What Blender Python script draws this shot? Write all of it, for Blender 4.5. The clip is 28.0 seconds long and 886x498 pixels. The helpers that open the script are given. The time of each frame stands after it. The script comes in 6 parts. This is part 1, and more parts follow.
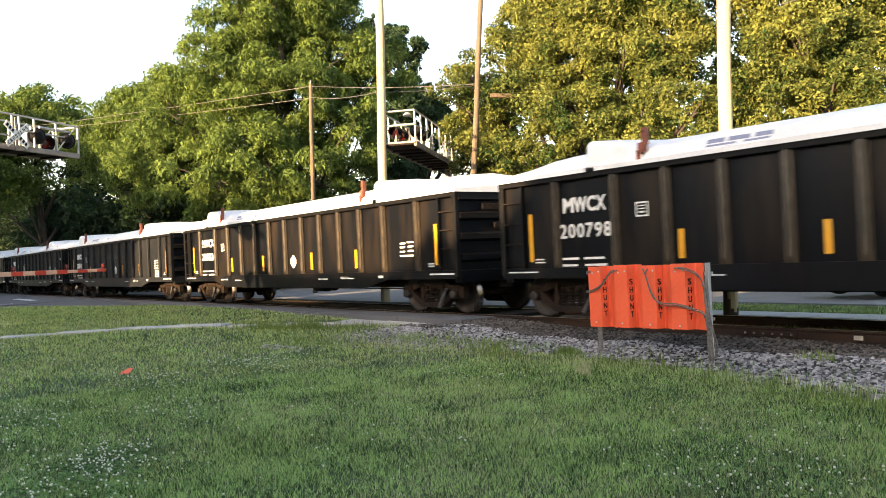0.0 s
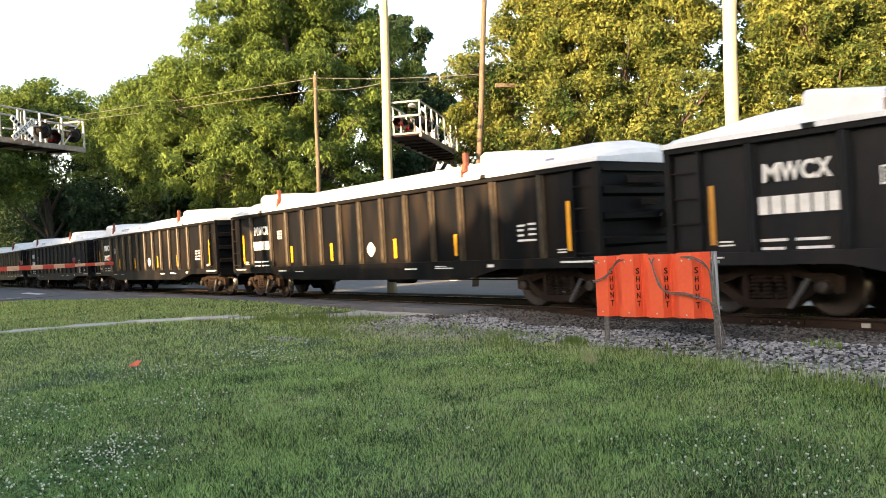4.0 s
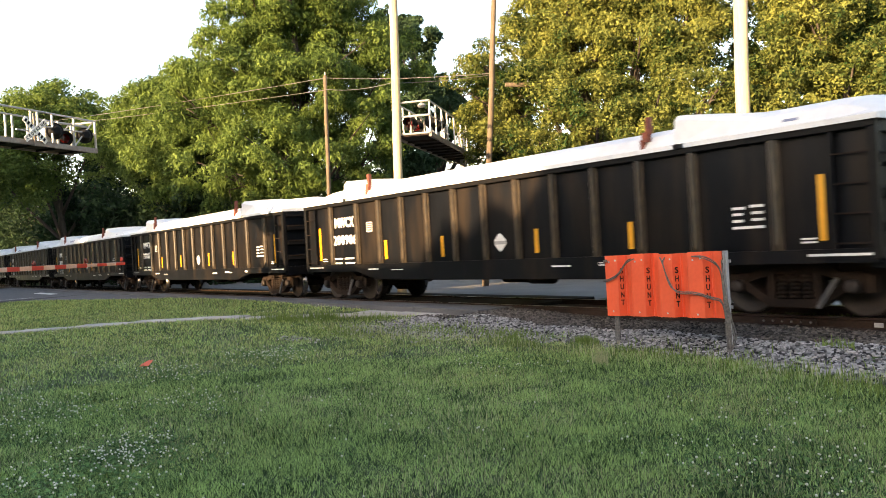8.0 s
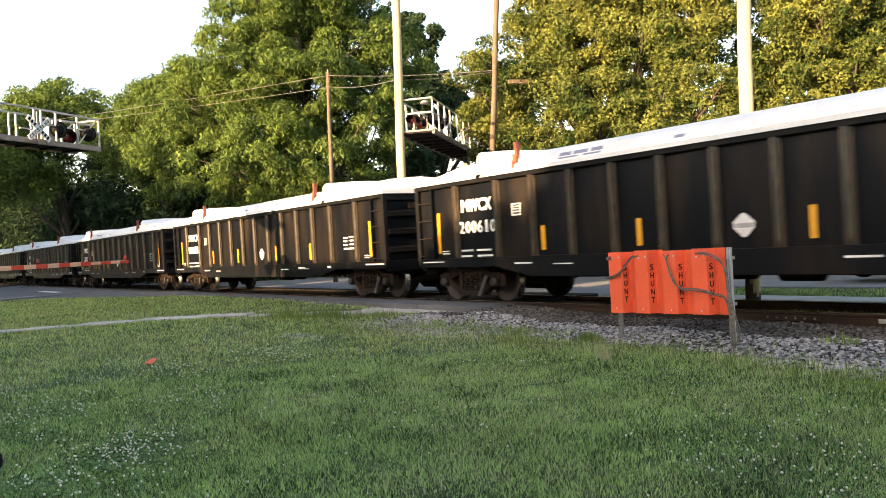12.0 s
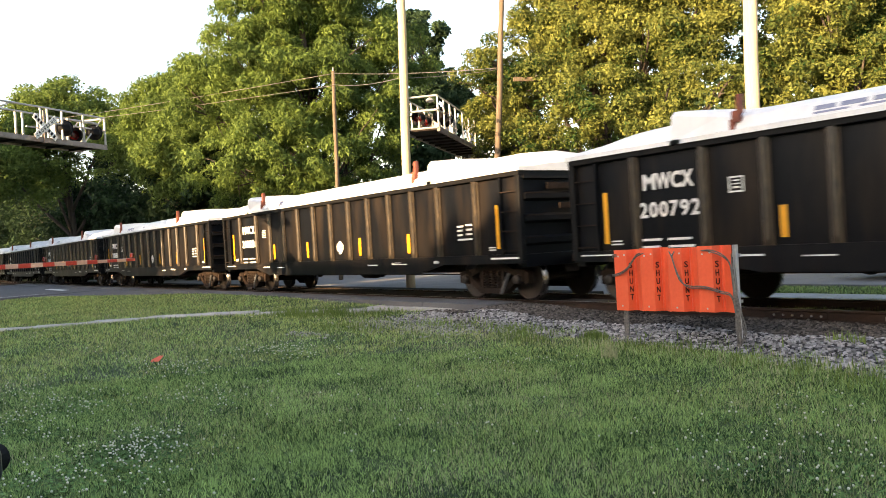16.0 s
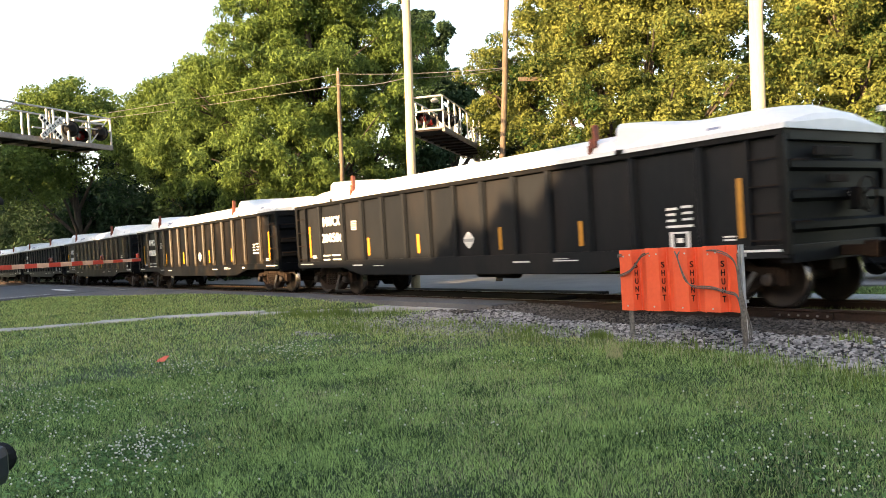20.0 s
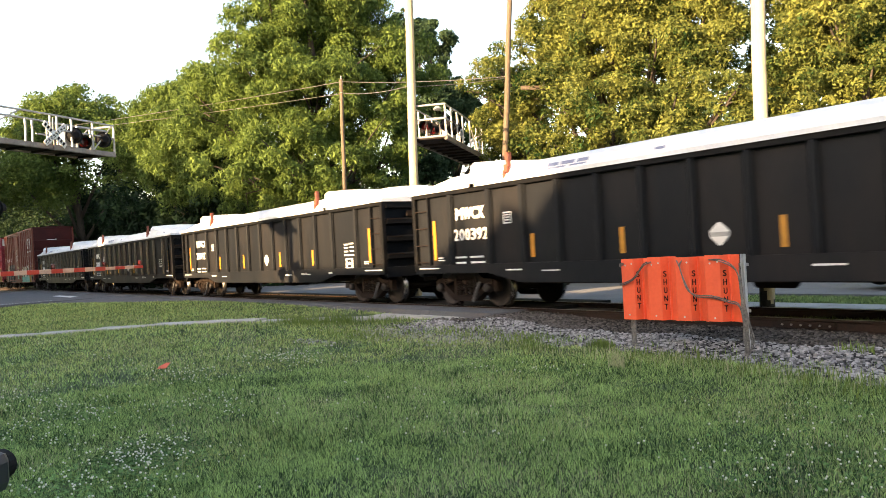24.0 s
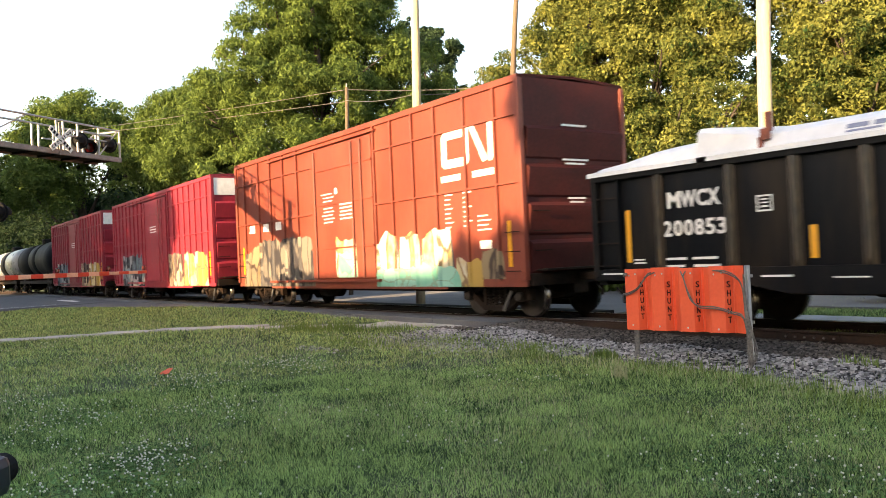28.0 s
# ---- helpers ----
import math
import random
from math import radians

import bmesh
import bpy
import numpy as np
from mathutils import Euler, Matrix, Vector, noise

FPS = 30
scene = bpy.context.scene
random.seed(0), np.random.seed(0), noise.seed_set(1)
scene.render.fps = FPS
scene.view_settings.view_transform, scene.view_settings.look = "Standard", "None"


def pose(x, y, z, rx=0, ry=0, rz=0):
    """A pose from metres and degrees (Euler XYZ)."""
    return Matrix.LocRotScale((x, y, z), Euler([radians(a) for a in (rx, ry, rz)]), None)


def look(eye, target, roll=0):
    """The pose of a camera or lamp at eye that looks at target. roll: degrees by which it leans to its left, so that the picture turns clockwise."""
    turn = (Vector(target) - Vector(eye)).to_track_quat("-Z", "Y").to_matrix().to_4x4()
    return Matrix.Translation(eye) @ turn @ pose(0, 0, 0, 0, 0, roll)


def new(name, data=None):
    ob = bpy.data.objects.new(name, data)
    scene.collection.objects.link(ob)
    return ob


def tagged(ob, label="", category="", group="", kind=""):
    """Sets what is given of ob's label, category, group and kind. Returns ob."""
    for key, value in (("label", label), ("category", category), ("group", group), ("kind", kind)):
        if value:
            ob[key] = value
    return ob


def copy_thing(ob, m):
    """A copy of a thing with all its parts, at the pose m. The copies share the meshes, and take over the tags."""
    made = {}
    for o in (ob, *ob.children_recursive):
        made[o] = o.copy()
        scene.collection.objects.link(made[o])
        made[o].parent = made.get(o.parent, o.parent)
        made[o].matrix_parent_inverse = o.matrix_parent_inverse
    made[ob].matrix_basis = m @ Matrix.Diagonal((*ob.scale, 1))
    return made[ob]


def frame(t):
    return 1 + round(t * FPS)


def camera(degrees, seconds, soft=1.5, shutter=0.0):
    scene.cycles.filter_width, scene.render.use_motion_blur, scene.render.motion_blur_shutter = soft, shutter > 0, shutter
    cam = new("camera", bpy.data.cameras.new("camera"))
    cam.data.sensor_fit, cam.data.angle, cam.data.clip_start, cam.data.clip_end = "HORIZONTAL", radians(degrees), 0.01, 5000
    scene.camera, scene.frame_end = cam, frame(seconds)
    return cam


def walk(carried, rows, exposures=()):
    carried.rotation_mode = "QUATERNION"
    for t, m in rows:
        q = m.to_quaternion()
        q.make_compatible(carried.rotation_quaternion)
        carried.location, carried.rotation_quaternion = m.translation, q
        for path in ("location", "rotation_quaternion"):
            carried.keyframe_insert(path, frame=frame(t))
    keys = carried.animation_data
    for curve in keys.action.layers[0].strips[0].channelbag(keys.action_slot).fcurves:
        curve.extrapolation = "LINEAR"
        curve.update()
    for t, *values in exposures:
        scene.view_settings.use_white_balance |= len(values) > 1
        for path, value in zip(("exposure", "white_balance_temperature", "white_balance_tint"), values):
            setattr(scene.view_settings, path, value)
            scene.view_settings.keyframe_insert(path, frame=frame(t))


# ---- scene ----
cam = camera(56.96, 28.0, soft=0.9, shutter=0.16)
EYE = (0.0, 0.0, 1.312)


def aim(turn, tilt, lean):
    """Camera pose from its turn off the track's normal, its tilt and its lean, in degrees."""
    a, b = radians(turn), radians(tilt)
    way = Vector((math.sin(a) * math.cos(b), math.cos(a) * math.cos(b), math.sin(b)))
    return look(EYE, Vector(EYE) + way, -lean)


# seconds, turn, tilt, lean of the hand-held camera, which stands still
VIEW = [
    (0, -52.551, 0.472, 2.661), (0.5, -52.608, 0.398, 2.926), (1, -52.704, 0.287, 3.053), (1.5, -52.758, 0.119, 3.184),
    (2, -52.811, -0.042, 3.271), (2.5, -52.913, -0.099, 3.237), (3, -52.994, -0.136, 3.186), (3.5, -52.968, -0.131, 3.104),
    (5.5, -53.181, -0.270, 3.238), (6, -53.217, -0.210, 3.202), (6.5, -53.344, -0.105, 3.198), (7, -53.392, -0.138, 3.289),
    (7.5, -53.502, -0.176, 3.277), (8, -53.706, -0.136, 3.203), (8.5, -53.814, -0.009, 3.121), (9, -53.745, 0.036, 3.069),
    (9.5, -53.680, -0.015, 3.110), (10, -53.661, -0.086, 3.142), (10.5, -53.726, -0.161, 3.173), (11, -53.825, -0.195, 3.180),
    (11.5, -53.912, -0.252, 3.229), (12, -53.949, -0.316, 3.350), (12.5, -54.019, -0.321, 3.415), (14.5, -54.304, -0.222, 3.332),
    (15, -54.337, -0.346, 3.371), (15.5, -54.329, -0.461, 3.405), (16, -54.335, -0.451, 3.408), (16.5, -54.495, -0.400, 3.452),
    (17, -54.612, -0.396, 3.404), (17.5, -54.610, -0.376, 3.392), (18, -54.615, -0.354, 3.376), (18.5, -54.612, -0.319, 3.368),
    (19, -54.621, -0.331, 3.395), (19.5, -54.657, -0.373, 3.456), (20, -54.684, -0.424, 3.448), (20.5, -54.708, -0.429, 3.420),
    (21, -54.683, -0.391, 3.379), (21.5, -54.731, -0.216, 3.305), (23.5, -54.795, 0.165, 3.169), (24, -54.788, 0.150, 3.198),
    (24.5, -54.839, 0.174, 3.160), (25, -54.870, 0.288, 3.049), (25.5, -54.919, 0.384, 2.967), (26, -54.916, 0.380, 2.962),
    (26.5, -54.835, 0.425, 2.822), (27, -54.887, 0.585, 2.659), (27.5, -54.966, 0.717, 2.623), (28, -55.011, 0.742, 2.622),
]
walk(cam, [(t, aim(a, b, c)) for t, a, b, c in VIEW],
     exposures=[(0.0, 2.23, 7600, 17), (0.8, 2.2, 7600, 17), (1.6, 2.25, 7650, 17), (3.0, 2.28, 7700, 17), (8.0, 2.15, 7700, 17), (17.0, 2.2, 7700, 17), (24.0, 2.28, 7700, 17), (27.0, 2.22, 7700, 17), (28.0, 2.08, 7700, 17)])

# ---- light ----
SUN_ELEV, SUN_AZ = 13.0, 174.0        # azimuth: degrees from +y towards +x, where the sun stands
world = bpy.data.worlds.new("sky")
scene.world = world
world.use_nodes = True
nt = world.node_tree
sky = nt.nodes.new("ShaderNodeTexSky")
sky.sky_type, sky.sun_disc = "NISHITA", False
sky.sun_elevation, sky.sun_rotation = radians(SUN_ELEV), radians(SUN_AZ)
sky.air_density, sky.dust_density, sky.ozone_density = 1.0, 1.6, 1.0
nt.nodes["Background"].inputs[1].default_value = 0.15
nt.links.new(sky.outputs[0], nt.nodes["Background"].inputs[0])
sun_data = bpy.data.lights.new("sun", "SUN")
sun_data.energy, sun_data.angle, sun_data.color = 5.0, radians(0.6), (1.0, 0.76, 0.46)
sun = new("sun", sun_data)
sa, se = radians(SUN_AZ), radians(SUN_ELEV)
SUN_WAY = Vector((math.sin(sa) * math.cos(se), math.cos(sa) * math.cos(se), math.sin(se)))
sun.matrix_world = look(SUN_WAY * 200, (0, 0, 0))

# ---- materials ----


def paint(name, a, b, rough=0.6, metal=0.0, size=3.0, fine=40.0, bump=0.15, spread=(0.35, 0.65), coat=0.0, streak=(1, 1, 1), spec=0.5, third=None):
    """Two colours mixed by noise at two sizes, with a fine relief. third: (colour, scale, amount) of stains."""
    m = bpy.data.materials.new(name)
    m.use_nodes = True
    n, l = m.node_tree.nodes, m.node_tree.links
    bsdf = n["Principled BSDF"]
    tc = n.new("ShaderNodeTexCoord")
    mp = n.new("ShaderNodeMapping")
    mp.inputs["Scale"].default_value = streak
    l.new(tc.outputs["Object"], mp.inputs[0])
    n1 = n.new("ShaderNodeTexNoise")
    n1.inputs["Scale"].default_value, n1.inputs["Detail"].default_value = size, 6
    n2 = n.new("ShaderNodeTexNoise")
    n2.inputs["Scale"].default_value, n2.inputs["Detail"].default_value = fine, 4
    l.new(mp.outputs[0], n1.inputs["Vector"])
    l.new(mp.outputs[0], n2.inputs["Vector"])
    add = n.new("ShaderNodeMath")
    add.operation = "MULTIPLY_ADD"
    add.inputs[1].default_value = 0.4
    l.new(n2.outputs[0], add.inputs[0])
    sub = n.new("ShaderNodeMath")
    sub.operation = "MULTIPLY"
    sub.inputs[1].default_value = 0.6
    l.new(n1.outputs[0], sub.inputs[0])
    l.new(sub.outputs[0], add.inputs[2])
    ramp = n.new("ShaderNodeValToRGB")
    e = ramp.color_ramp.elements
    e[0].position, e[0].color = spread[0], (*a, 1)
    e[1].position, e[1].color = spread[1], (*b, 1)
    l.new(add.outputs[0], ramp.inputs[0])
    col = ramp.outputs[0]
    if third:
        n3 = n.new("ShaderNodeTexNoise")
        n3.inputs["Scale"].default_value, n3.inputs["Detail"].default_value = third[1], 5
        l.new(mp.outputs[0], n3.inputs["Vector"])
        r3 = n.new("ShaderNodeValToRGB")
        r3.color_ramp.elements[0].position, r3.color_ramp.elements[1].position = 0.5, 0.72
        r3.color_ramp.elements[1].color = (third[2],) * 3 + (1,)
        l.new(n3.outputs[0], r3.inputs[0])
        mx = n.new("ShaderNodeMixRGB")
        mx.inputs[2].default_value = (*third[0], 1)
        l.new(r3.outputs[0], mx.inputs[0])
        l.new(col, mx.inputs[1])
        col = mx.outputs[0]
    l.new(col, bsdf.inputs["Base Color"])
    rr = n.new("ShaderNodeMapRange")
    rr.inputs[3].default_value, rr.inputs[4].default_value = max(0.05, rough - 0.12), min(1, rough + 0.12)
    l.new(n1.outputs[0], rr.inputs[0])
    l.new(rr.outputs[0], bsdf.inputs["Roughness"])
    bsdf.inputs["Metallic"].default_value = metal
    bsdf.inputs["Specular IOR Level"].default_value = spec
    if bump:
        bp = n.new("ShaderNodeBump")
        bp.inputs["Strength"].default_value, bp.inputs["Distance"].default_value = bump, 0.02
        l.new(n2.outputs[0], bp.inputs["Height"])
        l.new(bp.outputs[0], bsdf.inputs["Normal"])
    return m


def foliage(name, dark, light, through_light=0.3, rough=0.55, vary=0.55, drift=1.4, patch=0.35):
    """Leaf colours that vary leaf by leaf, letting some light through."""
    m = bpy.data.materials.new(name)
    m.use_nodes = True
    n, l = m.node_tree.nodes, m.node_tree.links
    bsdf, out = n["Principled BSDF"], n["Material Output"]
    geo = n.new("ShaderNodeNewGeometry")
    tc = n.new("ShaderNodeTexCoord")
    no = n.new("ShaderNodeTexNoise")
    no.inputs["Scale"].default_value, no.inputs["Detail"].default_value = patch, 3
    l.new(tc.outputs["Object"], no.inputs["Vector"])
    ma = n.new("ShaderNodeMath")
    ma.operation = "MULTIPLY_ADD"
    ma.inputs[1].default_value = vary
    l.new(geo.outputs["Random Per Island"], ma.inputs[0])
    ms = n.new("ShaderNodeMath")
    ms.operation = "MULTIPLY_ADD"
    ms.inputs[1].default_value, ms.inputs[2].default_value = drift, 0.525 - vary / 2 - drift / 2
    l.new(no.outputs[0], ms.inputs[0])
    l.new(ms.outputs[0], ma.inputs[2])
    ramp = n.new("ShaderNodeValToRGB")
    ramp.color_ramp.elements[0].color, ramp.color_ramp.elements[1].color = (*dark, 1), (*light, 1)
    ramp.color_ramp.elements[0].position, ramp.color_ramp.elements[1].position = 0.1, 0.9
    l.new(ma.outputs[0], ramp.inputs[0])
    l.new(ramp.outputs[0], bsdf.inputs["Base Color"])
    bsdf.inputs["Roughness"].default_value, bsdf.inputs["Specular IOR Level"].default_value = rough, 0.14
    tr = n.new("ShaderNodeBsdfTranslucent")
    l.new(ramp.outputs[0], tr.inputs["Color"])
    mix = n.new("ShaderNodeMixShader")
    mix.inputs[0].default_value = through_light
    l.new(bsdf.outputs[0], mix.inputs[1])
    l.new(tr.outputs[0], mix.inputs[2])
    l.new(mix.outputs[0], out.inputs["Surface"])
    return m


M_CAR = paint("gondola_paint", (0.0027, 0.0035, 0.0053), (0.0054, 0.006, 0.0076), 0.4, size=0.8, fine=14, bump=0.06, streak=(1.6, 1, 0.3), spec=0.12, third=((0.055, 0.037, 0.022), 1.2, 0.3))
M_POST = paint("post_paint", (0.008, 0.0075, 0.0072), (0.098, 0.068, 0.04), 0.34, size=1.5, fine=20, streak=(1, 1, 0.3), bump=0.05, spec=0.5, spread=(0.4, 0.7))
M_CAR2 = paint("charcoal_gondola_paint", (0.0085, 0.01, 0.0126), (0.0135, 0.0145, 0.0164), 0.5, size=0.6, fine=10, bump=0.05, streak=(1, 1, 0.35), spec=0.1, third=((0.045, 0.036, 0.03), 0.9, 0.3))
M_CHORD = paint("chord_paint", (0.003, 0.0038, 0.0052), (0.011, 0.01, 0.0095), 0.5, size=1.5, fine=20, bump=0.06, spec=0.12)
M_AMBER = paint("faded_amber_reflector", (0.36, 0.16, 0.02), (0.5, 0.23, 0.03), 0.4, size=6, bump=0.02)
M_CHALK = paint("faint_chalk", (0.03, 0.034, 0.038), (0.1, 0.105, 0.11), 0.8, size=6, fine=50, bump=0.0)
M_CHALKW = paint("pale_chalk_spray", (0.16, 0.165, 0.16), (0.34, 0.34, 0.32), 0.7, size=6, fine=50, bump=0.0)
M_TEALS = paint("pale_teal_spray", (0.35, 0.5, 0.47), (0.55, 0.66, 0.62), 0.6, size=3, bump=0.0)
M_GRAF4 = paint("grey_blue_spray", (0.09, 0.1, 0.12), (0.24, 0.26, 0.28), 0.6, size=2.5, fine=9, bump=0.0, third=((0.2, 0.14, 0.1), 2.0, 0.6))
M_GRAF5 = paint("dark_spray", (0.02, 0.03, 0.04), (0.06, 0.07, 0.09), 0.6, size=2, bump=0.0)
M_COVER = paint("cover_white", (0.62, 0.635, 0.66), (0.76, 0.77, 0.78), 0.5, size=0.7, fine=6, bump=0.05, third=((0.56, 0.54, 0.5), 0.9, 0.35))
M_RUST = paint("rusty_red", (0.13, 0.035, 0.022), (0.26, 0.07, 0.04), 0.75, size=5, fine=50)
M_STEEL = paint("dark_running_gear", (0.006, 0.005, 0.0045), (0.03, 0.019, 0.014), 0.75, size=3, fine=30, bump=0.3, spec=0.12)
M_WHEEL = paint("wheel_steel", (0.01, 0.008, 0.0075), (0.03, 0.022, 0.018), 0.6, metal=0.2, size=3, fine=30)
M_TREAD = paint("polished_tread", (0.13, 0.12, 0.115), (0.22, 0.21, 0.2), 0.25, metal=1.0, size=8)
M_YELLOW = paint("yellow_reflector", (0.6, 0.27, 0.015), (0.7, 0.34, 0.022), 0.4, size=6, bump=0.02)
M_WHITE = paint("white_lettering", (0.6, 0.6, 0.58), (0.8, 0.8, 0.78), 0.6, size=5, bump=0.02)
M_BOX1 = paint("oxide_red_paint", (0.125, 0.022, 0.012), (0.185, 0.034, 0.017), 0.55, size=0.9, fine=12, bump=0.06, streak=(1, 1, 0.4), third=((0.2, 0.05, 0.03), 0.8, 0.5))
M_BOX2 = paint("crimson_paint", (0.21, 0.013, 0.027), (0.29, 0.02, 0.038), 0.5, size=0.9, fine=12, bump=0.06, streak=(1, 1, 0.4), third=((0.2, 0.02, 0.03), 0.8, 0.5))
# oxide red darkened by the shade on the boxcar's end; its roof shares it
M_BOXEND = paint("shaded_end_paint", (0.038, 0.0075, 0.007), (0.07, 0.0135, 0.012), 0.65, size=1.2, fine=15, spec=0.2)
M_TANKG = paint("grey_tank_paint", (0.16, 0.18, 0.2), (0.26, 0.28, 0.3), 0.3, size=1)
M_TANKB = paint("black_tank_paint", (0.005, 0.006, 0.008), (0.011, 0.012, 0.015), 0.6, size=1, spec=0.12)
M_WOOD = paint("weathered_pole_wood", (0.072, 0.052, 0.035), (0.15, 0.108, 0.07), 0.85, size=4, fine=40, streak=(4, 4, 0.25), bump=0.5)
M_POLEL = paint("pale_pole_wood", (0.36, 0.29, 0.18), (0.5, 0.42, 0.28), 0.8, size=3, fine=40, streak=(4, 4, 0.2), bump=0.4, third=((0.3, 0.2, 0.1), 2.0, 0.5))
M_ALU = paint("aluminium", (0.26, 0.26, 0.26), (0.38, 0.38, 0.37), 0.45, metal=0.3, size=3, fine=30, bump=0.05)
M_GRATE = paint("walkway_steel", (0.07, 0.07, 0.075), (0.14, 0.14, 0.14), 0.6, metal=0.3, size=4)
M_BLACK = paint("black_plastic", (0.004, 0.004, 0.0045), (0.01, 0.01, 0.011), 0.75, size=5, spec=0.12)
M_REDLENS = paint("red_lens", (0.06, 0.004, 0.004), (0.1, 0.007, 0.006), 0.15, size=6)
M_ORANGE = paint("orange_plastic", (0.76, 0.1, 0.04), (0.86, 0.13, 0.055), 0.42, size=2, fine=20, bump=0.03)
M_CABLE = paint("grey_cable", (0.05, 0.045, 0.042), (0.17, 0.155, 0.14), 0.45, size=20)
M_GALV = paint("galvanised_post", (0.4, 0.41, 0.42), (0.6, 0.6, 0.6), 0.5, metal=0.15, size=8)
M_RAIL = paint("rusty_rail", (0.012, 0.008, 0.0064), (0.038, 0.021, 0.0145), 0.8, size=3, fine=40, bump=0.3, spec=0.25)
M_RAILTOP = paint("rail_head", (0.3, 0.28, 0.26), (0.45, 0.43, 0.4), 0.3, metal=0.9, size=3)
M_TIE = paint("creosoted_tie", (0.012, 0.0095, 0.008), (0.04, 0.03, 0.023), 0.9, size=4, fine=30, streak=(1, 0.3, 1), bump=0.6)
M_STONES = foliage("ballast_stones", (0.035, 0.034, 0.036), (0.45, 0.43, 0.42), 0.0, 0.9, vary=1.0, drift=0.8, patch=0.8)
# stone colour for track grime with the shade beside the train mixed in
M_STONED = foliage("grime_shade_ballast", (0.014, 0.012, 0.011), (0.16, 0.14, 0.125), 0.0, 0.9, vary=0.8, drift=1.0)
M_BALLAST = paint("ballast_bed", (0.03, 0.026, 0.024), (0.1, 0.09, 0.082), 0.95, size=6, fine=50, bump=0.9)
M_ROAD = paint("asphalt", (0.07, 0.07, 0.075), (0.12, 0.12, 0.125), 0.9, size=0.8, fine=60, bump=0.4)
# panel colour made near black for the shadow under the train
M_PANEL = paint("train_shade_panel", (0.007, 0.0066, 0.0064), (0.02, 0.0185, 0.0175), 0.9, size=1.2, fine=40, bump=0.3, spec=0.2)
M_LOT = paint("pale_asphalt", (0.14, 0.14, 0.14), (0.21, 0.205, 0.2), 0.9, size=0.8, fine=50, bump=0.3)
M_CONC = paint("concrete", (0.33, 0.32, 0.3), (0.46, 0.45, 0.42), 0.9, size=1.5, fine=40, bump=0.3, third=((0.22, 0.21, 0.19), 1.2, 0.6))
M_SOIL = paint("lawn_ground", (0.018, 0.038, 0.01), (0.05, 0.088, 0.023), 0.95, size=0.9, fine=14, bump=0.6, third=((0.075, 0.1, 0.035), 0.8, 0.5))
M_GRASS = foliage("grass_blades", (0.021, 0.058, 0.018), (0.41, 0.58, 0.21), 0.3, vary=1.4, drift=1.6, patch=1.8)
M_LEAF = foliage("tree_leaves", (0.036, 0.07, 0.019), (0.148, 0.212, 0.05), 0.36, 0.7, vary=0.5, drift=1.4, patch=0.6)
M_LEAFY = foliage("yellowish_tree_leaves", (0.014, 0.042, 0.01), (0.2, 0.215, 0.055), 0.32, 0.7, vary=0.55, drift=2.1, patch=0.6)
# leaf green with the deep shade under the crowns put into its colour
M_LEAF_SHADE = foliage("shade_dark_leaves", (0.006, 0.016, 0.008), (0.03, 0.058, 0.024), 0.25, 0.75)
M_LEAFT = foliage("bluish_green_tree_leaves", (0.016, 0.036, 0.02), (0.06, 0.105, 0.05), 0.3, 0.75)
# blue-black of the gondola ends, darker than the charcoal sides
M_ENDP = paint("gondola_end_paint", (0.003, 0.0036, 0.005), (0.006, 0.0066, 0.008), 0.6, size=1.2, fine=15, bump=0.05, spec=0.12)
M_BARK = paint("bark", (0.022, 0.017, 0.013), (0.065, 0.05, 0.037), 0.95, size=3, fine=25, streak=(3, 3, 0.5), bump=0.8)
M_CLOVER = paint("clover_heads", (0.56, 0.56, 0.46), (0.74, 0.73, 0.62), 0.9, size=30)
M_CLOVL = foliage("clover_leaves", (0.025, 0.072, 0.02), (0.17, 0.31, 0.1), 0.3, 0.6, vary=0.9)
M_LINEW = paint("road_marking", (0.5, 0.5, 0.48), (0.7, 0.7, 0.68), 0.8, size=6)
M_GATER = paint("gate_red", (0.5, 0.03, 0.015), (0.62, 0.05, 0.025), 0.4, size=6, bump=0.02)
M_GATEW = paint("pale_salmon_stripe", (0.62, 0.33, 0.22), (0.76, 0.45, 0.32), 0.4, size=6, bump=0.02)
M_CAMC = paint("blue_black_plastic", (0.008, 0.01, 0.018), (0.016, 0.02, 0.034), 0.35, size=8, bump=0.02)
M_CARW = paint("white_car_paint", (0.68, 0.68, 0.68), (0.78, 0.78, 0.78), 0.25, size=2, bump=0.0)
M_STRAW = foliage("dry_grass", (0.24, 0.25, 0.13), (0.62, 0.6, 0.36), 0.2)
M_GRASSY = foliage("yellowish_grass_blades", (0.13, 0.18, 0.05), (0.52, 0.58, 0.22), 0.3, vary=1.0, drift=1.4, patch=0.9)
M_WEATH = paint("weathered_beam_steel", (0.12, 0.1, 0.09), (0.24, 0.21, 0.19), 0.6, metal=0.2, size=3, fine=20, bump=0.1, third=((0.11, 0.05, 0.03), 2.0, 0.6))
M_WEED = foliage("weed_leaves", (0.08, 0.13, 0.03), (0.22, 0.3, 0.08), 0.3)
M_FADED = paint("faded_cover_ink", (0.13, 0.16, 0.27), (0.24, 0.27, 0.36), 0.6, size=8, bump=0.0)
M_WALLH = paint("house_siding", (0.45, 0.43, 0.4), (0.55, 0.53, 0.5), 0.8, size=2)
M_SHING = paint("roof_shingles", (0.06, 0.06, 0.065), (0.12, 0.115, 0.11), 0.9, size=4)


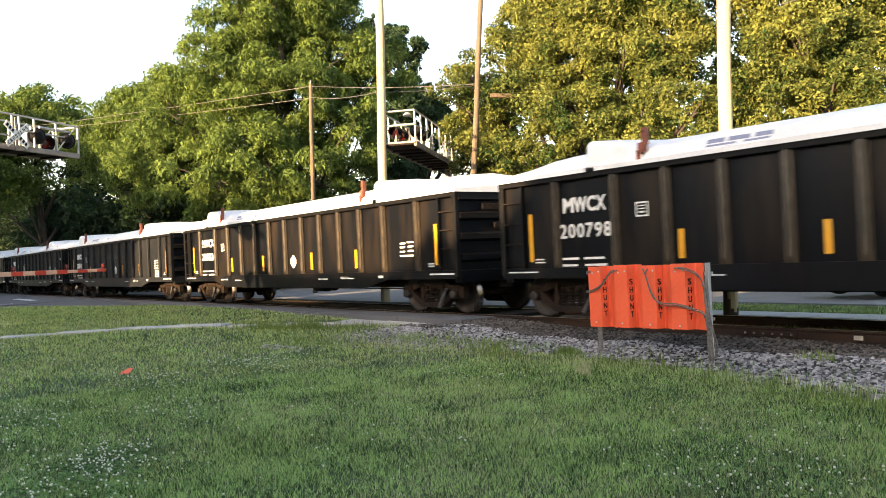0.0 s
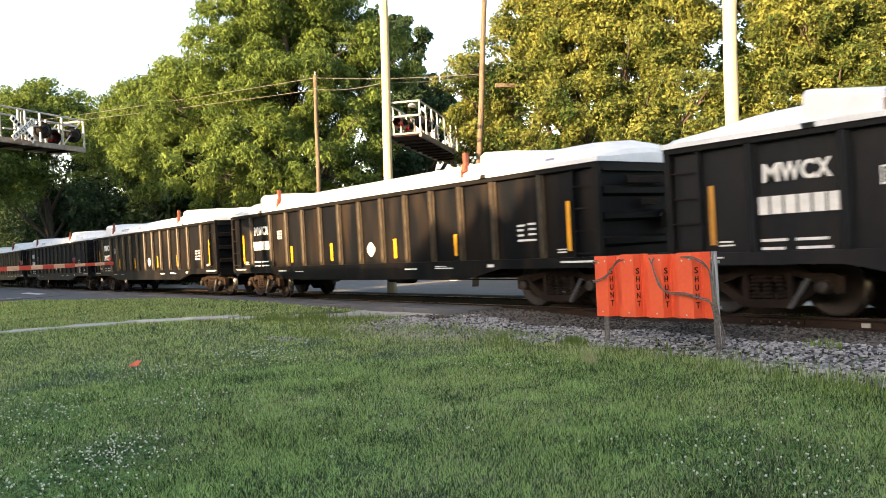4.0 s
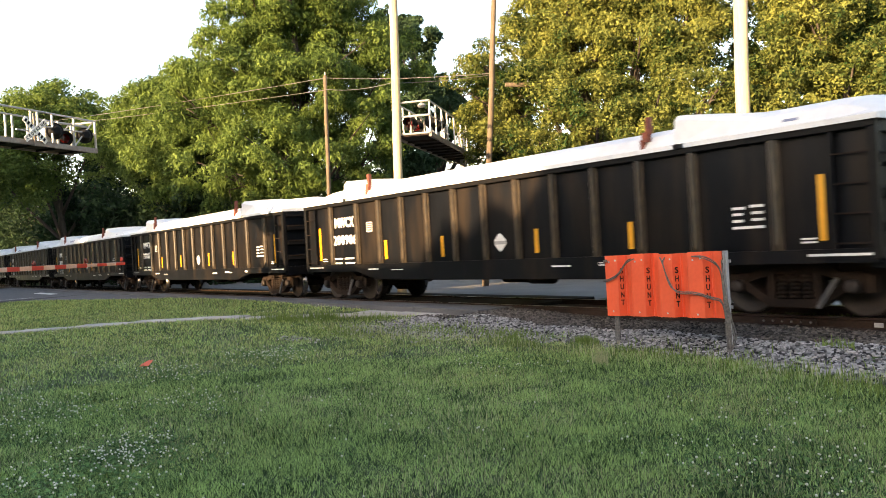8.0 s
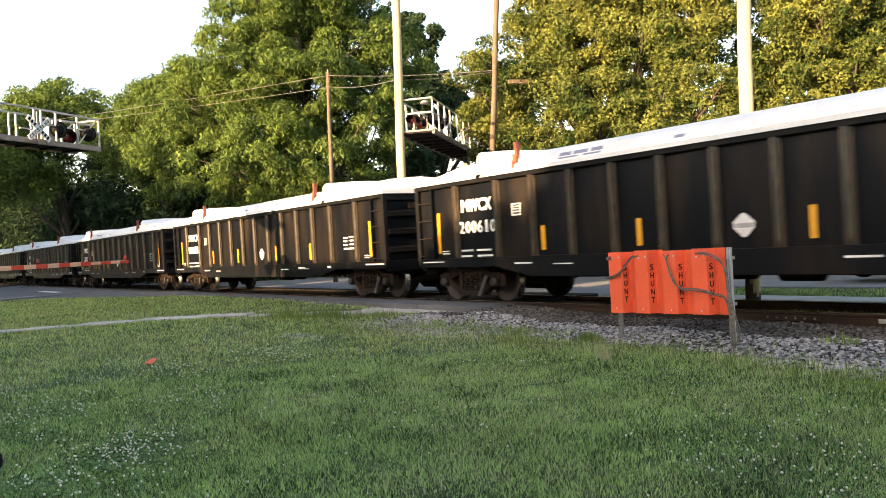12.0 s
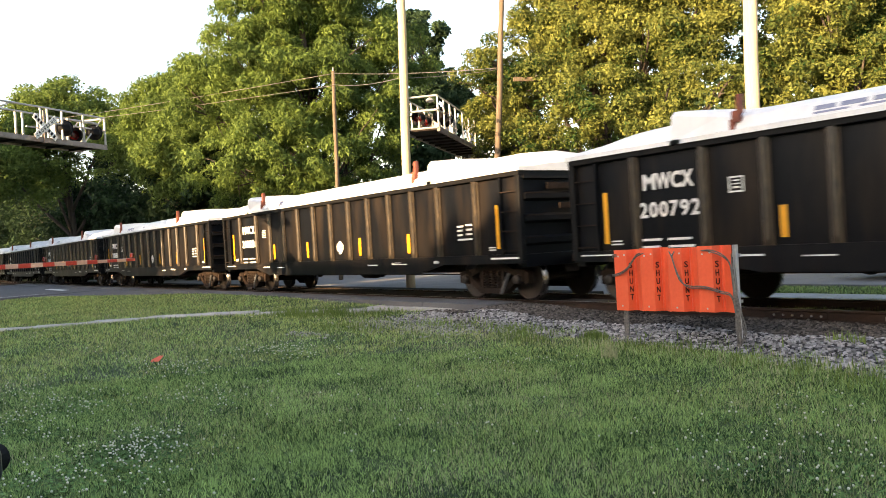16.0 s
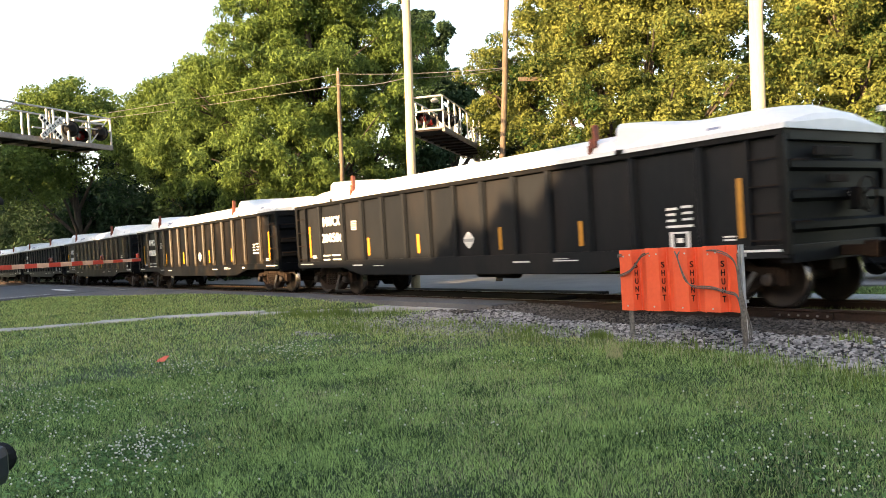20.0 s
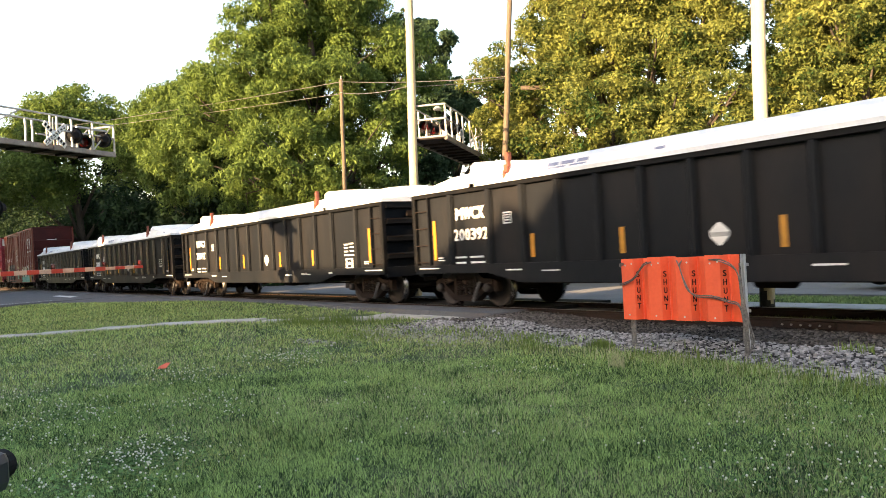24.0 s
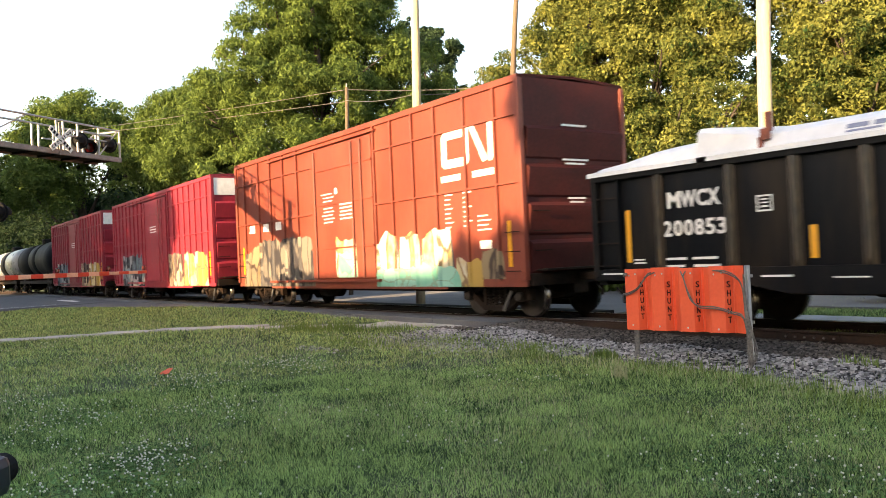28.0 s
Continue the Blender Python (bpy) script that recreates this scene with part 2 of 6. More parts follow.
def graffiti(name, colours, line, size=1.6, stretch=0.45, edge=0.05, seed=0.0):
    """Spray paint in outlined, letter-like fields of several colours."""
    m = bpy.data.materials.new(name)
    m.use_nodes = True
    n, l = m.node_tree.nodes, m.node_tree.links
    bsdf = n["Principled BSDF"]
    tc, mp = n.new("ShaderNodeTexCoord"), n.new("ShaderNodeMapping")
    mp.inputs["Scale"].default_value, mp.inputs["Location"].default_value = (1, 0.02, stretch), (seed, 0, seed * 0.37)
    l.new(tc.outputs["Object"], mp.inputs[0])
    warp = n.new("ShaderNodeTexNoise")
    warp.inputs["Scale"].default_value, warp.inputs["Detail"].default_value = 2.2, 2
    l.new(mp.outputs[0], warp.inputs["Vector"])
    add = n.new("ShaderNodeMixRGB")
    add.blend_type, add.inputs[0].default_value = "LINEAR_LIGHT", 0.22
    l.new(mp.outputs[0], add.inputs[1])
    l.new(warp.outputs["Color"], add.inputs[2])
    cells, rims = n.new("ShaderNodeTexVoronoi"), n.new("ShaderNodeTexVoronoi")
    rims.feature = "DISTANCE_TO_EDGE"
    for v in (cells, rims):
        v.inputs["Scale"].default_value = size
        l.new(add.outputs[0], v.inputs["Vector"])
    grey = n.new("ShaderNodeSeparateColor")
    l.new(cells.outputs["Color"], grey.inputs[0])
    mist = n.new("ShaderNodeTexNoise")
    mist.inputs["Scale"].default_value, mist.inputs["Detail"].default_value = 5.0, 5
    l.new(tc.outputs["Object"], mist.inputs["Vector"])
    tone = n.new("ShaderNodeMath")
    tone.operation, tone.inputs[1].default_value = "MULTIPLY_ADD", 0.5
    l.new(mist.outputs[0], tone.inputs[0])
    l.new(grey.outputs[0], tone.inputs[2])
    ramp = n.new("ShaderNodeValToRGB")
    e = ramp.color_ramp.elements
    while len(e) < len(colours):
        e.new(0.5)
    for k, c in enumerate(colours):
        e[k].position, e[k].color = 0.2 + 1.0 * k / len(colours), (*c, 1)
    l.new(tone.outputs[0], ramp.inputs[0])
    cut = n.new("ShaderNodeMapRange")
    cut.inputs[1].default_value, cut.inputs[2].default_value = edge * 0.5, edge
    l.new(rims.outputs["Distance"], cut.inputs[0])
    mix = n.new("ShaderNodeMixRGB")
    mix.inputs[1].default_value = (*line, 1)
    l.new(cut.outputs[0], mix.inputs[0])
    l.new(ramp.outputs[0], mix.inputs[2])
    l.new(mix.outputs[0], bsdf.inputs["Base Color"])
    bsdf.inputs["Roughness"].default_value = 0.6
    return m


M_CREAM = graffiti("cream_spray", [(0.07, 0.045, 0.025), (0.15, 0.11, 0.06), (0.1, 0.085, 0.065), (0.2, 0.155, 0.09)], (0.035, 0.02, 0.015), 1.7, 0.5, 0.07, 3.1)
M_SILVER = graffiti("silver_grey_spray", [(0.045, 0.036, 0.032), (0.1, 0.085, 0.072), (0.065, 0.06, 0.058), (0.15, 0.13, 0.105)], (0.022, 0.02, 0.024), 2.6, 0.4, 0.1, 7.7)
M_BUBBLE = graffiti("white_bubble_spray", [(0.36, 0.32, 0.19), (0.48, 0.46, 0.36), (0.4, 0.3, 0.08), (0.52, 0.5, 0.43)], (0.12, 0.09, 0.05), 1.7, 0.3, 0.05, 1.9)
M_SEA = graffiti("sea_green_spray", [(0.07, 0.27, 0.2), (0.13, 0.36, 0.28), (0.2, 0.42, 0.34)], (0.16, 0.26, 0.2), 1.3, 1.4, 0.03, 5.5)
M_SLATE = graffiti("slate_blue_spray", [(0.04, 0.05, 0.07), (0.16, 0.2, 0.23), (0.09, 0.16, 0.18), (0.33, 0.34, 0.34)], (0.02, 0.02, 0.03), 2.6, 0.35, 0.11, 9.4)
M_TAN = graffiti("tan_brown_spray", [(0.16, 0.11, 0.06), (0.3, 0.22, 0.12), (0.1, 0.05, 0.05), (0.36, 0.3, 0.2)], (0.04, 0.02, 0.02), 2.0, 0.4, 0.1, 2.6)
M_PALEY = graffiti("pale_yellow_spray", [(0.36, 0.28, 0.1), (0.44, 0.38, 0.22), (0.46, 0.43, 0.34), (0.34, 0.22, 0.05)], (0.18, 0.1, 0.05), 1.5, 0.5, 0.045, 4.2)

# ---- builders ----


def box(bm, x0, x1, y0, y1, z0, z1, bevel=0.0):
    vs = [bm.verts.new((x, y, z)) for x in (x0, x1) for y in (y0, y1) for z in (z0, z1)]
    fs = [bm.faces.new([vs[i] for i in q]) for q in ((0, 1, 3, 2), (4, 6, 7, 5), (0, 4, 5, 1), (2, 3, 7, 6), (0, 2, 6, 4), (1, 5, 7, 3))]
    if bevel:
        bmesh.ops.bevel(bm, geom=list({e for f in fs for e in f.edges}), offset=bevel, segments=2, affect="EDGES", profile=0.5)
    return bm


def tube(bm, points, radius, sides=8, radius_end=None, caps=True):
    """A round bar along points."""
    pts = [Vector(p) for p in points]
    rings = []
    for i, p in enumerate(pts):
        way = (pts[min(i + 1, len(pts) - 1)] - pts[max(i - 1, 0)]).normalized()
        side = way.orthogonal().normalized() if i == 0 else (side - way * side.dot(way)).normalized()
        up = way.cross(side)
        r = radius if radius_end is None else radius + (radius_end - radius) * i / (len(pts) - 1)
        rings.append([bm.verts.new(p + (side * math.cos(a) + up * math.sin(a)) * r) for a in (2 * math.pi * k / sides for k in range(sides))])
    for a, b in zip(rings, rings[1:]):
        for k in range(sides):
            bm.faces.new((a[k], a[(k + 1) % sides], b[(k + 1) % sides], b[k]))
    if caps:
        bm.faces.new(rings[0][::-1])
        bm.faces.new(rings[-1])
    return bm


def lathe(bm, profile, axis="y", sides=24, centre=(0, 0, 0)):
    """Turns a profile of (along, radius) round an axis."""
    c = Vector(centre)
    rings = []
    for along, r in profile:
        ring = []
        for k in range(sides):
            a = 2 * math.pi * k / sides
            u, v = r * math.cos(a), r * math.sin(a)
            ring.append(bm.verts.new(c + Vector({"y": (u, along, v), "x": (along, u, v), "z": (u, v, along)}[axis])))
        rings.append(ring)
    for a, b in zip(rings, rings[1:]):
        for k in range(sides):
            bm.faces.new((a[k], a[(k + 1) % sides], b[(k + 1) % sides], b[k]))
    bm.faces.new(rings[0])
    bm.faces.new(rings[-1][::-1])
    return bm


def extrude_xz(bm, outline, y0, y1):
    """A plate with an outline in x and z, from y0 to y1."""
    a = [bm.verts.new((x, y0, z)) for x, z in outline]
    b = [bm.verts.new((x, y1, z)) for x, z in outline]
    bm.faces.new(a)
    bm.faces.new(b[::-1])
    for i in range(len(a)):
        j = (i + 1) % len(a)
        bm.faces.new((a[j], a[i], b[i], b[j]))
    return bm


def finish(bm, name, material, smooth=False):
    bmesh.ops.recalc_face_normals(bm, faces=bm.faces[:])
    me = bpy.data.meshes.new(name)
    bm.to_mesh(me)
    bm.free()
    for m in material if isinstance(material, (list, tuple)) else [material]:
        me.materials.append(m)
    if smooth:
        me.polygons.foreach_set("use_smooth", [True] * len(me.polygons))
    return me


def part(name, bm, material, parent=None, label="", smooth=False, at=None):
    """Links a bmesh, or a mesh made before, as one object under a thing or part."""
    me = bm if isinstance(bm, bpy.types.Mesh) else finish(bm, name, material, smooth)
    ob = new(name, me)
    if parent:
        ob.parent = parent
    if at is not None:
        ob.matrix_basis = at if isinstance(at, Matrix) else Matrix.Translation(at)
    if label:
        tagged(ob, label)
    return ob


def thing(name, label, category, group="", at=None):
    ob = new(name)
    ob.empty_display_size = 0.2
    if at is not None:
        ob.matrix_basis = at if isinstance(at, Matrix) else Matrix.Translation(at)
    return tagged(ob, label, category, group)


def bar(x0, x1, y0, y1, z0, z1, bevel=0.0):
    return box(bmesh.new(), x0, x1, y0, y1, z0, z1, bevel)


def raw_mesh(name, verts, faces, material, smooth=False):
    """A mesh from arrays: verts n x 3, faces m x k with k the same for all."""
    me = bpy.data.meshes.new(name)
    verts, faces = np.asarray(verts, np.float32), np.asarray(faces, np.int32)
    k = faces.shape[1]
    me.vertices.add(len(verts))
    me.vertices.foreach_set("co", verts.ravel())
    me.loops.add(faces.size)
    me.loops.foreach_set("vertex_index", faces.ravel())
    me.polygons.add(len(faces))
    me.polygons.foreach_set("loop_start", np.arange(0, faces.size, k, dtype=np.int32))
    me.update(calc_edges=True)
    me.materials.append(material)
    if smooth:
        me.polygons.foreach_set("use_smooth", [True] * len(me.polygons))
    return me


def lettering(text, height, width, material, bold=0.012):
    """A thin raised mesh of text facing -y, its lower left corner at the origin."""
    cu = bpy.data.curves.new("lettering", "FONT")
    cu.body, cu.size, cu.extrude, cu.offset, cu.resolution_u = text, 1.0, 0.004, bold, 3
    ob = new("lettering", cu)
    me = bpy.data.meshes.new_from_object(ob.evaluated_get(bpy.context.evaluated_depsgraph_get()))
    bpy.data.objects.remove(ob)
    co = np.empty(len(me.vertices) * 3, np.float32)
    me.vertices.foreach_get("co", co)
    co = co.reshape(-1, 3)
    lo, hi = co.min(0), co.max(0)
    out = np.stack([(co[:, 0] - lo[0]) / (hi[0] - lo[0]) * width, -co[:, 2], (co[:, 1] - lo[1]) / (hi[1] - lo[1]) * height], 1)
    me.vertices.foreach_set("co", out.astype(np.float32).ravel())
    me.update()
    me.materials.clear()
    me.materials.append(material)
    return me

# ---- ground, road, track ----
YC = 12.226                    # track centre line
P_CAR, HALF = 17.632, 8.109    # spacing of the gondolas, half a gondola's side


def ease(a, b, v):
    k = min(1.0, max(0.0, (v - a) / (b - a)))
    return k * k * (3 - 2 * k)


EDGE_X, EDGE_Y = (-44.2, -42.1, -38.8, -31.6, -26.0, -22.4, -19.7, -16.6, -13.1), (6.0, 7.5, 8.6, 10.0, 10.45, 10.4, 10.15, 10.75, 11.3)


def road_edge(x):
    """Where the near asphalt begins, for a place along the track."""
    return -40.0 if x < -44.2 else float(np.interp(x, EDGE_X, EDGE_Y))


def lawn_z(x, y):
    z = -0.3 + 0.12 * ease(8.6, 10.6, y) - 0.02 * ease(14, 18, y)
    z += 0.14 * ease(-15, -22, x) * ease(2, 8, y) * (1 - ease(10.2, 11.6, y))
    return z + 0.02 * noise.noise(Vector((x * 0.5, y * 0.5, 0)))


def ground_z(x, y):
    """The lawn; the soil lies lower under the asphalt."""
    z = lawn_z(x, y)
    if x < -13.1 and y < 12:
        e = road_edge(x)
        z -= 0.2 * ease(e + 0.05, e + 1.1, y)
    return z


def road_z(x, y):
    e = max(7.0, road_edge(x))
    k = min(1.0, max(0.0, (y - e) / max(0.05, 11.38 - e)))
    return (lawn_z(x, e) + 0.015) * (1 - k) - 0.045 * k


def sheet(name, xs, ys, zf, material, label, smooth=True):
    verts = [(x, y, zf(x, y)) for x in xs for y in ys]
    n = len(ys)
    faces = [(i * n + j, (i + 1) * n + j, (i + 1) * n + j + 1, i * n + j + 1) for i in range(len(xs) - 1) for j in range(n - 1)]
    return tagged(new(name, raw_mesh(name, verts, faces, material, smooth)), label, kind="structure")


gx = [-2500, -900, -400, -200, -120, -90, -70] + list(np.arange(-60, 30.1, 0.6)) + [40, 60, 100, 200, 400, 900, 2500]
gy = [-2500, -900, -300, -120, -60, -30] + list(np.arange(-15, 40.1, 0.6)) + [50, 70, 100, 200, 400, 900, 2500]
sheet("ground", gx, gy, ground_z, M_SOIL, "mown lawn ground with clover and bare patches")


def slab(name, outline, z, thick, material, label, kind="structure", bevel=0.0):
    """A flat slab with an outline in x and y; z is its top, a number or a function of x, y."""
    bm = bmesh.new()
    zf = z if callable(z) else (lambda x, y: z)
    top = [bm.verts.new((x, y, zf(x, y))) for x, y in outline]
    low = [bm.verts.new((x, y, zf(x, y) - thick)) for x, y in outline]
    bm.faces.new(top)
    bm.faces.new(low[::-1])
    for i in range(len(top)):
        j = (i + 1) % len(top)
        bm.faces.new((top[j], top[i], low[i], low[j]))
    return tagged(part(name, bm, material), label, kind=kind)


# asphalt of the crossing on the near side, and the road beyond the track
def road_strip(name, xs, edge, far, steps, lift, material, label):
    """Asphalt or paint that follows the road's surface, with a skirt at its near edge."""
    verts, faces = [], []
    for x in xs:
        e = edge(x)
        verts.append((x, e, road_z(x, e) + lift - 0.08))
        verts += [(x, e + (far - e) * j / steps, road_z(x, e + (far - e) * j / steps) + lift) for j in range(steps + 1)]
    n = steps + 2
    faces = [(i * n + j, (i + 1) * n + j, (i + 1) * n + j + 1, i * n + j + 1) for i in range(len(xs) - 1) for j in range(n - 1)]
    return tagged(new(name, raw_mesh(name, verts, faces, material)), label, kind="structure")


road_strip("road", [-75.0, -60.0, -50.0, -44.21, -44.2] + list(np.arange(-43.8, -13.2, 0.6)) + [-13.1], road_edge, 11.38, 24, 0.0, M_ROAD, "worn grey asphalt road at the level crossing")
slab("road_beyond_track", [(-75, 13.2), (-13.1, 13.2), (-14.6, 17.5), (30, 17.9), (30, 21.5), (-16, 21.5), (-20, 24), (-30, 34), (-75, 34)], -0.13, 0.4, M_LOT, "pale grey asphalt street and lot behind the railway track")
slab("pavement_beyond_track", [(-12.9, 14.35), (30, 14.75), (30, 15.65), (-12.9, 15.3)], -0.13, 0.3, M_CONC, "narrow concrete path behind the railway track")
for x0, x1, y0, y1 in ((-47.1, -46.9, -30, 7.9), (-54.2, -48.9, 9.15, 9.5)):
    road_strip("road_marking", [x0, x1], lambda x: y0, y1, 24, 0.012, M_LINEW, "worn white painted road line")

# concrete walk beside the road, flag by flag
WALK = [(-30.5, -4.0), (-24.7, 1.9), (-23.6, 3.3), (-22.45, 5.1), (-21.25, 6.55), (-20.1, 7.65), (-18.9, 8.7), (-17.8, 9.6), (-16.4, 10.38), (-14.8, 10.95), (-13.05, 11.2)]
walkway = tagged(new("pavement"), "pale concrete footpath leading to the crossing", kind="structure")


def walk_line(s):
    for a, b in zip(WALK, WALK[1:]):
        d = math.dist(a, b)
        if s <= d:
            return Vector(a).lerp(Vector(b), s / d)
        s -= d
    return Vector(WALK[-1])


total = sum(math.dist(a, b) for a, b in zip(WALK, WALK[1:]))
s = 0.0
while s < total - 0.3:
    a, b = walk_line(s), walk_line(min(s + 1.47, total))
    way = (b - a).normalized()
    side = Vector((-way.y, way.x))
    w = 0.38 if a.x < -18.2 else 0.56
    z = ground_z((a.x + b.x) / 2, (a.y + b.y) / 2) + 0.03 + random.uniform(-0.006, 0.006)
    bm = bmesh.new()
    pts = [a - side * w, b - side * w, b + side * w, a + side * w]
    top = [bm.verts.new((p.x, p.y, z)) for p in pts]
    low = [bm.verts.new((p.x, p.y, z - 0.14)) for p in pts]
    bm.faces.new(top)
    for i in range(4):
        bm.faces.new((top[(i + 1) % 4], top[i], low[i], low[(i + 1) % 4]))
    bmesh.ops.bevel(bm, geom=[e for e in bm.edges if all(v in top for v in e.verts)], offset=0.012, segments=1, affect="EDGES")
    part("flagstone", bm, M_CONC, walkway)
    s += 1.485

# ballast bed
def heap(x, y):
    """Extra height of the ballast where it is banked against the end of the crossing."""
    return 0.13 * ease(-9.8, -13.0, x) * ease(YC - 3.2, YC - 2.0, y) * (1 - ease(YC + 1.2, YC + 2.4, y))


bm = bmesh.new()
prof = [(YC - 3.6, -0.42), (YC - 2.9, -0.27), (YC - 1.6, -0.205), (YC + 1.6, -0.205), (YC + 2.6, -0.26), (YC + 3.2, -0.42)]
xs = list(np.arange(-13.2, 8.1, 0.6)) + [15, 30, 80]
rows = [[bm.verts.new((x, y, z + heap(x, y) + 0.02 * noise.noise(Vector((x, y * 2, 3))))) for y, z in prof] for x in xs]
rows2 = [[bm.verts.new((x, y, z)) for y, z in prof] for x in (-300, -120, -75.0)]
for rr in (rows, rows2):
    for a, b in zip(rr, rr[1:]):
        for i in range(len(prof) - 1):
            bm.faces.new((a[i], b[i], b[i + 1], a[i + 1]))
tagged(part("ballast", bm, M_BALLAST, smooth=True), "grey crushed stone railway ballast bed", kind="structure")

# track: rails, sleepers, joint bars
track = tagged(new("track"), "rusty railway track on dark timber sleepers", kind="structure")
RAIL_PROFILE = [(-0.07, -0.18), (0.07, -0.18), (0.07, -0.168), (0.012, -0.15), (0.009, -0.045), (0.036, -0.035), (0.036, -0.006), (0.028, 0.0), (-0.028, 0.0), (-0.036, -0.006), (-0.036, -0.035), (-0.009, -0.045), (-0.012, -0.15), (-0.07, -0.168)]
for sgn in (-1, 1):
    bm = bmesh.new()
    a = [bm.verts.new((-300, YC + sgn * 0.755 + u, v)) for u, v in RAIL_PROFILE]
    b = [bm.verts.new((80, YC + sgn * 0.755 + u, v)) for u, v in RAIL_PROFILE]
    bm.faces.new(a)
    bm.faces.new(b[::-1])
    for i in range(len(a)):
        j = (i + 1) % len(a)
        bm.faces.new((a[j], a[i], b[i], b[j])).material_index = 1 if i == 7 else 0
    part("rail", bm, [M_RAIL, M_RAILTOP], track, "rusty steel rail with a polished head")
tie = finish(bar(-0.115, 0.115, -1.3, 1.3, -0.36, -0.175, 0.01), "sleeper", M_TIE)
plate = finish(bar(-0.1, 0.1, -0.17, 0.17, -0.19, -0.172), "tie_plate", M_RAIL)
for i in range(70):
    x = -13.0 + i * 0.52
    t = part("sleeper", tie, None, track, at=pose(x + random.uniform(-0.02, 0.02), YC + random.uniform(-0.03, 0.03), random.uniform(-0.006, 0.004), 0, 0, random.uniform(-1, 1)))
    for sgn in (-1, 1):
        part("tie_plate", plate, None, t, at=(0, sgn * 0.755, 0.004))
for x in (-6.9, 4.9):
    jb = part("joint_bar", bar(-0.46, 0.46, YC - 0.755 - 0.045, YC - 0.755 - 0.012, -0.145, -0.05, 0.006), M_RAIL, track, at=(x, 0, 0))
    for k in range(6):
        part("bolt", lathe(bmesh.new(), [(-0.025, 0.014), (-0.02, 0.018), (0.0, 0.018)], "y", 6), M_RAILTOP, jb, at=(-0.38 + k * 0.152, YC - 0.8, -0.098))
for x, c in ((-5.55, M_CONC), (-4.85, M_WHITE)):
    part("rail_tag", bar(-0.06 if c is M_CONC else -0.012, 0.06 if c is M_CONC else 0.012, YC - 0.79, YC - 0.768, -0.13, -0.07), c, track, "pale painted mark on the rail web", at=(x, 0, 0))
# crossing panels between and beside the rails; all but the near row are coloured with the train's shade
for y0, y1 in ((YC - 1.75, YC - 0.83), (YC - 0.66, YC + 0.66), (YC + 0.83, YC + 1.7)):
    for k in range(26):
        x0 = -13.15 - (k + 1) * 2.38
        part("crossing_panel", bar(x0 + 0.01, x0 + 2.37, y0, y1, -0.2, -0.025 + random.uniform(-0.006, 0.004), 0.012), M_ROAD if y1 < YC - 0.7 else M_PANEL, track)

# ---- train ----


def wheel_mesh():
    prof = [(-0.075, 0.09), (-0.07, 0.14), (-0.02, 0.17), (-0.01, 0.36), (-0.065, 0.395), (-0.065, 0.445), (0.055, 0.457), (0.07, 0.485), (0.075, 0.42), (0.03, 0.38), (0.02, 0.17), (0.075, 0.13), (0.08, 0.09)]
    me = finish(lathe(bmesh.new(), prof, "y", 32), "wheel", [M_WHEEL, M_TREAD], True)
    for p in me.polygons:
        r = math.hypot(p.center.x, p.center.z)
        if r > 0.44 and abs(p.normal.y) < 0.6:
            p.material_index = 1
    return me


def sideframe_mesh():
    upper = [(-1.16, 0.6), (-0.98, 0.66), (-0.68, 0.66), (-0.4, 0.83), (0.4, 0.83), (0.68, 0.66), (0.98, 0.66), (1.16, 0.6), (1.16, 0.38), (1.04, 0.36), (0.98, 0.5), (0.74, 0.52), (0.36, 0.64), (-0.36, 0.64), (-0.74, 0.52), (-0.98, 0.5), (-1.04, 0.36), (-1.16, 0.38)]
    lower = [(-0.98, 0.51), (-0.76, 0.38), (-0.4, 0.15), (0.4, 0.15), (0.76, 0.38), (0.98, 0.51), (0.76, 0.53), (0.36, 0.27), (-0.36, 0.27), (-0.76, 0.53)]
    bm = extrude_xz(bmesh.new(), upper, -0.075, 0.07)
    extrude_xz(bm, lower, -0.1, 0.1)
    for x in (-0.36, 0.36):
        box(bm, x - 0.05, x + 0.05, -0.09, 0.07, 0.2, 0.72)
    for x in (-0.889, 0.889):
        box(bm, x - 0.13, x + 0.13, -0.1, 0.07, 0.4, 0.63)
    return finish(bm, "sideframe", M_STEEL)


def spring_mesh():
    prof = [(0.235, 0.03)]
    for k in range(6):
        z = 0.275 + k * 0.06
        prof += [(z, 0.05), (z + 0.012, 0.08), (z + 0.034, 0.08), (z + 0.046, 0.05)]
    return finish(lathe(bmesh.new(), prof + [(0.64, 0.03)], "z", 10), "spring", M_STEEL, True)


WHEEL, SIDEFRAME, SPRING = wheel_mesh(), sideframe_mesh(), spring_mesh()
AXLE = finish(lathe(bmesh.new(), [(-1.12, 0.06), (-1.1, 0.075), (-0.85, 0.075), (-0.8, 0.09), (-0.6, 0.08), (0.6, 0.08), (0.8, 0.09), (0.85, 0.075), (1.1, 0.075), (1.12, 0.06)], "y", 12), "axle", M_STEEL, True)
CAP = finish(lathe(bmesh.new(), [(-0.06, 0.05), (-0.055, 0.09), (-0.02, 0.1), (0.1, 0.11)], "y", 12), "bearing_cap", M_WHEEL, True)
BOLSTER = finish(bar(-0.2, 0.2, -1.05, 1.05, 0.5, 0.78, 0.02), "bolster", M_STEEL)
BRAKE = finish(bar(-0.05, 0.05, -0.7, 0.7, 0.33, 0.42), "brake_beam", M_STEEL)
COUPLER = bmesh.new()
box(COUPLER, -0.45, 0.12, -0.09, 0.09, 0.76, 0.92, 0.015)
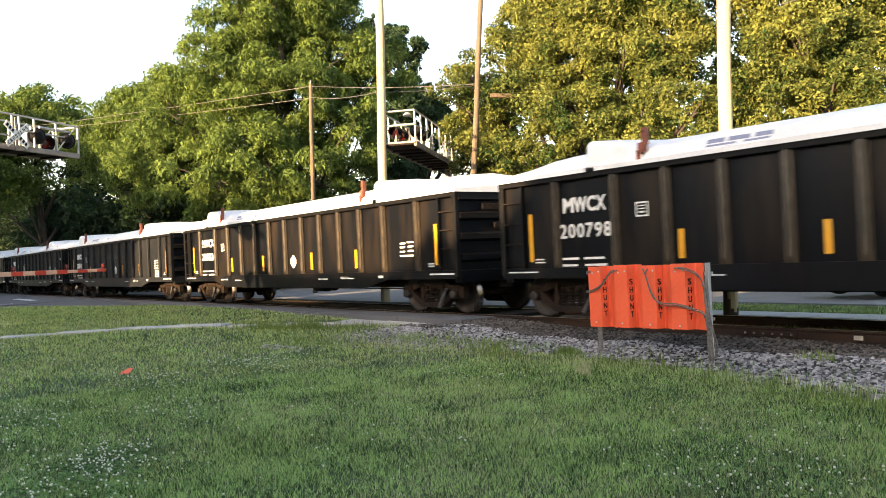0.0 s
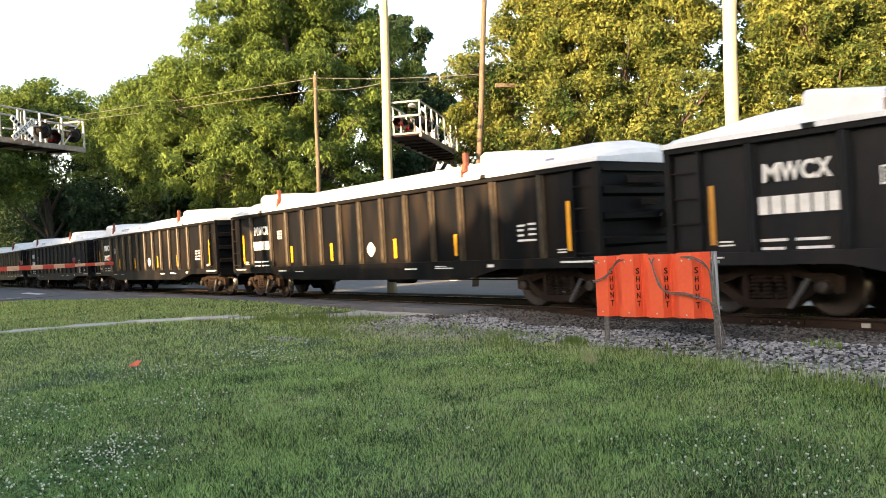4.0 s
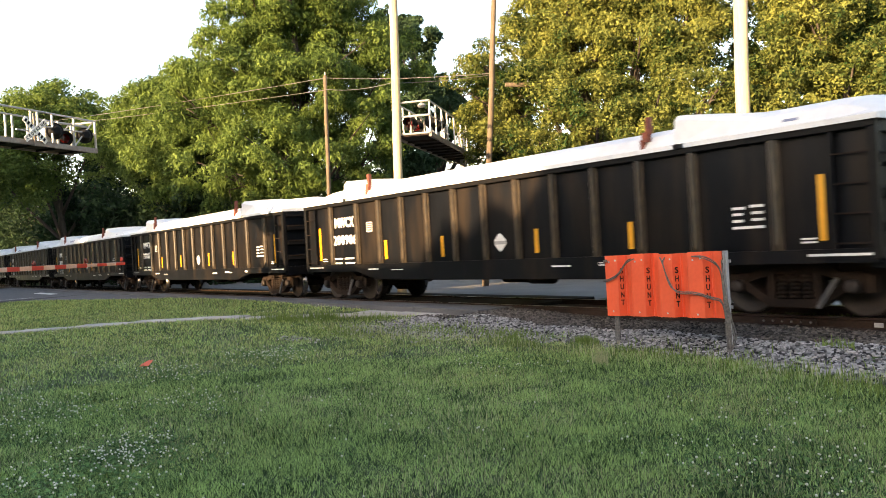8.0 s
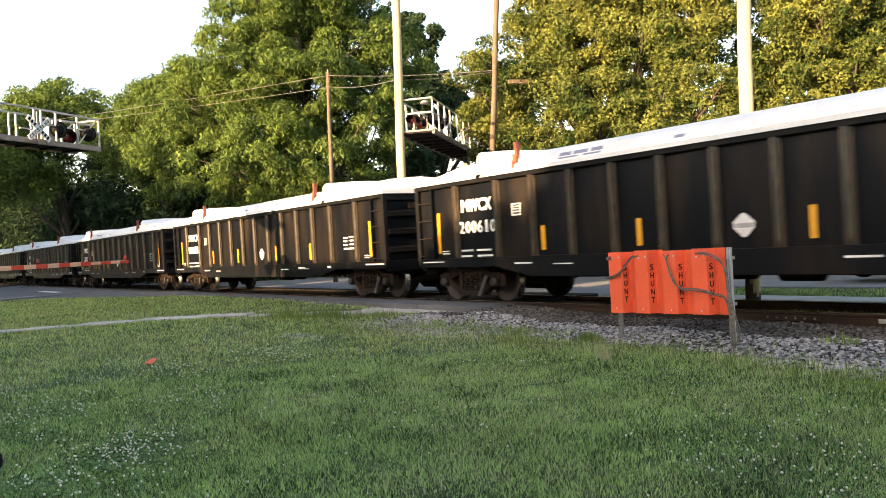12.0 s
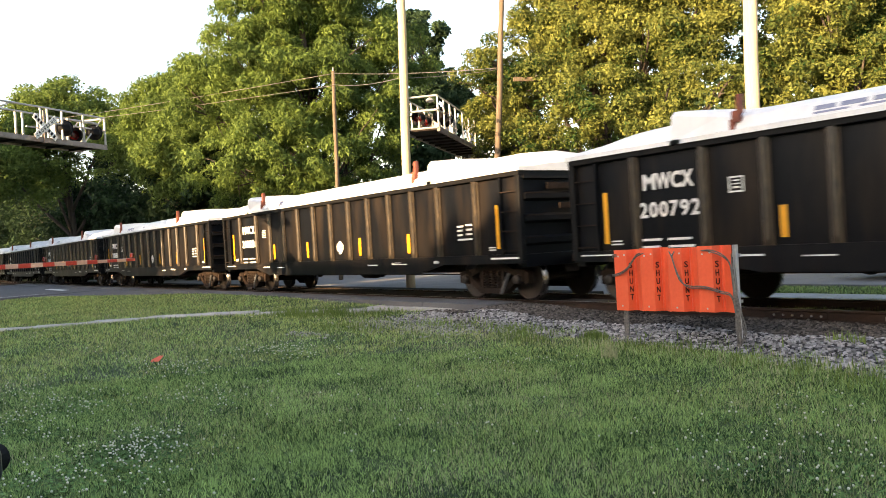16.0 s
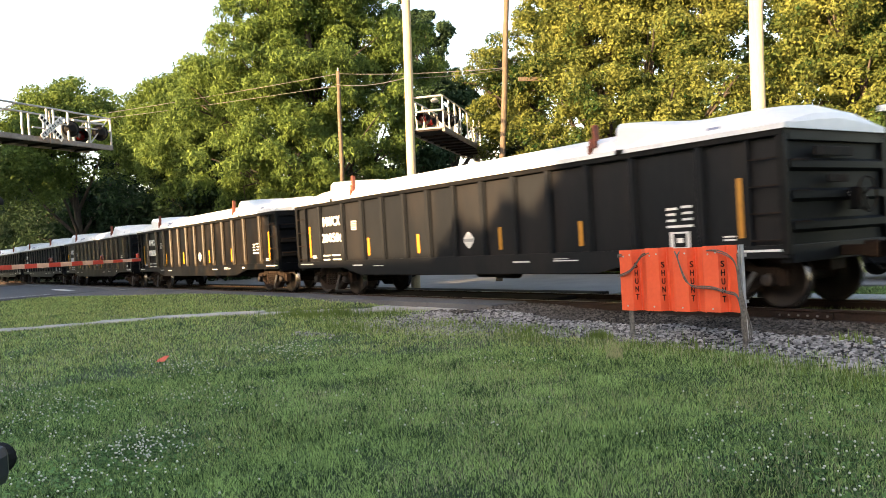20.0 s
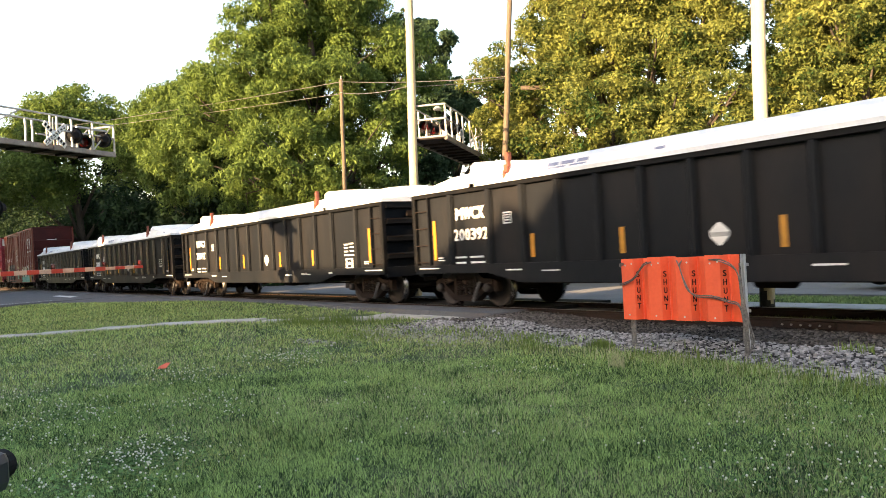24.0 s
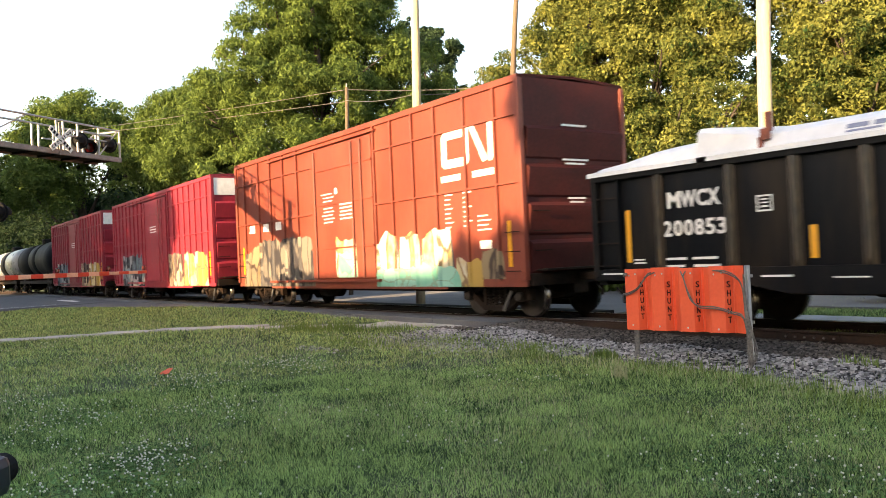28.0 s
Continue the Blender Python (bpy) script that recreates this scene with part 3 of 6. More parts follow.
box(COUPLER, 0.1, 0.34, -0.16, 0.1, 0.72, 0.98, 0.03)
box(COUPLER, 0.22, 0.42, 0.04, 0.16, 0.72, 0.98, 0.03)
COUPLER = finish(COUPLER, "coupler", M_STEEL)


def running_gear(car, centre):
    """Two trucks, each with frames, springs and two turning wheelsets."""
    for e in (-1, 1):
        truck = part("truck", BOLSTER, None, car, "dark greasy cast steel truck", at=(e * centre, 0, 0))
        for sgn in (-1, 1):
            part("sideframe", SIDEFRAME, None, truck, at=pose(0, sgn * 1.0, 0, 0, 0, 0 if sgn < 0 else 180))
            for x in (-0.2, 0.0, 0.2):
                part("spring", SPRING, None, truck, at=(x, sgn * 1.05, 0))
            for x in (-0.889, 0.889):
                part("bearing_cap", CAP, None, truck, at=pose(x, sgn * 1.14, 0.457, 0, 0, 0 if sgn < 0 else 180))
        part("brake_lever", tube(bmesh.new(), [(0.42, -1.2, 0.16), (0.72, -1.22, 0.58)], 0.035, 6), M_GRATE, truck, "pale worn brake lever")
        for x in (-0.55, 0.55):
            part("brake_beam", BRAKE, None, truck, at=(x, 0, 0))
        for x in (-0.889, 0.889):
            ws = part("wheelset", AXLE, None, car)
            ws.matrix_parent_inverse = Matrix.Translation((e * centre + x, 0, 0.457))
            for sgn in (-1, 1):
                part("wheel", WHEEL, None, ws, "steel wheel with a worn bright tread", at=pose(0, sgn * 0.755, 0, 0, 0, 0 if sgn < 0 else 180))


# gondola bays, from the middle outwards
R_BAY, E3, E2, E1 = 1.037, 1.075, 1.39, 1.496
POSTS = [k * R_BAY for k in range(-4, 5)]
POSTS = [-4 * R_BAY - E3 - E2, -4 * R_BAY - E3] + POSTS + [4 * R_BAY + E3, 4 * R_BAY + E3 + E2]


def post_mesh(post_paint):
    bm = bmesh.new()
    # hat section, tapering to its foot
    rows = []
    for z, d in ((0.9, 0.045), (1.08, 0.08), (2.575, 0.08)):
        rows.append([bm.verts.new((x, -y, z)) for x, y in ((-0.1, 0), (-0.1, 0.012), (-0.072, 0.014), (-0.062, d * 0.68), (-0.036, d), (0.036, d), (0.062, d * 0.68), (0.072, 0.014), (0.1, 0.012), (0.1, 0))])
    for a, b in zip(rows, rows[1:]):
        for i in range(9):
            bm.faces.new((a[i], a[i + 1], b[i + 1], b[i]))
    bm.faces.new(rows[0])
    bm.faces.new(rows[-1])
    return finish(bm, "post", post_paint)


def side_plate(side_paint):
    """The side sheet, bulging a little outwards between the posts."""
    edges = [-8.06, -7.48] + POSTS + [7.48, 8.06]
    rows = []
    for a, b in zip(edges, edges[1:]):
        rows += [(a + (b - a) * k / 8, 0.036 * math.sin(math.pi * k / 8) ** 0.8) for k in range(8)]
    rows.append((8.06, 0.0))
    verts = []
    for x, out in rows:
        verts += [(x, -1.354 - out * k, z) for z, k in ((0.95, 0.5), (1.2, 1.0), (1.9, 1.0), (2.4, 0.9), (2.6, 0.4))]
    faces = [(i * 5 + j, i * 5 + 5 + j, i * 5 + 6 + j, i * 5 + 1 + j) for i in range(len(rows) - 1) for j in range(4)]
    verts += [(x, -1.34, z) for x in (-8.06, 8.06) for z in (0.95, 2.6)]
    n = len(rows) * 5
    faces.append((n, n + 1, n + 3, n + 2))
    return raw_mesh("side_panel", verts, faces, side_paint, True)


def cover_profile(h):
    """Half section of a cover, (across, height) from its lip to the ridge. h: 1 at the boxy overlap hump, 0 plain, below 0 lower."""
    plain = [(1.5, 2.66), (1.5, 2.735), (1.43, 2.75), (1.33, 2.93), (1.18, 3.0), (0.7, 3.1), (0.0, 3.15)]
    hump = [(1.5, 2.66), (1.5, 2.735), (1.46, 2.75), (1.42, 3.12), (1.34, 3.2), (0.7, 3.25), (0.0, 3.27)]
    if h < 0:
        return [(y, z if i < 3 else max(2.74 + 0.002 * i, z + h)) for i, (y, z) in enumerate(plain)]
    return [(a[0] + (b[0] - a[0]) * h, a[1] + (b[1] - a[1]) * h) for a, b in zip(plain, hump)]


def cover_section(x0, x1, hump, low_end=False, high_end=False):
    """A moulded cover from x0 to x1, with a raised overlap hump at its x0 end."""
    st = []
    if hump:
        st = [(x0, 0.97), (x0 + 0.03, 1.0), (x0 + 0.14, 0.97), (x0 + 0.85, 0.3), (x0 + 1.15, 0.06), (x0 + 1.5, 0.0)]
    elif low_end:
        st = [(x0, -0.2), (x0 + 0.08, -0.17), (x0 + 0.7, -0.12), (x0 + 1.4, -0.02), (x0 + 2.0, 0.0)]
    else:
        st = [(x0, 0.0)]
    st += [(x1 - 0.8, 0.0)] if x1 - 0.8 > st[-1][0] else []
    st += [(x1 - 0.45, -0.02), (x1 - 0.18, -0.12), (x1 - 0.05, -0.2), (x1, -0.3)] if high_end else [(x1, 0.0)]
    bm = bmesh.new()
    rings = []
    for x, h in st:
        half = cover_profile(h)
        sec = [(-y, z) for y, z in half] + [(y, z) for y, z in reversed(half[:-1])]
        rings.append([bm.verts.new((x, y, z)) for y, z in sec])
    for a, b in zip(rings, rings[1:]):
        for i in range(len(a) - 1):
            bm.faces.new((a[i], a[i + 1], b[i + 1], b[i]))
    bm.faces.new(rings[0])
    bm.faces.new(rings[-1][::-1])
    return bm


def bracket_mesh():
    bm = bmesh.new()
    y = -1.4
    box(bm, -0.1, -0.03, y - 0.05, y + 0.05, 2.62, 2.9)
    box(bm, -0.06, 0.06, y - 0.05, y + 0.05, 2.86, 3.02)
    box(bm, 0.02, 0.1, y - 0.045, y + 0.045, 2.98, 3.26)
    return finish(bm, "lifting_bracket", M_RUST)


def build_gondola(clean):
    car = thing("gondola_car", "clean charcoal steel gondola car with white covers" if clean else "black steel gondola car with white covers and rusty posts", "railway car", "cars of the freight train")
    post = post_mesh(M_CAR2 if clean else M_POST)
    side_paint, amber = (M_CAR2, M_AMBER) if clean else (M_CAR, M_YELLOW)
    panel = side_plate(side_paint)
    sill = [(-8.08, 0.99), (8.08, 0.99), (8.08, 0.8), (5.3, 0.8), (4.3, 0.6), (-4.3, 0.6), (-5.3, 0.8), (-8.08, 0.8)]
    for sgn in (-1, 1):
        flip = pose(0, 0, 0, 0, 0, 0 if sgn < 0 else 180)
        part("side_panel", panel, None, car, "black side plate streaked with brown dust", at=flip)
        part("top_chord", bar(-8.109, 8.109, -1.468, -1.33, 2.57, 2.675, 0.012), M_CHORD, car, at=flip)
        part("side_sill", extrude_xz(bmesh.new(), sill, -1.45, -1.37), side_paint, car, at=flip)
        for x in POSTS:
            part("post", post, None, car, at=flip @ Matrix.Translation((x, -1.388, 0)))
        for e in (-1, 1):
            part("corner_post", bar(-0.06, 0.06, -1.465, -1.35, 0.85, 2.6, 0.01), M_CHORD, car, at=flip @ Matrix.Translation((e * 8.045, 0, 0)))
            part("ladder_stile", bar(-0.025, 0.025, -1.455, -1.39, 0.85, 2.57), side_paint, car, at=flip @ Matrix.Translation((e * 7.48, 0, 0)))
            for z in (1.05, 1.45, 1.85, 2.25):
                part("ladder_rung", bar(-0.27, 0.27, -1.455, -1.435, z, z + 0.022), M_STEEL, car, at=flip @ Matrix.Translation((e * 7.755, 0, 0)))
            part("reflector", bar(-0.05, 0.05, -1.4, -1.394, 1.11, 2.02), amber, car, "tall yellow reflective strip", at=flip @ Matrix.Translation((e * 7.3, 0, 0)))
        for x in (-3.89, -1.53, 1.56, 3.91):
            part("reflector", bar(-0.055, 0.055, -1.4, -1.394, 1.1, 1.565), amber, car, "short yellow reflective strip", at=flip @ Matrix.Translation((x, 0, 0)))
        if sgn > 0:
            continue
        # stencilled plates and data, too small to read
        for x0, x1, z0, z1 in ((-6.5, -6.1, 1.13, 1.17), (-5.97, -5.5, 1.13, 1.17), (-6.5, -6.14, 1.01, 1.05), (-5.95, -5.45, 1.01, 1.05), (-7.2, -6.97, 1.14, 1.165), (-7.2, -6.95, 1.085, 1.11), (6.98, 7.2, 1.13, 1.155), (6.98, 7.2, 1.08, 1.105),
                               (5.9, 6.12, 1.62, 1.66), (6.2, 6.42, 1.64, 1.68), (5.9, 6.08, 1.53, 1.57), (6.22, 6.42, 1.54, 1.58), (5.9, 6.08, 1.43, 1.47), (6.22, 6.42, 1.44, 1.48), (5.9, 6.42, 1.33, 1.37)):
            part("stencil_bar", bar(x0, x1, -1.396, -1.392, z0, z1), M_WHITE, car, at=flip)
        for x0, x1, z0, z1 in ((-7.9, -7.1, 0.905, 0.93), (7.1, 8.0, 0.895, 0.93), (3.2, 3.85, 0.83, 0.85), (3.2, 3.6, 0.87, 0.885), (-4.7, -4.2, 0.84, 0.87), (-3.6, -3.1, 0.82, 0.84), (2.0, 2.5, 0.82, 0.85), (5.0, 5.2, 0.84, 0.9)):
            part("stencil_bar", bar(x0, x1, -1.457, -1.453, z0, z1), M_WHITE, car, at=flip)
        bm = bmesh.new()
        for a, b, c, d in ((-0.13, 0.13, 1.76, 1.785), (-0.13, 0.13, 1.98, 2.005), (-0.13, -0.105, 1.785, 1.98), (0.105, 0.13, 1.785, 1.98), (-0.06, 0.06, 1.82, 1.85), (-0.06, 0.06, 1.88, 1.9), (-0.06, 0.06, 1.93, 1.95)):
            box(bm, a, b, -1.396, -1.392, c, d)
        part("stencil_square", bm, M_WHITE, car, at=flip @ Matrix.Translation((-4.64, 0, 0.05)))
        part("diamond_placard", extrude_xz(bmesh.new(), [(-0.18, 1.36), (-0.03, 1.49), (0.03, 1.49), (0.18, 1.36), (0.18, 1.27), (0.03, 1.13), (-0.03, 1.13), (-0.18, 1.27)], -1.4, -1.393), M_LINEW, car, "white diamond placard", at=flip @ Matrix.Translation((0.47, 0, 0.03)))
        part("placard_band", bar(-0.17, 0.17, -1.404, -1.4, 1.27, 1.34), M_ALU, car, "grey band of the placard", at=flip @ Matrix.Translation((0.47, 0, 0.03)))
        if clean:
            bm = bmesh.new()
            for a, b, c, d in ((-0.2, 0.2, 1.02, 1.05), (-0.2, 0.2, 1.27, 1.3), (-0.2, -0.13, 1.05, 1.27), (0.13, 0.2, 1.05, 1.27), (-0.06, 0.06, 1.12, 1.2)):
                box(bm, a, b, -1.397, -1.392, c, d)
            part("stencil_square", bm, M_WHITE, car, at=flip @ Matrix.Translation((6.15, 0, -0.04)))
    for e in (-1, 1):
        turn = pose(0, 0, 0, 0, 0, 0 if e > 0 else 180)
        bm = bar(8.0, 8.03, -1.36, 1.36, 0.9, 2.6)
        part("end_panel", bm, M_ENDP, car, at=turn)
        for z in (1.15, 1.6, 2.05):
            part("end_rib", extrude_xz(bmesh.new(), [(8.03, z), (8.12, z + 0.05), (8.12, z + 0.15), (8.03, z + 0.2)], -1.33, 1.33), M_ENDP, car, at=turn)
        part("end_chord", bar(7.98, 8.11, -1.33, 1.33, 2.5, 2.675, 0.01), M_CHORD, car, at=turn)
        part("end_sill", bar(7.9, 8.1, -1.36, 1.36, 0.72, 0.98, 0.01), side_paint, car, at=turn)
        part("coupler", COUPLER, None, car, at=turn @ Matrix.Translation((8.38, 0, 0)))
        bm = bmesh.new()
        tube(bm, [(8.1, 0.45, 0.8), (8.3, 0.45, 0.62), (8.55, 0.3, 0.5), (8.75, 0.2, 0.6)], 0.025, 6)
        part("air_hose", bm, M_BLACK, car, at=turn)
        for z in (1.3, 1.75, 2.2):
            part("end_rung", bar(8.11, 8.13, -1.3, -0.85, z, z + 0.022), M_STEEL, car, at=turn)
        part("stencil_bar", bar(8.122, 8.125, 0.2, 0.75, 1.66, 1.73), M_WHITE, car, at=turn)
        part("end_plate", bar(8.125, 8.15, -0.72, 0.35, 2.28, 2.42, 0.008), M_STEEL, car, "dull dark end plate", at=turn)
        part("end_plate", bar(8.125, 8.15, -0.4, 0.16, 1.88, 2.0, 0.008), M_STEEL, car, "dull dark end plate", at=turn)
    part("brake_housing", bar(8.12, 8.26, 0.2, 0.5, 1.45, 1.8, 0.02), M_ENDP, car)
    rim = [(8.34, 0.35 + 0.27 * math.cos(a), 1.68 + 0.27 * math.sin(a)) for a in np.linspace(0, 2 * math.pi, 21)]
    bm = tube(bmesh.new(), rim, 0.018, 6, caps=False)
    for a in (0.5, 2.6, 4.7):
        tube(bm, [(8.27, 0.35, 1.68), (8.34, 0.35 + 0.26 * math.cos(a), 1.68 + 0.26 * math.sin(a))], 0.014, 5)
    part("brake_wheel", bm, M_STEEL, car, "dull dark hand brake wheel", smooth=True)
    part("floor", bar(-8.0, 8.0, -1.36, 1.36, 0.92, 1.0), M_STEEL, car)
    part("centre_sill", bar(-8.0, 8.0, -0.2, 0.2, 0.55, 0.92), M_STEEL, car)
    for x in (-4.15, -2.1, 0.0, 2.1, 4.15):
        part("cross_bearer", bar(x - 0.06, x + 0.06, -1.37, 1.37, 0.66, 0.92), M_STEEL, car)
    part("brake_cylinder", lathe(bmesh.new(), [(-0.35, 0.1), (-0.33, 0.17), (0.3, 0.17), (0.34, 0.08)], "x", 14, (1.0, -0.75, 0.62)), M_STEEL, car, smooth=True)
    part("air_reservoir", lathe(bmesh.new(), [(-0.6, 0.05), (-0.52, 0.2), (0.52, 0.2), (0.6, 0.05)], "x", 16, (-1.2, 0.6, 0.58)), M_STEEL, car, smooth=True)
    part("brake_rod", tube(bmesh.new(), [(-5.4, -0.4, 0.52), (0.8, -0.75, 0.56), (5.4, -0.4, 0.52)], 0.018, 6), M_STEEL, car)
    # covers
    part("cover_section", cover_section(-8.16, -5.55, False, low_end=True), M_COVER, car, "white moulded cover, sloping to the car's end")
    part("cover_section", cover_section(-5.75, 5.15, True), M_COVER, car, "long white moulded cover with a raised overlap")
    part("cover_section", cover_section(4.95, 8.16, True, high_end=True), M_COVER, car, "white moulded cover with a rounded end")
    for sgn in (-1, 1):
        flip = pose(0, 0, 0, 0, 0, 0 if sgn < 0 else 180)
        for x, w, h, z in ((-3.2, 0.3, 0.07, 2.86), (-2.8, 0.36, 0.07, 2.86), (-2.4, 0.28, 0.07, 2.86), (-3.1, 0.5, 0.03, 2.79), (-2.5, 0.42, 0.03, 2.79), (-0.6, 0.2, 0.05, 2.83), (6.9, 0.22, 0.04, 2.83)):
            part("faded_mark", bar(-w / 2, w / 2, -0.004, 0.002, -h / 2, h / 2), M_FADED, car, "faded blue-grey stencil bar", at=flip @ pose(x, -1.43 + (z - 2.75) * 0.556 - 0.004, z, -29, 0, 0))
    br = bracket_mesh()
    for x in (-4.56, 4.36):
        for y in (0, 2.8):
            part("lifting_bracket", br, None, car, "rusty red lifting bracket", at=(x, y, 0))
    running_gear(car, 6.64)
    return car


NUMBERS = ["200798", "200826", "200401", "", "", "200775", "200417", "200906", "200870", "200905", "200610", "", "200852", "200792", "200816", "200894", "200780", "200506", "", "", "200392", "200427", "200851", "200853"]
CLEAN = (2, 3, 6, 17, 20, 21)
first, second = build_gondola(False), build_gondola(True)
cars = []
for k in range(len(NUMBERS)):
    src = second if k in CLEAN else first
    cars.append(src if k in (0, 2) else copy_thing(src, Matrix.Identity(4)))
# white lettering on the near side, one piece for each character
GLYPHS = {c: lettering(c, 0.27, w, M_WHITE, 0.03) for c, w in (("M", 0.265), ("W", 0.31), ("C", 0.215), ("X", 0.235))}
GLYPHS.update({c: lettering(c, 0.26, 0.085 if c == "1" else 0.172, M_WHITE, 0.02) for c in "0123456789"})
for car, number in zip(cars, NUMBERS):
    for c, x in zip("MWCX", (0.0, 0.27, 0.58, 0.79)):
        part("mark_letter", GLYPHS[c], None, car, at=(-6.43 + x, -1.395, 1.98))
    for k in range(6):
        x = -6.53 + k * 0.21
        if number:
            part("number_digit", GLYPHS[number[k]], None, car, at=(x + (0.045 if number[k] == "1" else 0), -1.395, 1.52))
        else:
            part("number_bar", bar(x, x + 0.172, -1.397, -1.392, 1.52, 1.78), M_WHITE, car)


def scribble(parent, flip, x, y, z, w, h, material, seed, turns=9, thick=0.035):
    """A looping line of spray paint."""
    r = random.Random(seed)
    pts = [(x + r.uniform(-w, w) / 2, z + r.uniform(-h, h) / 2) for _ in range(turns)]
    bm = bmesh.new()
    for i in range(turns - 1):
        p0, p1, p2, p3 = pts[max(i - 1, 0)], pts[i], pts[i + 1], pts[min(i + 2, turns - 1)]
        line = []
        for k in range(7):
            t = k / 6
            line.append([0.5 * (2 * p1[c] + (p2[c] - p0[c]) * t + (2 * p0[c] - 5 * p1[c] + 4 * p2[c] - p3[c]) * t * t + (3 * p1[c] - p0[c] - 3 * p2[c] + p3[c]) * t ** 3) for c in (0, 1)])
        for a, b in zip(line, line[1:]):
            d = Vector((b[0] - a[0], b[1] - a[1]))
            n = Vector((-d.y, d.x)).normalized() * thick * r.uniform(0.6, 1.3) if d.length > 1e-5 else Vector((0, thick))
            bm.faces.new([bm.verts.new((q[0] + e * n.x, y - 0.0004 * i, q[1] + e * n.y)) for q, e in ((a, -1), (b, -1), (b, 1), (a, 1))])
    part("spray_paint", bm, material, parent, "pale spray-painted scribble", at=flip)


def chalk(parent, line, material, thick=0.02):
    """One thin curved stroke through places (along, up) on the car's side."""
    bm = bmesh.new()
    pts = [line[0]] + list(line) + [line[-1]]
    path = []
    for p0, p1, p2, p3 in zip(pts, pts[1:], pts[2:], pts[3:]):
        for k in range(6):
            t = k / 6
            path.append(Vector([0.5 * (2 * p1[c] + (p2[c] - p0[c]) * t + (2 * p0[c] - 5 * p1[c] + 4 * p2[c] - p3[c]) * t * t + (3 * p1[c] - p0[c] - 3 * p2[c] + p3[c]) * t ** 3) for c in (0, 1)]))
    path.append(Vector(line[-1]))
    last = None
    for i, q in enumerate(path):
        d = path[min(i + 1, len(path) - 1)] - path[max(i - 1, 0)]
        n = Vector((-d.y, d.x)).normalized() * thick * (0.5 + 0.5 * math.sin(math.pi * i / len(path)))
        pair = [bm.verts.new((q.x + e * n.x, -1.3975, q.y + e * n.y)) for e in (-1, 1)]
        if last:
            bm.faces.new((last[0], pair[0], pair[1], last[1]))
        last = pair
    part("chalk_line", bm, material, parent, "faint pale chalk line")


def mural(parent, x0, x1, z0, z1, material, seed, label, posts=(), depth=0.004, proud=0.068, bumps=0, slope=0.0):
    """Spray paint laid over the car's side and its posts, with a ragged or rounded top edge."""
    xs = set(np.arange(x0, x1, 0.06).round(3)) | {x1}
    for q in posts:
        if x0 < q < x1:
            xs |= {round(q - 0.034, 3), round(q - 0.033, 3), round(q + 0.033, 3), round(q + 0.034, 3)}
    verts = []
    for x in sorted(xs):
        u = (x - x0) / (x1 - x0)
        y = -1.48 - (proud if any(abs(x - q) < 0.0335 for q in posts) else depth)
        ends = min(1.0, 0.35 + 6 * max(0.0, min(u, 1 - u)) ** 0.7)
        top = z0 + (z1 - z0) * ends + slope * (u - 0.5) + 0.2 * noise.noise(Vector((x * 2.3, seed, 0))) + 0.05 * noise.noise(Vector((x * 9, seed, 4)))
        if bumps:
            top += 0.12 * (abs(math.sin(math.pi * bumps * u)) ** 0.5 - 1)
        verts += [(x, y, z0), (x, y, max(z0 + 0.05, top))]
    faces = [(2 * k, 2 * k + 2, 2 * k + 3, 2 * k + 1) for k in range(len(verts) // 2 - 1)]
    part("spray_paint", raw_mesh("spray_paint", verts, faces, material), None, parent, label)


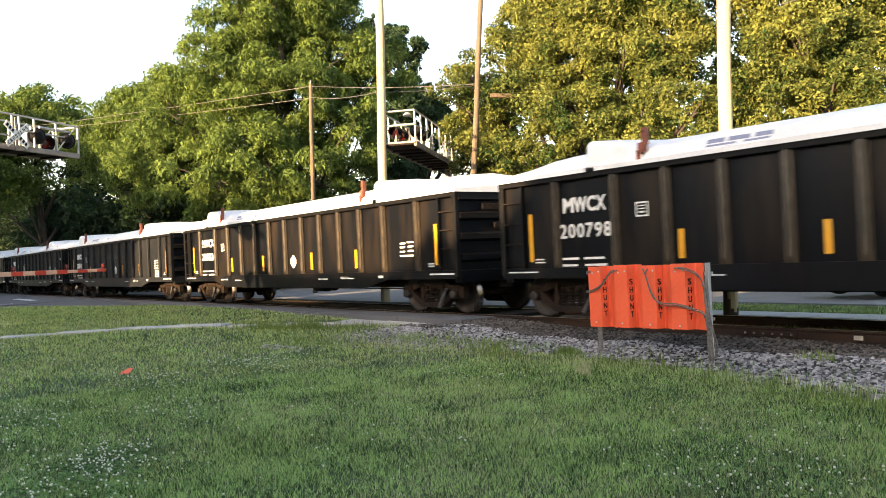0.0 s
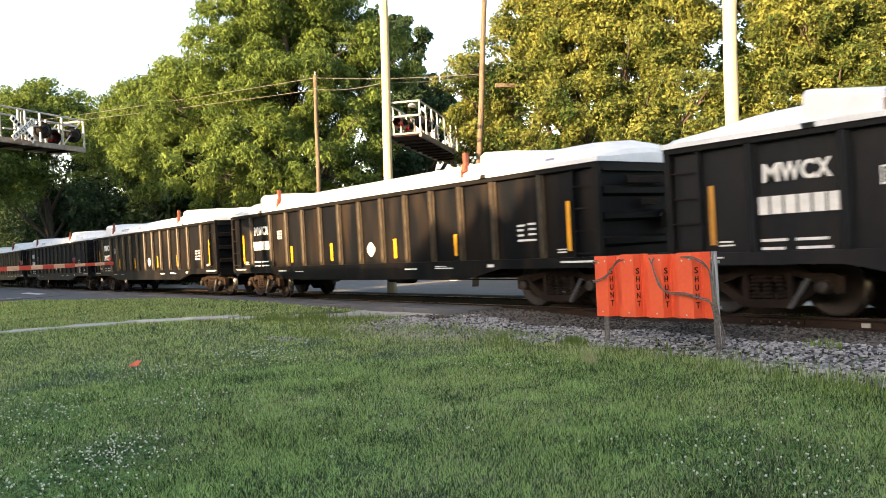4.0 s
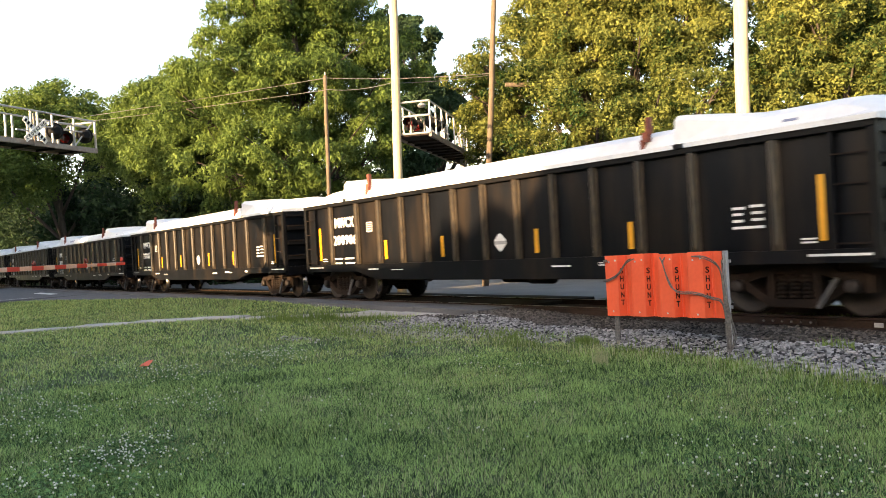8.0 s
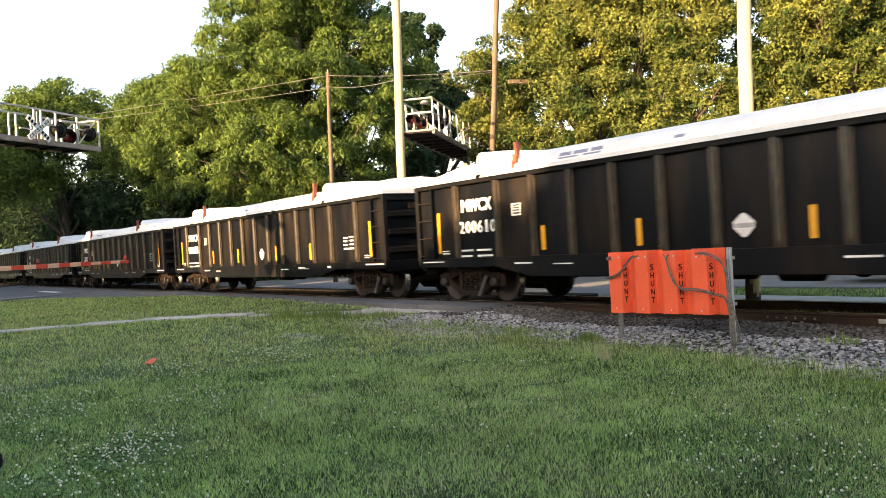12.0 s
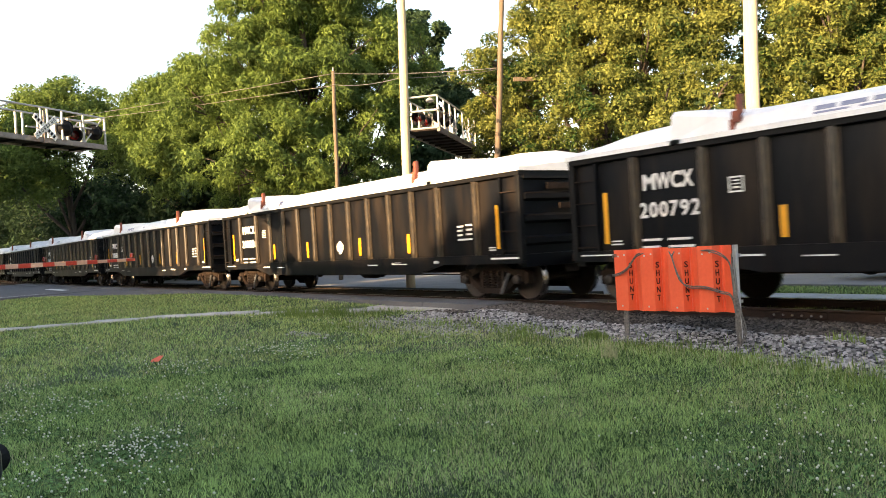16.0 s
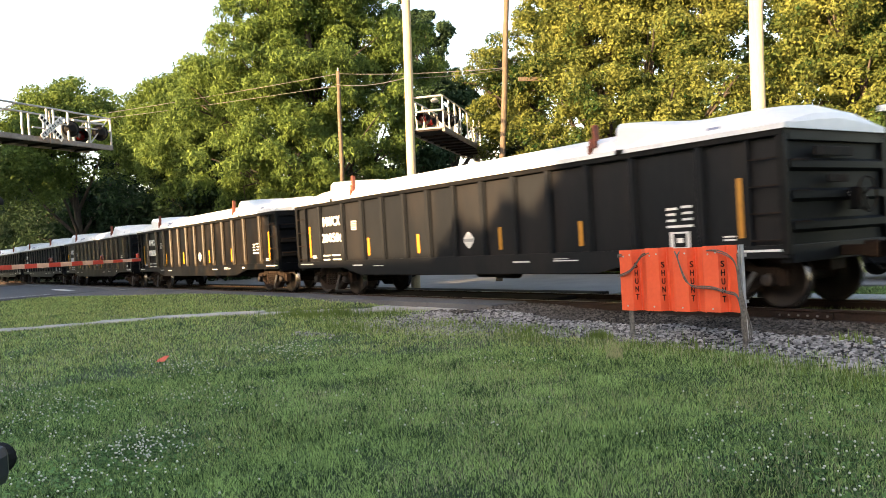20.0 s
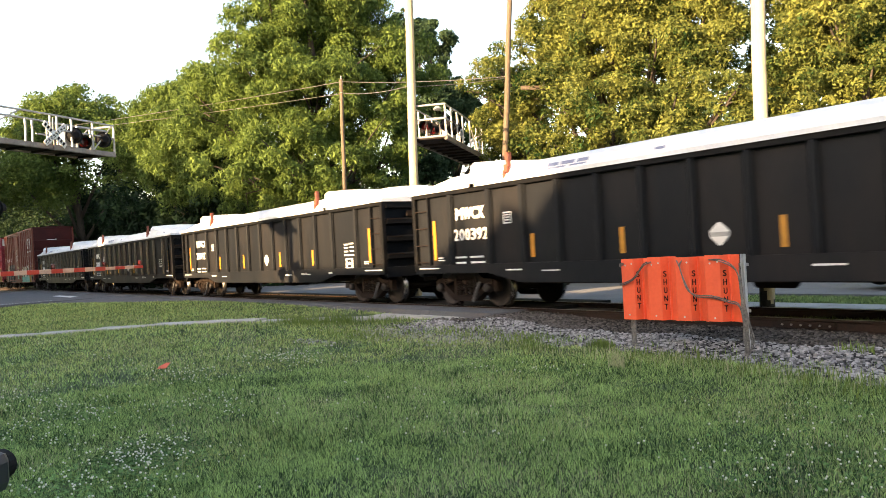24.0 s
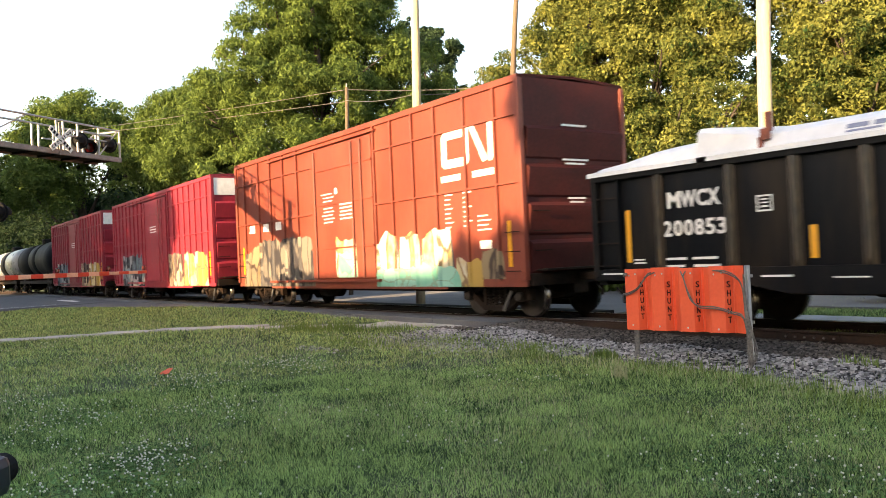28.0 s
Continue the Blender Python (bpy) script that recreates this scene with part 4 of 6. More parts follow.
def build_boxcar(paint_side, pattern):
    red = pattern == 0
    car = thing("boxcar", "rust-red high-cube boxcar with graffiti along its sides" if red else "crimson high-cube boxcar with grey graffiti and a white end band", "railway car", "cars of the freight train")
    L, W, Z0, Z1 = 7.786, 1.48, 0.72, 4.9
    # the red car's end colour includes its shade, the crimson ends don't
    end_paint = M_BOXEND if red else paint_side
    for sgn in (-1, 1):
        flip = pose(0, 0, 0, 0, 0, 0 if sgn < 0 else 180)
        part("side_panel", bar(-L, L, -W, -W + 0.04, Z0 - 0.03, Z1), paint_side, car, at=flip)
        part("side_sill", bar(-5.0, 5.0, -W - 0.0015, -W, Z0 - 0.09, Z0 + 0.1), paint_side, car, at=flip)
        part("top_chord", bar(-L, L, -W - 0.05, -W + 0.03, Z1 - 0.06, Z1 + 0.08, 0.01), paint_side, car, at=flip)
        posts = (-6.98, -5.73, -4.75, -3.73, -2.7, 1.98, 2.84, 3.82, 4.77, 5.92, 6.98) if red else tuple(x for x in np.arange(-7.2, 7.3, 0.72) if not -1.7 < x < 1.9)
        for x in posts:
            part("side_post", bar(x - 0.03, x + 0.03, -W - 0.065, -W + 0.01, Z0 + 0.1, Z1 - 0.05, 0.01), paint_side, car, at=flip)
        for x0, x1 in ((-L, -1.75), (1.95, L)):
            for z in (2.8, 4.18):
                part("side_seam", bar(x0 + 0.05, x1, -W - 0.05, -W + 0.01, z, z + 0.04), paint_side, car, at=flip)
        door = part("door", bar(-1.7, 1.9, -W - 0.075, -W - 0.01, Z0 + 0.2, Z1 - 0.25, 0.015), paint_side, car, at=flip)
        for z in (1.75, 3.0, 4.0):
            part("door_rib", bar(-1.7, 1.9, -W - 0.1, -W - 0.07, z, z + 0.045), paint_side, door)
        for x in (-1.35, 0.9, 1.4):
            part("door_bar", tube(bmesh.new(), [(x, -W - 0.115, Z0 + 0.2), (x, -W - 0.115, Z1 - 0.3)], 0.026, 6), paint_side, door)
        for z in (Z0 + 0.1, Z1 - 0.19):
            part("door_track", bar(-4.9, 2.1, -W - 0.1, -W, z, z + 0.06), paint_side, car, at=flip)
        for e in (-1, 1):
            for z in (1.0, 1.4, 1.8):
                part("grab_iron", bar(e * 7.45 - 0.22, e * 7.45 + 0.22, -W - 0.08, -W - 0.06, z, z + 0.02), M_STEEL, car, at=flip)
            part("reflector", bar(e * 7.3 - 0.06, e * 7.3 + 0.06, -W - 0.012, -W - 0.004, 1.1, 2.05), M_YELLOW, car, "yellow reflective strip", at=flip)
        yp = -W - 0.006
        if red:
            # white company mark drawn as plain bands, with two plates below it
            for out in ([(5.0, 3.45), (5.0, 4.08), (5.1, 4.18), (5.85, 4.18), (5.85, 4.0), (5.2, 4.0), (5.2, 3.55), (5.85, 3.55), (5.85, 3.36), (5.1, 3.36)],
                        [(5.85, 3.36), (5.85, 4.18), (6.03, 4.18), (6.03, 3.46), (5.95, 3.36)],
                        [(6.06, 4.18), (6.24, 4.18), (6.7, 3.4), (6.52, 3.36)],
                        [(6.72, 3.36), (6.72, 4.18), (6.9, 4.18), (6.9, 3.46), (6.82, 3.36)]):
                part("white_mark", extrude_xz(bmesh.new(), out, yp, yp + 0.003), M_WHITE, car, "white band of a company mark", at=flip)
            for x0, x1 in ((4.95, 5.68), (6.14, 6.88)):
                part("stencil_bar", bar(x0, x1, yp, yp + 0.003, 3.06, 3.2), M_WHITE, car, at=flip)
            for x in (-6.45, -5.27, -4.27):
                part("stencil_bar", bar(x - 0.22, x + 0.22, yp, yp + 0.003, 2.5, 2.76), M_WHITE, car, at=flip)
            for x in (5.05, 5.75):
                for k in range(8):
                    part("stencil_bar", bar(x, x + (0.2 if k % 3 else 0.3), yp, yp + 0.003, 2.75 - k * 0.105, 2.778 - k * 0.105), M_WHITE, car, at=flip)
            for k in range(4):
                part("stencil_bar", bar(6.25, 6.7 if k % 2 else 6.6, yp, yp + 0.003, 2.2 - k * 0.1, 2.228 - k * 0.1), M_WHITE, car, at=flip)
            part("data_panel", bar(6.3, 6.7, yp, yp + 0.003, 1.5, 1.68), M_LINEW, car, "white data panel", at=flip)
            yd = -W - 0.079
            for k in range(9):
                part("stencil_bar", bar(-1.0 + (0.12 if k % 3 else 0), -0.35 + 0.1 * (k % 2), yd, yd + 0.003, 3.3 - k * 0.1, 3.328 - k * 0.1), M_WHITE, door)
            for k in range(5):
                part("stencil_bar", bar(0.1, 0.8 + 0.05 * (k % 2), yd, yd + 0.003, 2.95 - k * 0.1, 2.985 - k * 0.1), M_WHITE, door)
            part("stencil_disc", lathe(bmesh.new(), [(yd, 0.09), (yd + 0.003, 0.09)], "y", 18, (-0.1, 0, 3.36)), M_WHITE, door)
            if sgn < 0:
                mural(car, -7.3, -5.5, 0.69, 1.95, M_CREAM, 3, "cream spray-painted letters", posts, slope=0.5)
                mural(car, -5.75, -1.75, 0.69, 2.2, M_SILVER, 9, "grey spray-painted letters with dark outlines", posts, 0.008, 0.072)
                for a, b, k in ((1.97, 2.93, 4), (3.0, 3.92, 5), (3.99, 5.25, 7)):
                    mural(car, a, b, 1.12, 2.0, M_BUBBLE, k, "white spray-painted bubble letter", posts, bumps=1, slope=0.1)
                    mural(car, a + 0.06, b + 0.06, 1.0, 1.9, M_GRAF5, k, "dark spray-painted letter shadow", posts, 0.002, 0.0665, bumps=1)
                mural(car, 1.95, 5.55, 0.69, 1.16, M_SEA, 5, "sea-green band of spray paint", posts, 0.008, 0.072)
                mural(car, 5.35, 6.35, 0.69, 1.3, M_PALEY, 6, "yellow field of spray paint", posts)
                mural(car, 6.3, 7.1, 0.85, 1.45, M_CREAM, 18, "cream spray-painted tag", posts)
                mural(door, -0.25, 0.98, 0.95, 1.98, M_BUBBLE, 8, "white spray-painted tag", depth=0.08)
                mural(door, -0.12, 0.95, 0.94, 1.62, M_SEA, 11, "sea-green spray-painted field", depth=0.084)
        else:
            if sgn < 0:
                mural(car, -6.2, -2.1, 0.69, 2.2, M_SLATE, 12, "slate and white spray-painted letters", posts)
                mural(car, 1.95, 3.95, 0.69, 2.1, M_TAN, 13, "tan spray-painted letters", posts)
                mural(car, 4.0, 7.05, 0.72, 2.05, M_PALEY, 14, "pale yellow spray-painted letters", posts, bumps=2)
            for k in range(3):
                part("stencil_bar", bar(-0.6, 0.4, -W - 0.08, -W - 0.077, 3.4 - k * 0.12, 3.45 - k * 0.12), M_WHITE, door)
    for e in (-1, 1):
        turn = pose(0, 0, 0, 0, 0, 0 if e > 0 else 180)
        part("end_panel", bar(L - 0.06, L - 0.01, -W + 0.02, W - 0.02, Z0 + 0.1, Z1 + 0.05), end_paint, car, "corrugated end, darkened for shade on the red car", at=turn)
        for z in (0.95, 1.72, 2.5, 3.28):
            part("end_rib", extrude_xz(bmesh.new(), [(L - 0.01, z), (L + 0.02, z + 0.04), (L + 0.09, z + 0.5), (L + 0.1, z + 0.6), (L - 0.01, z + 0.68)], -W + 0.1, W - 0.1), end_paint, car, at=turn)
        for sgn in (-1, 1):
            part("corner_post", bar(L - 0.12, L + 0.03, sgn * W - 0.06, sgn * W + 0.06, Z0 + 0.1, Z1, 0.012), paint_side, car, at=turn)
        if not red:
            part("end_band", bar(L + 0.002, L + 0.012, -W + 0.08, W - 0.08, 4.2, 4.85), M_WHITE, car, "white excess-height band", at=turn)
        else:
            for z, w in ((4.02, 0.7), (3.3, 0.75), (3.22, 0.55), (2.5, 0.5), (2.42, 0.4)):
                part("stencil_bar", bar(L + 0.101, L + 0.105, -0.1 - w / 2, -0.1 + w / 2, z - 0.05, z - 0.01), M_WHITE, car, at=turn)
        for z in (1.0, 1.4, 1.8, 2.2):
            part("end_rung", bar(L + 0.12, L + 0.14, -1.35, -0.9, z, z + 0.022), M_STEEL, car, at=turn)
        part("walkway_step", bar(L + 0.03, L + 0.3, -1.2, 1.2, 1.0, 1.04), M_STEEL, car, at=turn)
        part("coupler", COUPLER, None, car, at=turn @ Matrix.Translation((8.25, 0, 0)))
        part("end_sill", bar(L - 0.1, L + 0.06, -1.4, 1.4, 0.7, 0.95, 0.01), M_STEEL, car, at=turn)
    bm = bmesh.new()
    rows = [[bm.verts.new((x, y, z)) for y, z in ((-W - 0.03, Z1 + 0.06), (0, Z1 + 0.13), (W + 0.03, Z1 + 0.06), (W + 0.03, Z1 + 0.03), (0, Z1 + 0.1), (-W - 0.03, Z1 + 0.03))] for x in (-L, L)]
    for k in range(6):
        bm.faces.new((rows[0][k], rows[1][k], rows[1][(k + 1) % 6], rows[0][(k + 1) % 6]))
    bm.faces.new(rows[0])
    bm.faces.new(rows[1][::-1])
    part("roof", bm, end_paint, car, "ribbed painted metal roof")
    for i in range(16):
        x = -L + i * 2 * L / 15
        bm = bmesh.new()
        a = [[bm.verts.new((x + u, y, z)) for y, z in ((-W - 0.03, Z1 + 0.05), (0, Z1 + 0.12), (W + 0.03, Z1 + 0.05), (W + 0.03, Z1 + 0.085), (0, Z1 + 0.155), (-W - 0.03, Z1 + 0.085))] for u in (-0.06, 0.0)]
        bm.faces.new(a[0])
        bm.faces.new(a[1][::-1])
        for k in range(6):
            bm.faces.new((a[0][k], a[0][(k + 1) % 6], a[1][(k + 1) % 6], a[1][k]))
        part("roof_rib", bm, end_paint, car)
    part("floor", bar(-L, L, -W + 0.05, W - 0.05, Z0, Z0 + 0.12), M_STEEL, car)
    part("centre_sill", bar(-L, L, -0.2, 0.2, 0.5, Z0), M_STEEL, car)
    part("brake_reservoir", lathe(bmesh.new(), [(-0.6, 0.05), (-0.52, 0.2), (0.52, 0.2), (0.6, 0.05)], "x", 16, (-2.2, -0.7, 0.55)), M_STEEL, car, smooth=True)
    running_gear(car, 6.23)
    return car


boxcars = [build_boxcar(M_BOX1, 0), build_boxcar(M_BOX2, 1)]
boxcars.append(copy_thing(boxcars[1], Matrix.Identity(4)))
# spray paint on one of the gondolas
near = Matrix.Identity(4)
scribble(cars[3], near, -2.6, -1.398, 1.52, 0.66, 0.95, M_CHALKW, 41, 34, 0.022)
scribble(cars[3], near, -2.5, -1.402, 1.5, 0.5, 0.7, M_TEALS, 46, 14, 0.018)
scribble(cars[3], near, 4.9, -1.398, 1.72, 0.5, 0.3, M_TEALS, 42, 12, 0.028)
scribble(cars[3], near, 7.72, -1.46, 2.12, 0.4, 0.2, M_GRAF4, 43, 9, 0.022)
# faint chalk-like lines on another
for line in ([(-1.76, 1.0), (-1.67, 0.82), (-1.4, 0.66), (-1.07, 0.63), (-0.85, 0.81), (-0.68, 1.24), (-0.77, 1.82), (-0.56, 1.98), (-0.31, 1.92), (-0.3, 1.66)],
               [(0.28, 1.81), (0.55, 1.94), (0.86, 1.9)],
               [(0.74, 1.05), (0.48, 1.04), (0.38, 0.87), (0.43, 0.71)],
               [(1.46, 1.79), (1.59, 1.7), (1.86, 1.67)],
               [(1.54, 1.79), (1.65, 1.92), (1.85, 1.92)],
               [(-0.57, 1.48), (-0.29, 1.42)],
               [(0.64, 1.54), (0.89, 1.59)]):
    chalk(cars[2], line, M_CHALK)


def build_tank(shell, label):
    car = thing("tank_car", label, "railway car", "cars of the freight train")
    part("tank", lathe(bmesh.new(), [(-8.0, 0.3), (-7.9, 0.9), (-7.6, 1.3), (-7.2, 1.45), (-1.2, 1.45)], "x", 32, (0, 0, 2.75)), shell, car, smooth=True)
    part("tank_band", lathe(bmesh.new(), [(-1.2, 1.452), (2.2, 1.452)], "x", 32, (0, 0, 2.75)), M_TANKB, car, "black band", smooth=True)
    part("tank_end", lathe(bmesh.new(), [(2.2, 1.45), (7.2, 1.45), (7.6, 1.3), (7.9, 0.9), (8.0, 0.3)], "x", 32, (0, 0, 2.75)), shell, car, smooth=True)
    part("dome", lathe(bmesh.new(), [(4.1, 0.5), (4.5, 0.5), (4.55, 0.4)], "z", 16), M_TANKB, car)
    part("underframe", bar(-8.0, 8.0, -1.2, 1.2, 0.85, 1.1), M_STEEL, car)
    for e in (-1, 1):
        part("saddle", bar(e * 6 - 0.4, e * 6 + 0.4, -1.1, 1.1, 1.1, 1.8), M_STEEL, car)
        part("coupler", COUPLER, None, car, at=pose(0, 0, 0, 0, 0, 0 if e > 0 else 180) @ Matrix.Translation((8.38, 0, 0)))
    running_gear(car, 6.3)
    return car


tank = build_tank(M_TANKB, "glossy black tank car")
tank2 = build_tank(M_TANKG, "pale grey tank car with a black band")

# ---- poles, signals, sign ----


def pole(x, y, z_top, r0, r1, material, label, lean=(0, 0)):
    bm = bmesh.new()
    pts = [(lean[0] * k / 8 + 0.02 * math.sin(k * 1.7), lean[1] * k / 8, -0.6 + (z_top + 0.6) * k / 8) for k in range(9)]
    tube(bm, pts, r0, 14, r1)
    th = thing("utility_pole", label, "utility pole", "utility poles", at=(x, y, 0))
    part("shaft", bm, material, th, smooth=True)
    return th


p1 = pole(-22.17, 14.52, 14.0, 0.155, 0.13, M_POLEL, "tall pale wooden utility pole beside the track", (0.2, 0.31))
p2 = pole(-9.36, 14.2, 13.0, 0.14, 0.125, M_POLEL, "stout pale wooden utility pole close behind the track", (0.25, 0.2))
# dark sleeve round the pole's foot stands in for the train's shadow
part("butt", tube(bmesh.new(), [(0.0, 0, -0.5), (0.035, 0.03, 0.9)], 0.146, 14, 0.143), M_TIE, p2, "pole butt coloured dark for shade", smooth=True)
p3 = pole(-33.42, 18.08, 9.5, 0.11, 0.085, M_WOOD, "short brown wooden utility pole before the trees", (0.1, 0.2))
p4 = pole(-22.14, 17.95, 11.0, 0.12, 0.085, M_WOOD, "brown leaning wooden utility pole with a crossarm", (0.64, 0.77))
part("crossarm", bar(0.3, 2.6, -0.05, 0.05, 6.78, 6.92, 0.01), M_WOOD, p4, at=pose(0.42, 0.5, 0, 0, 1.5, 62))
for k in (1.3, 2.4):
    part("insulator", lathe(bmesh.new(), [(0, 0.02), (0.05, 0.04), (0.08, 0.025), (0.12, 0.04), (0.16, 0.02)], "z", 8), M_ALU, p4, at=(0.42 + k * 0.47, 0.5 + k * 0.88, 6.88))
part("insulator", lathe(bmesh.new(), [(0, 0.02), (0.06, 0.04), (0.1, 0.025), (0.14, 0.04), (0.18, 0.02)], "z", 8), M_ALU, p3, at=(0.1, 0.2, 9.5))


def wire(a, b, sag, r=0.016):
    a, b = Vector(a), Vector(b)
    pts = [a.lerp(b, k / 14) - Vector((0, 0, sag * 4 * (k / 14) * (1 - k / 14))) for k in range(15)]
    th = thing("overhead_wire", "thin dark overhead wire strung between utility poles", "cable", "overhead wires")
    part("strand", tube(bmesh.new(), pts, r, 5), M_CABLE, th)


wire((-33.3, 18.3, 9.4), (-75, 11.5, 13.2), 0.12, 0.016)
wire((-33.3, 18.3, 8.85), (-75, 11.2, 12.9), 0.12, 0.014)
wire((-33.3, 18.3, 9.4), (-21.7, 18.45, 7.25), 0.1, 0.012)
wire((-33.35, 18.2, 8.9), (-22.05, 14.7, 6.75), 0.15, 0.012)
wire((-22.05, 14.7, 6.7), (-21.7, 18.45, 7.2), 0.05, 0.01)
wire((-9.2, 16.2, 6.25), (18, 7, 4.0), 0.2, 0.01)


def lamp_head(parent, at, tilt=0, glow=False):
    """A crossing flasher: round black background, hood and red lens. It faces -y."""
    m = at if isinstance(at, Matrix) else Matrix.Translation(at)
    back = part("background", lathe(bmesh.new(), [(-0.01, 0.25), (0.012, 0.25), (0.02, 0.2), (0.12, 0.16), (0.2, 0.1)], "y", 24), M_BLACK, parent, "black round background plate", at=m, smooth=False)
    bm = bmesh.new()
    rings = []
    for y in (-0.02, -0.3):
        rings.append([bm.verts.new((0.17 * math.sin(a), y, 0.17 * math.cos(a))) for a in np.linspace(-2.0, 2.0, 14)] + [bm.verts.new((0.155 * math.sin(a), y, 0.155 * math.cos(a))) for a in np.linspace(2.0, -2.0, 14)])
    for i in range(28):
        bm.faces.new((rings[0][i], rings[0][(i + 1) % 28], rings[1][(i + 1) % 28], rings[1][i]))
    bm.faces.new(rings[0])
    bm.faces.new(rings[1][::-1])
    part("hood", bm, M_BLACK, back)
    part("lens", lathe(bmesh.new(), [(-0.045, 0.03), (-0.04, 0.1), (-0.015, 0.15), (0.0, 0.15)], "y", 20), M_LIT if glow else M_REDLENS, back, "red signal lens")


M_LIT = paint("lit_red_lens", (0.6, 0.03, 0.02), (0.7, 0.05, 0.03), 0.2, size=6)
M_LIT.node_tree.nodes["Principled BSDF"].inputs["Emission Color"].default_value = (1.0, 0.06, 0.03, 1)
M_LIT.node_tree.nodes["Principled BSDF"].inputs["Emission Strength"].default_value = 2.0


def cantilever(label, mast, tip, z, width, rail_h, bays, diagonals):
    """A crossing signal cantilever: mast, walkway arm from mast to tip with railings on both sides, a cage at the tip."""
    mast, tip = Vector((*mast, 0)), Vector((*tip, 0))
    way = (tip - mast).normalized()
    ln = (tip - mast).length
    ang = math.degrees(math.atan2(way.y, way.x))
    th = thing("signal_cantilever", label, "crossing signal", "crossing cantilevers", at=pose(mast.x, mast.y, 0, 0, 0, ang))
    hw = width / 2
    part("mast", tube(bmesh.new(), [(0, 0, -0.4), (0, 0, z + 1.2)], 0.15, 16), M_ALU, th, "round aluminium mast", smooth=True)
    part("base_plate", bar(-0.35, 0.35, -0.35, 0.35, -0.25, -0.05, 0.02), M_CONC, th)
    fl = part("walkway_floor", bar(0.1, ln, -hw, hw, z - 0.05, z, 0.004), M_STEEL, th, "dark open walkway grating")
    for sgn in (-1, 1):
        part("floor_beam", bar(-0.2, ln, sgn * hw - 0.05, sgn * hw + 0.05, z - 0.1, z + 0.05, 0.008), M_WEATH, th)
        part("top_rail", tube(bmesh.new(), [(0, sgn * hw, z + rail_h - 0.02), (ln * 0.75, sgn * hw, z + rail_h), (ln, sgn * hw, z + rail_h - 0.02)], 0.03, 8), M_ALU, th)
        part("mid_rail", tube(bmesh.new(), [(ln - 2.2, sgn * hw, z + rail_h * 0.55), (ln, sgn * hw, z + rail_h * 0.55)], 0.024, 8), M_ALU, th)
        for u in bays:
            part("railing_post", bar(u - 0.024, u + 0.024, sgn * hw - 0.024, sgn * hw + 0.024, z, z + rail_h), M_ALU, th)
        for a, b in diagonals:
            part("brace", tube(bmesh.new(), [(a, sgn * hw, z + 0.03), (b, sgn * hw, z + rail_h)], 0.022, 6), M_ALU, th)
    for k in (0.0, 0.55, 1.0):
        part("cage_bar", tube(bmesh.new(), [(ln, -hw, z + 0.03 + (rail_h - 0.05) * k), (ln, hw, z + 0.03 + (rail_h - 0.05) * k)], 0.034, 8), M_ALU, th)
    for u in np.arange(0.8, ln - 0.3, 0.9):
        part("floor_joist", bar(u - 0.03, u + 0.03, -hw, hw, z - 0.11, z - 0.05), M_STEEL, fl)
    return th, ln


# far-side cantilever over the crossing
can, ln = cantilever("grey aluminium signal cantilever with walkway and rails behind the track", (-27.2, 21.3), (-21.75, 15.05), 5.0, 1.12, 1.08, (0.4, 2.0, 3.2, 4.4, 5.6, 6.5, 7.4, 8.26), ((3.2, 4.4), (5.6, 6.5)))
part("rear_floor", bar(-1.9, 0.1, -0.5, 0.5, 4.95, 5.0), M_STEEL, can, "dark walkway grating")
for sgn in (-1, 1):
    part("rear_rail", tube(bmesh.new(), [(-1.9, sgn * 0.5, 6.1), (-1.0, sgn * 0.5, 6.1)], 0.03, 8), M_ALU, can)
    part("rear_rail", tube(bmesh.new(), [(-1.9, sgn * 0.5, 5.55), (-1.0, sgn * 0.5, 5.55)], 0.026, 8), M_ALU, can)
    for u in (-1.9, -1.0):
        part("railing_post", bar(u - 0.03, u + 0.03, sgn * 0.5 - 0.03, sgn * 0.5 + 0.03, 4.95, 6.1), M_ALU, can)
for u, h in ((1.0, 6.45), (1.5, 6.3), (1.9, 6.5), (2.6, 6.2), (3.4, 6.6)):
    part("signal_mast", bar(u - 0.045, u + 0.045, -0.6, -0.52, 4.95, h, 0.01), M_ALU, can)
for a in (34, -34):
    part("crossbuck_board", bar(-0.06, 0.06, -0.02, 0.0, -0.62, 0.62, 0.004), M_ALU, can, "grey crossbuck board", at=pose(4.2, -0.62 - 0.02 * (a > 0), 5.6, 0, a, 0))
part("junction_box", bar(5.1, 5.45, -0.25, 0.2, 5.3, 5.9, 0.02), M_ALU, can)
part("signal_bracket", tube(bmesh.new(), [(7.2, -0.35, 5.0), (7.2, -0.35, 5.8), (7.2, 0.35, 5.8), (7.2, 0.35, 5.0)], 0.045, 8), M_ALU, can)
for u in (7.2, 6.3):
    for v in (-0.38, 0.38):
        lamp_head(can, pose(u, v, 5.55, 0, 0, 90 if v < 0 else -80))
for u in (4.6, 5.0, 6.0):
    part("signal_cable", tube(bmesh.new(), [(u, -0.5, 6.0), (u + 0.1, -0.55, 5.4), (u + 0.25, -0.5, 5.1), (u + 0.35, -0.5, 5.8)], 0.025, 6), M_CABLE, can)
part("bell", lathe(bmesh.new(), [(0, 0.12), (0.05, 0.14), (0.12, 0.08), (0.15, 0.02)], "z", 14), M_ALU, can, at=(7.8, 0.2, 5.95))

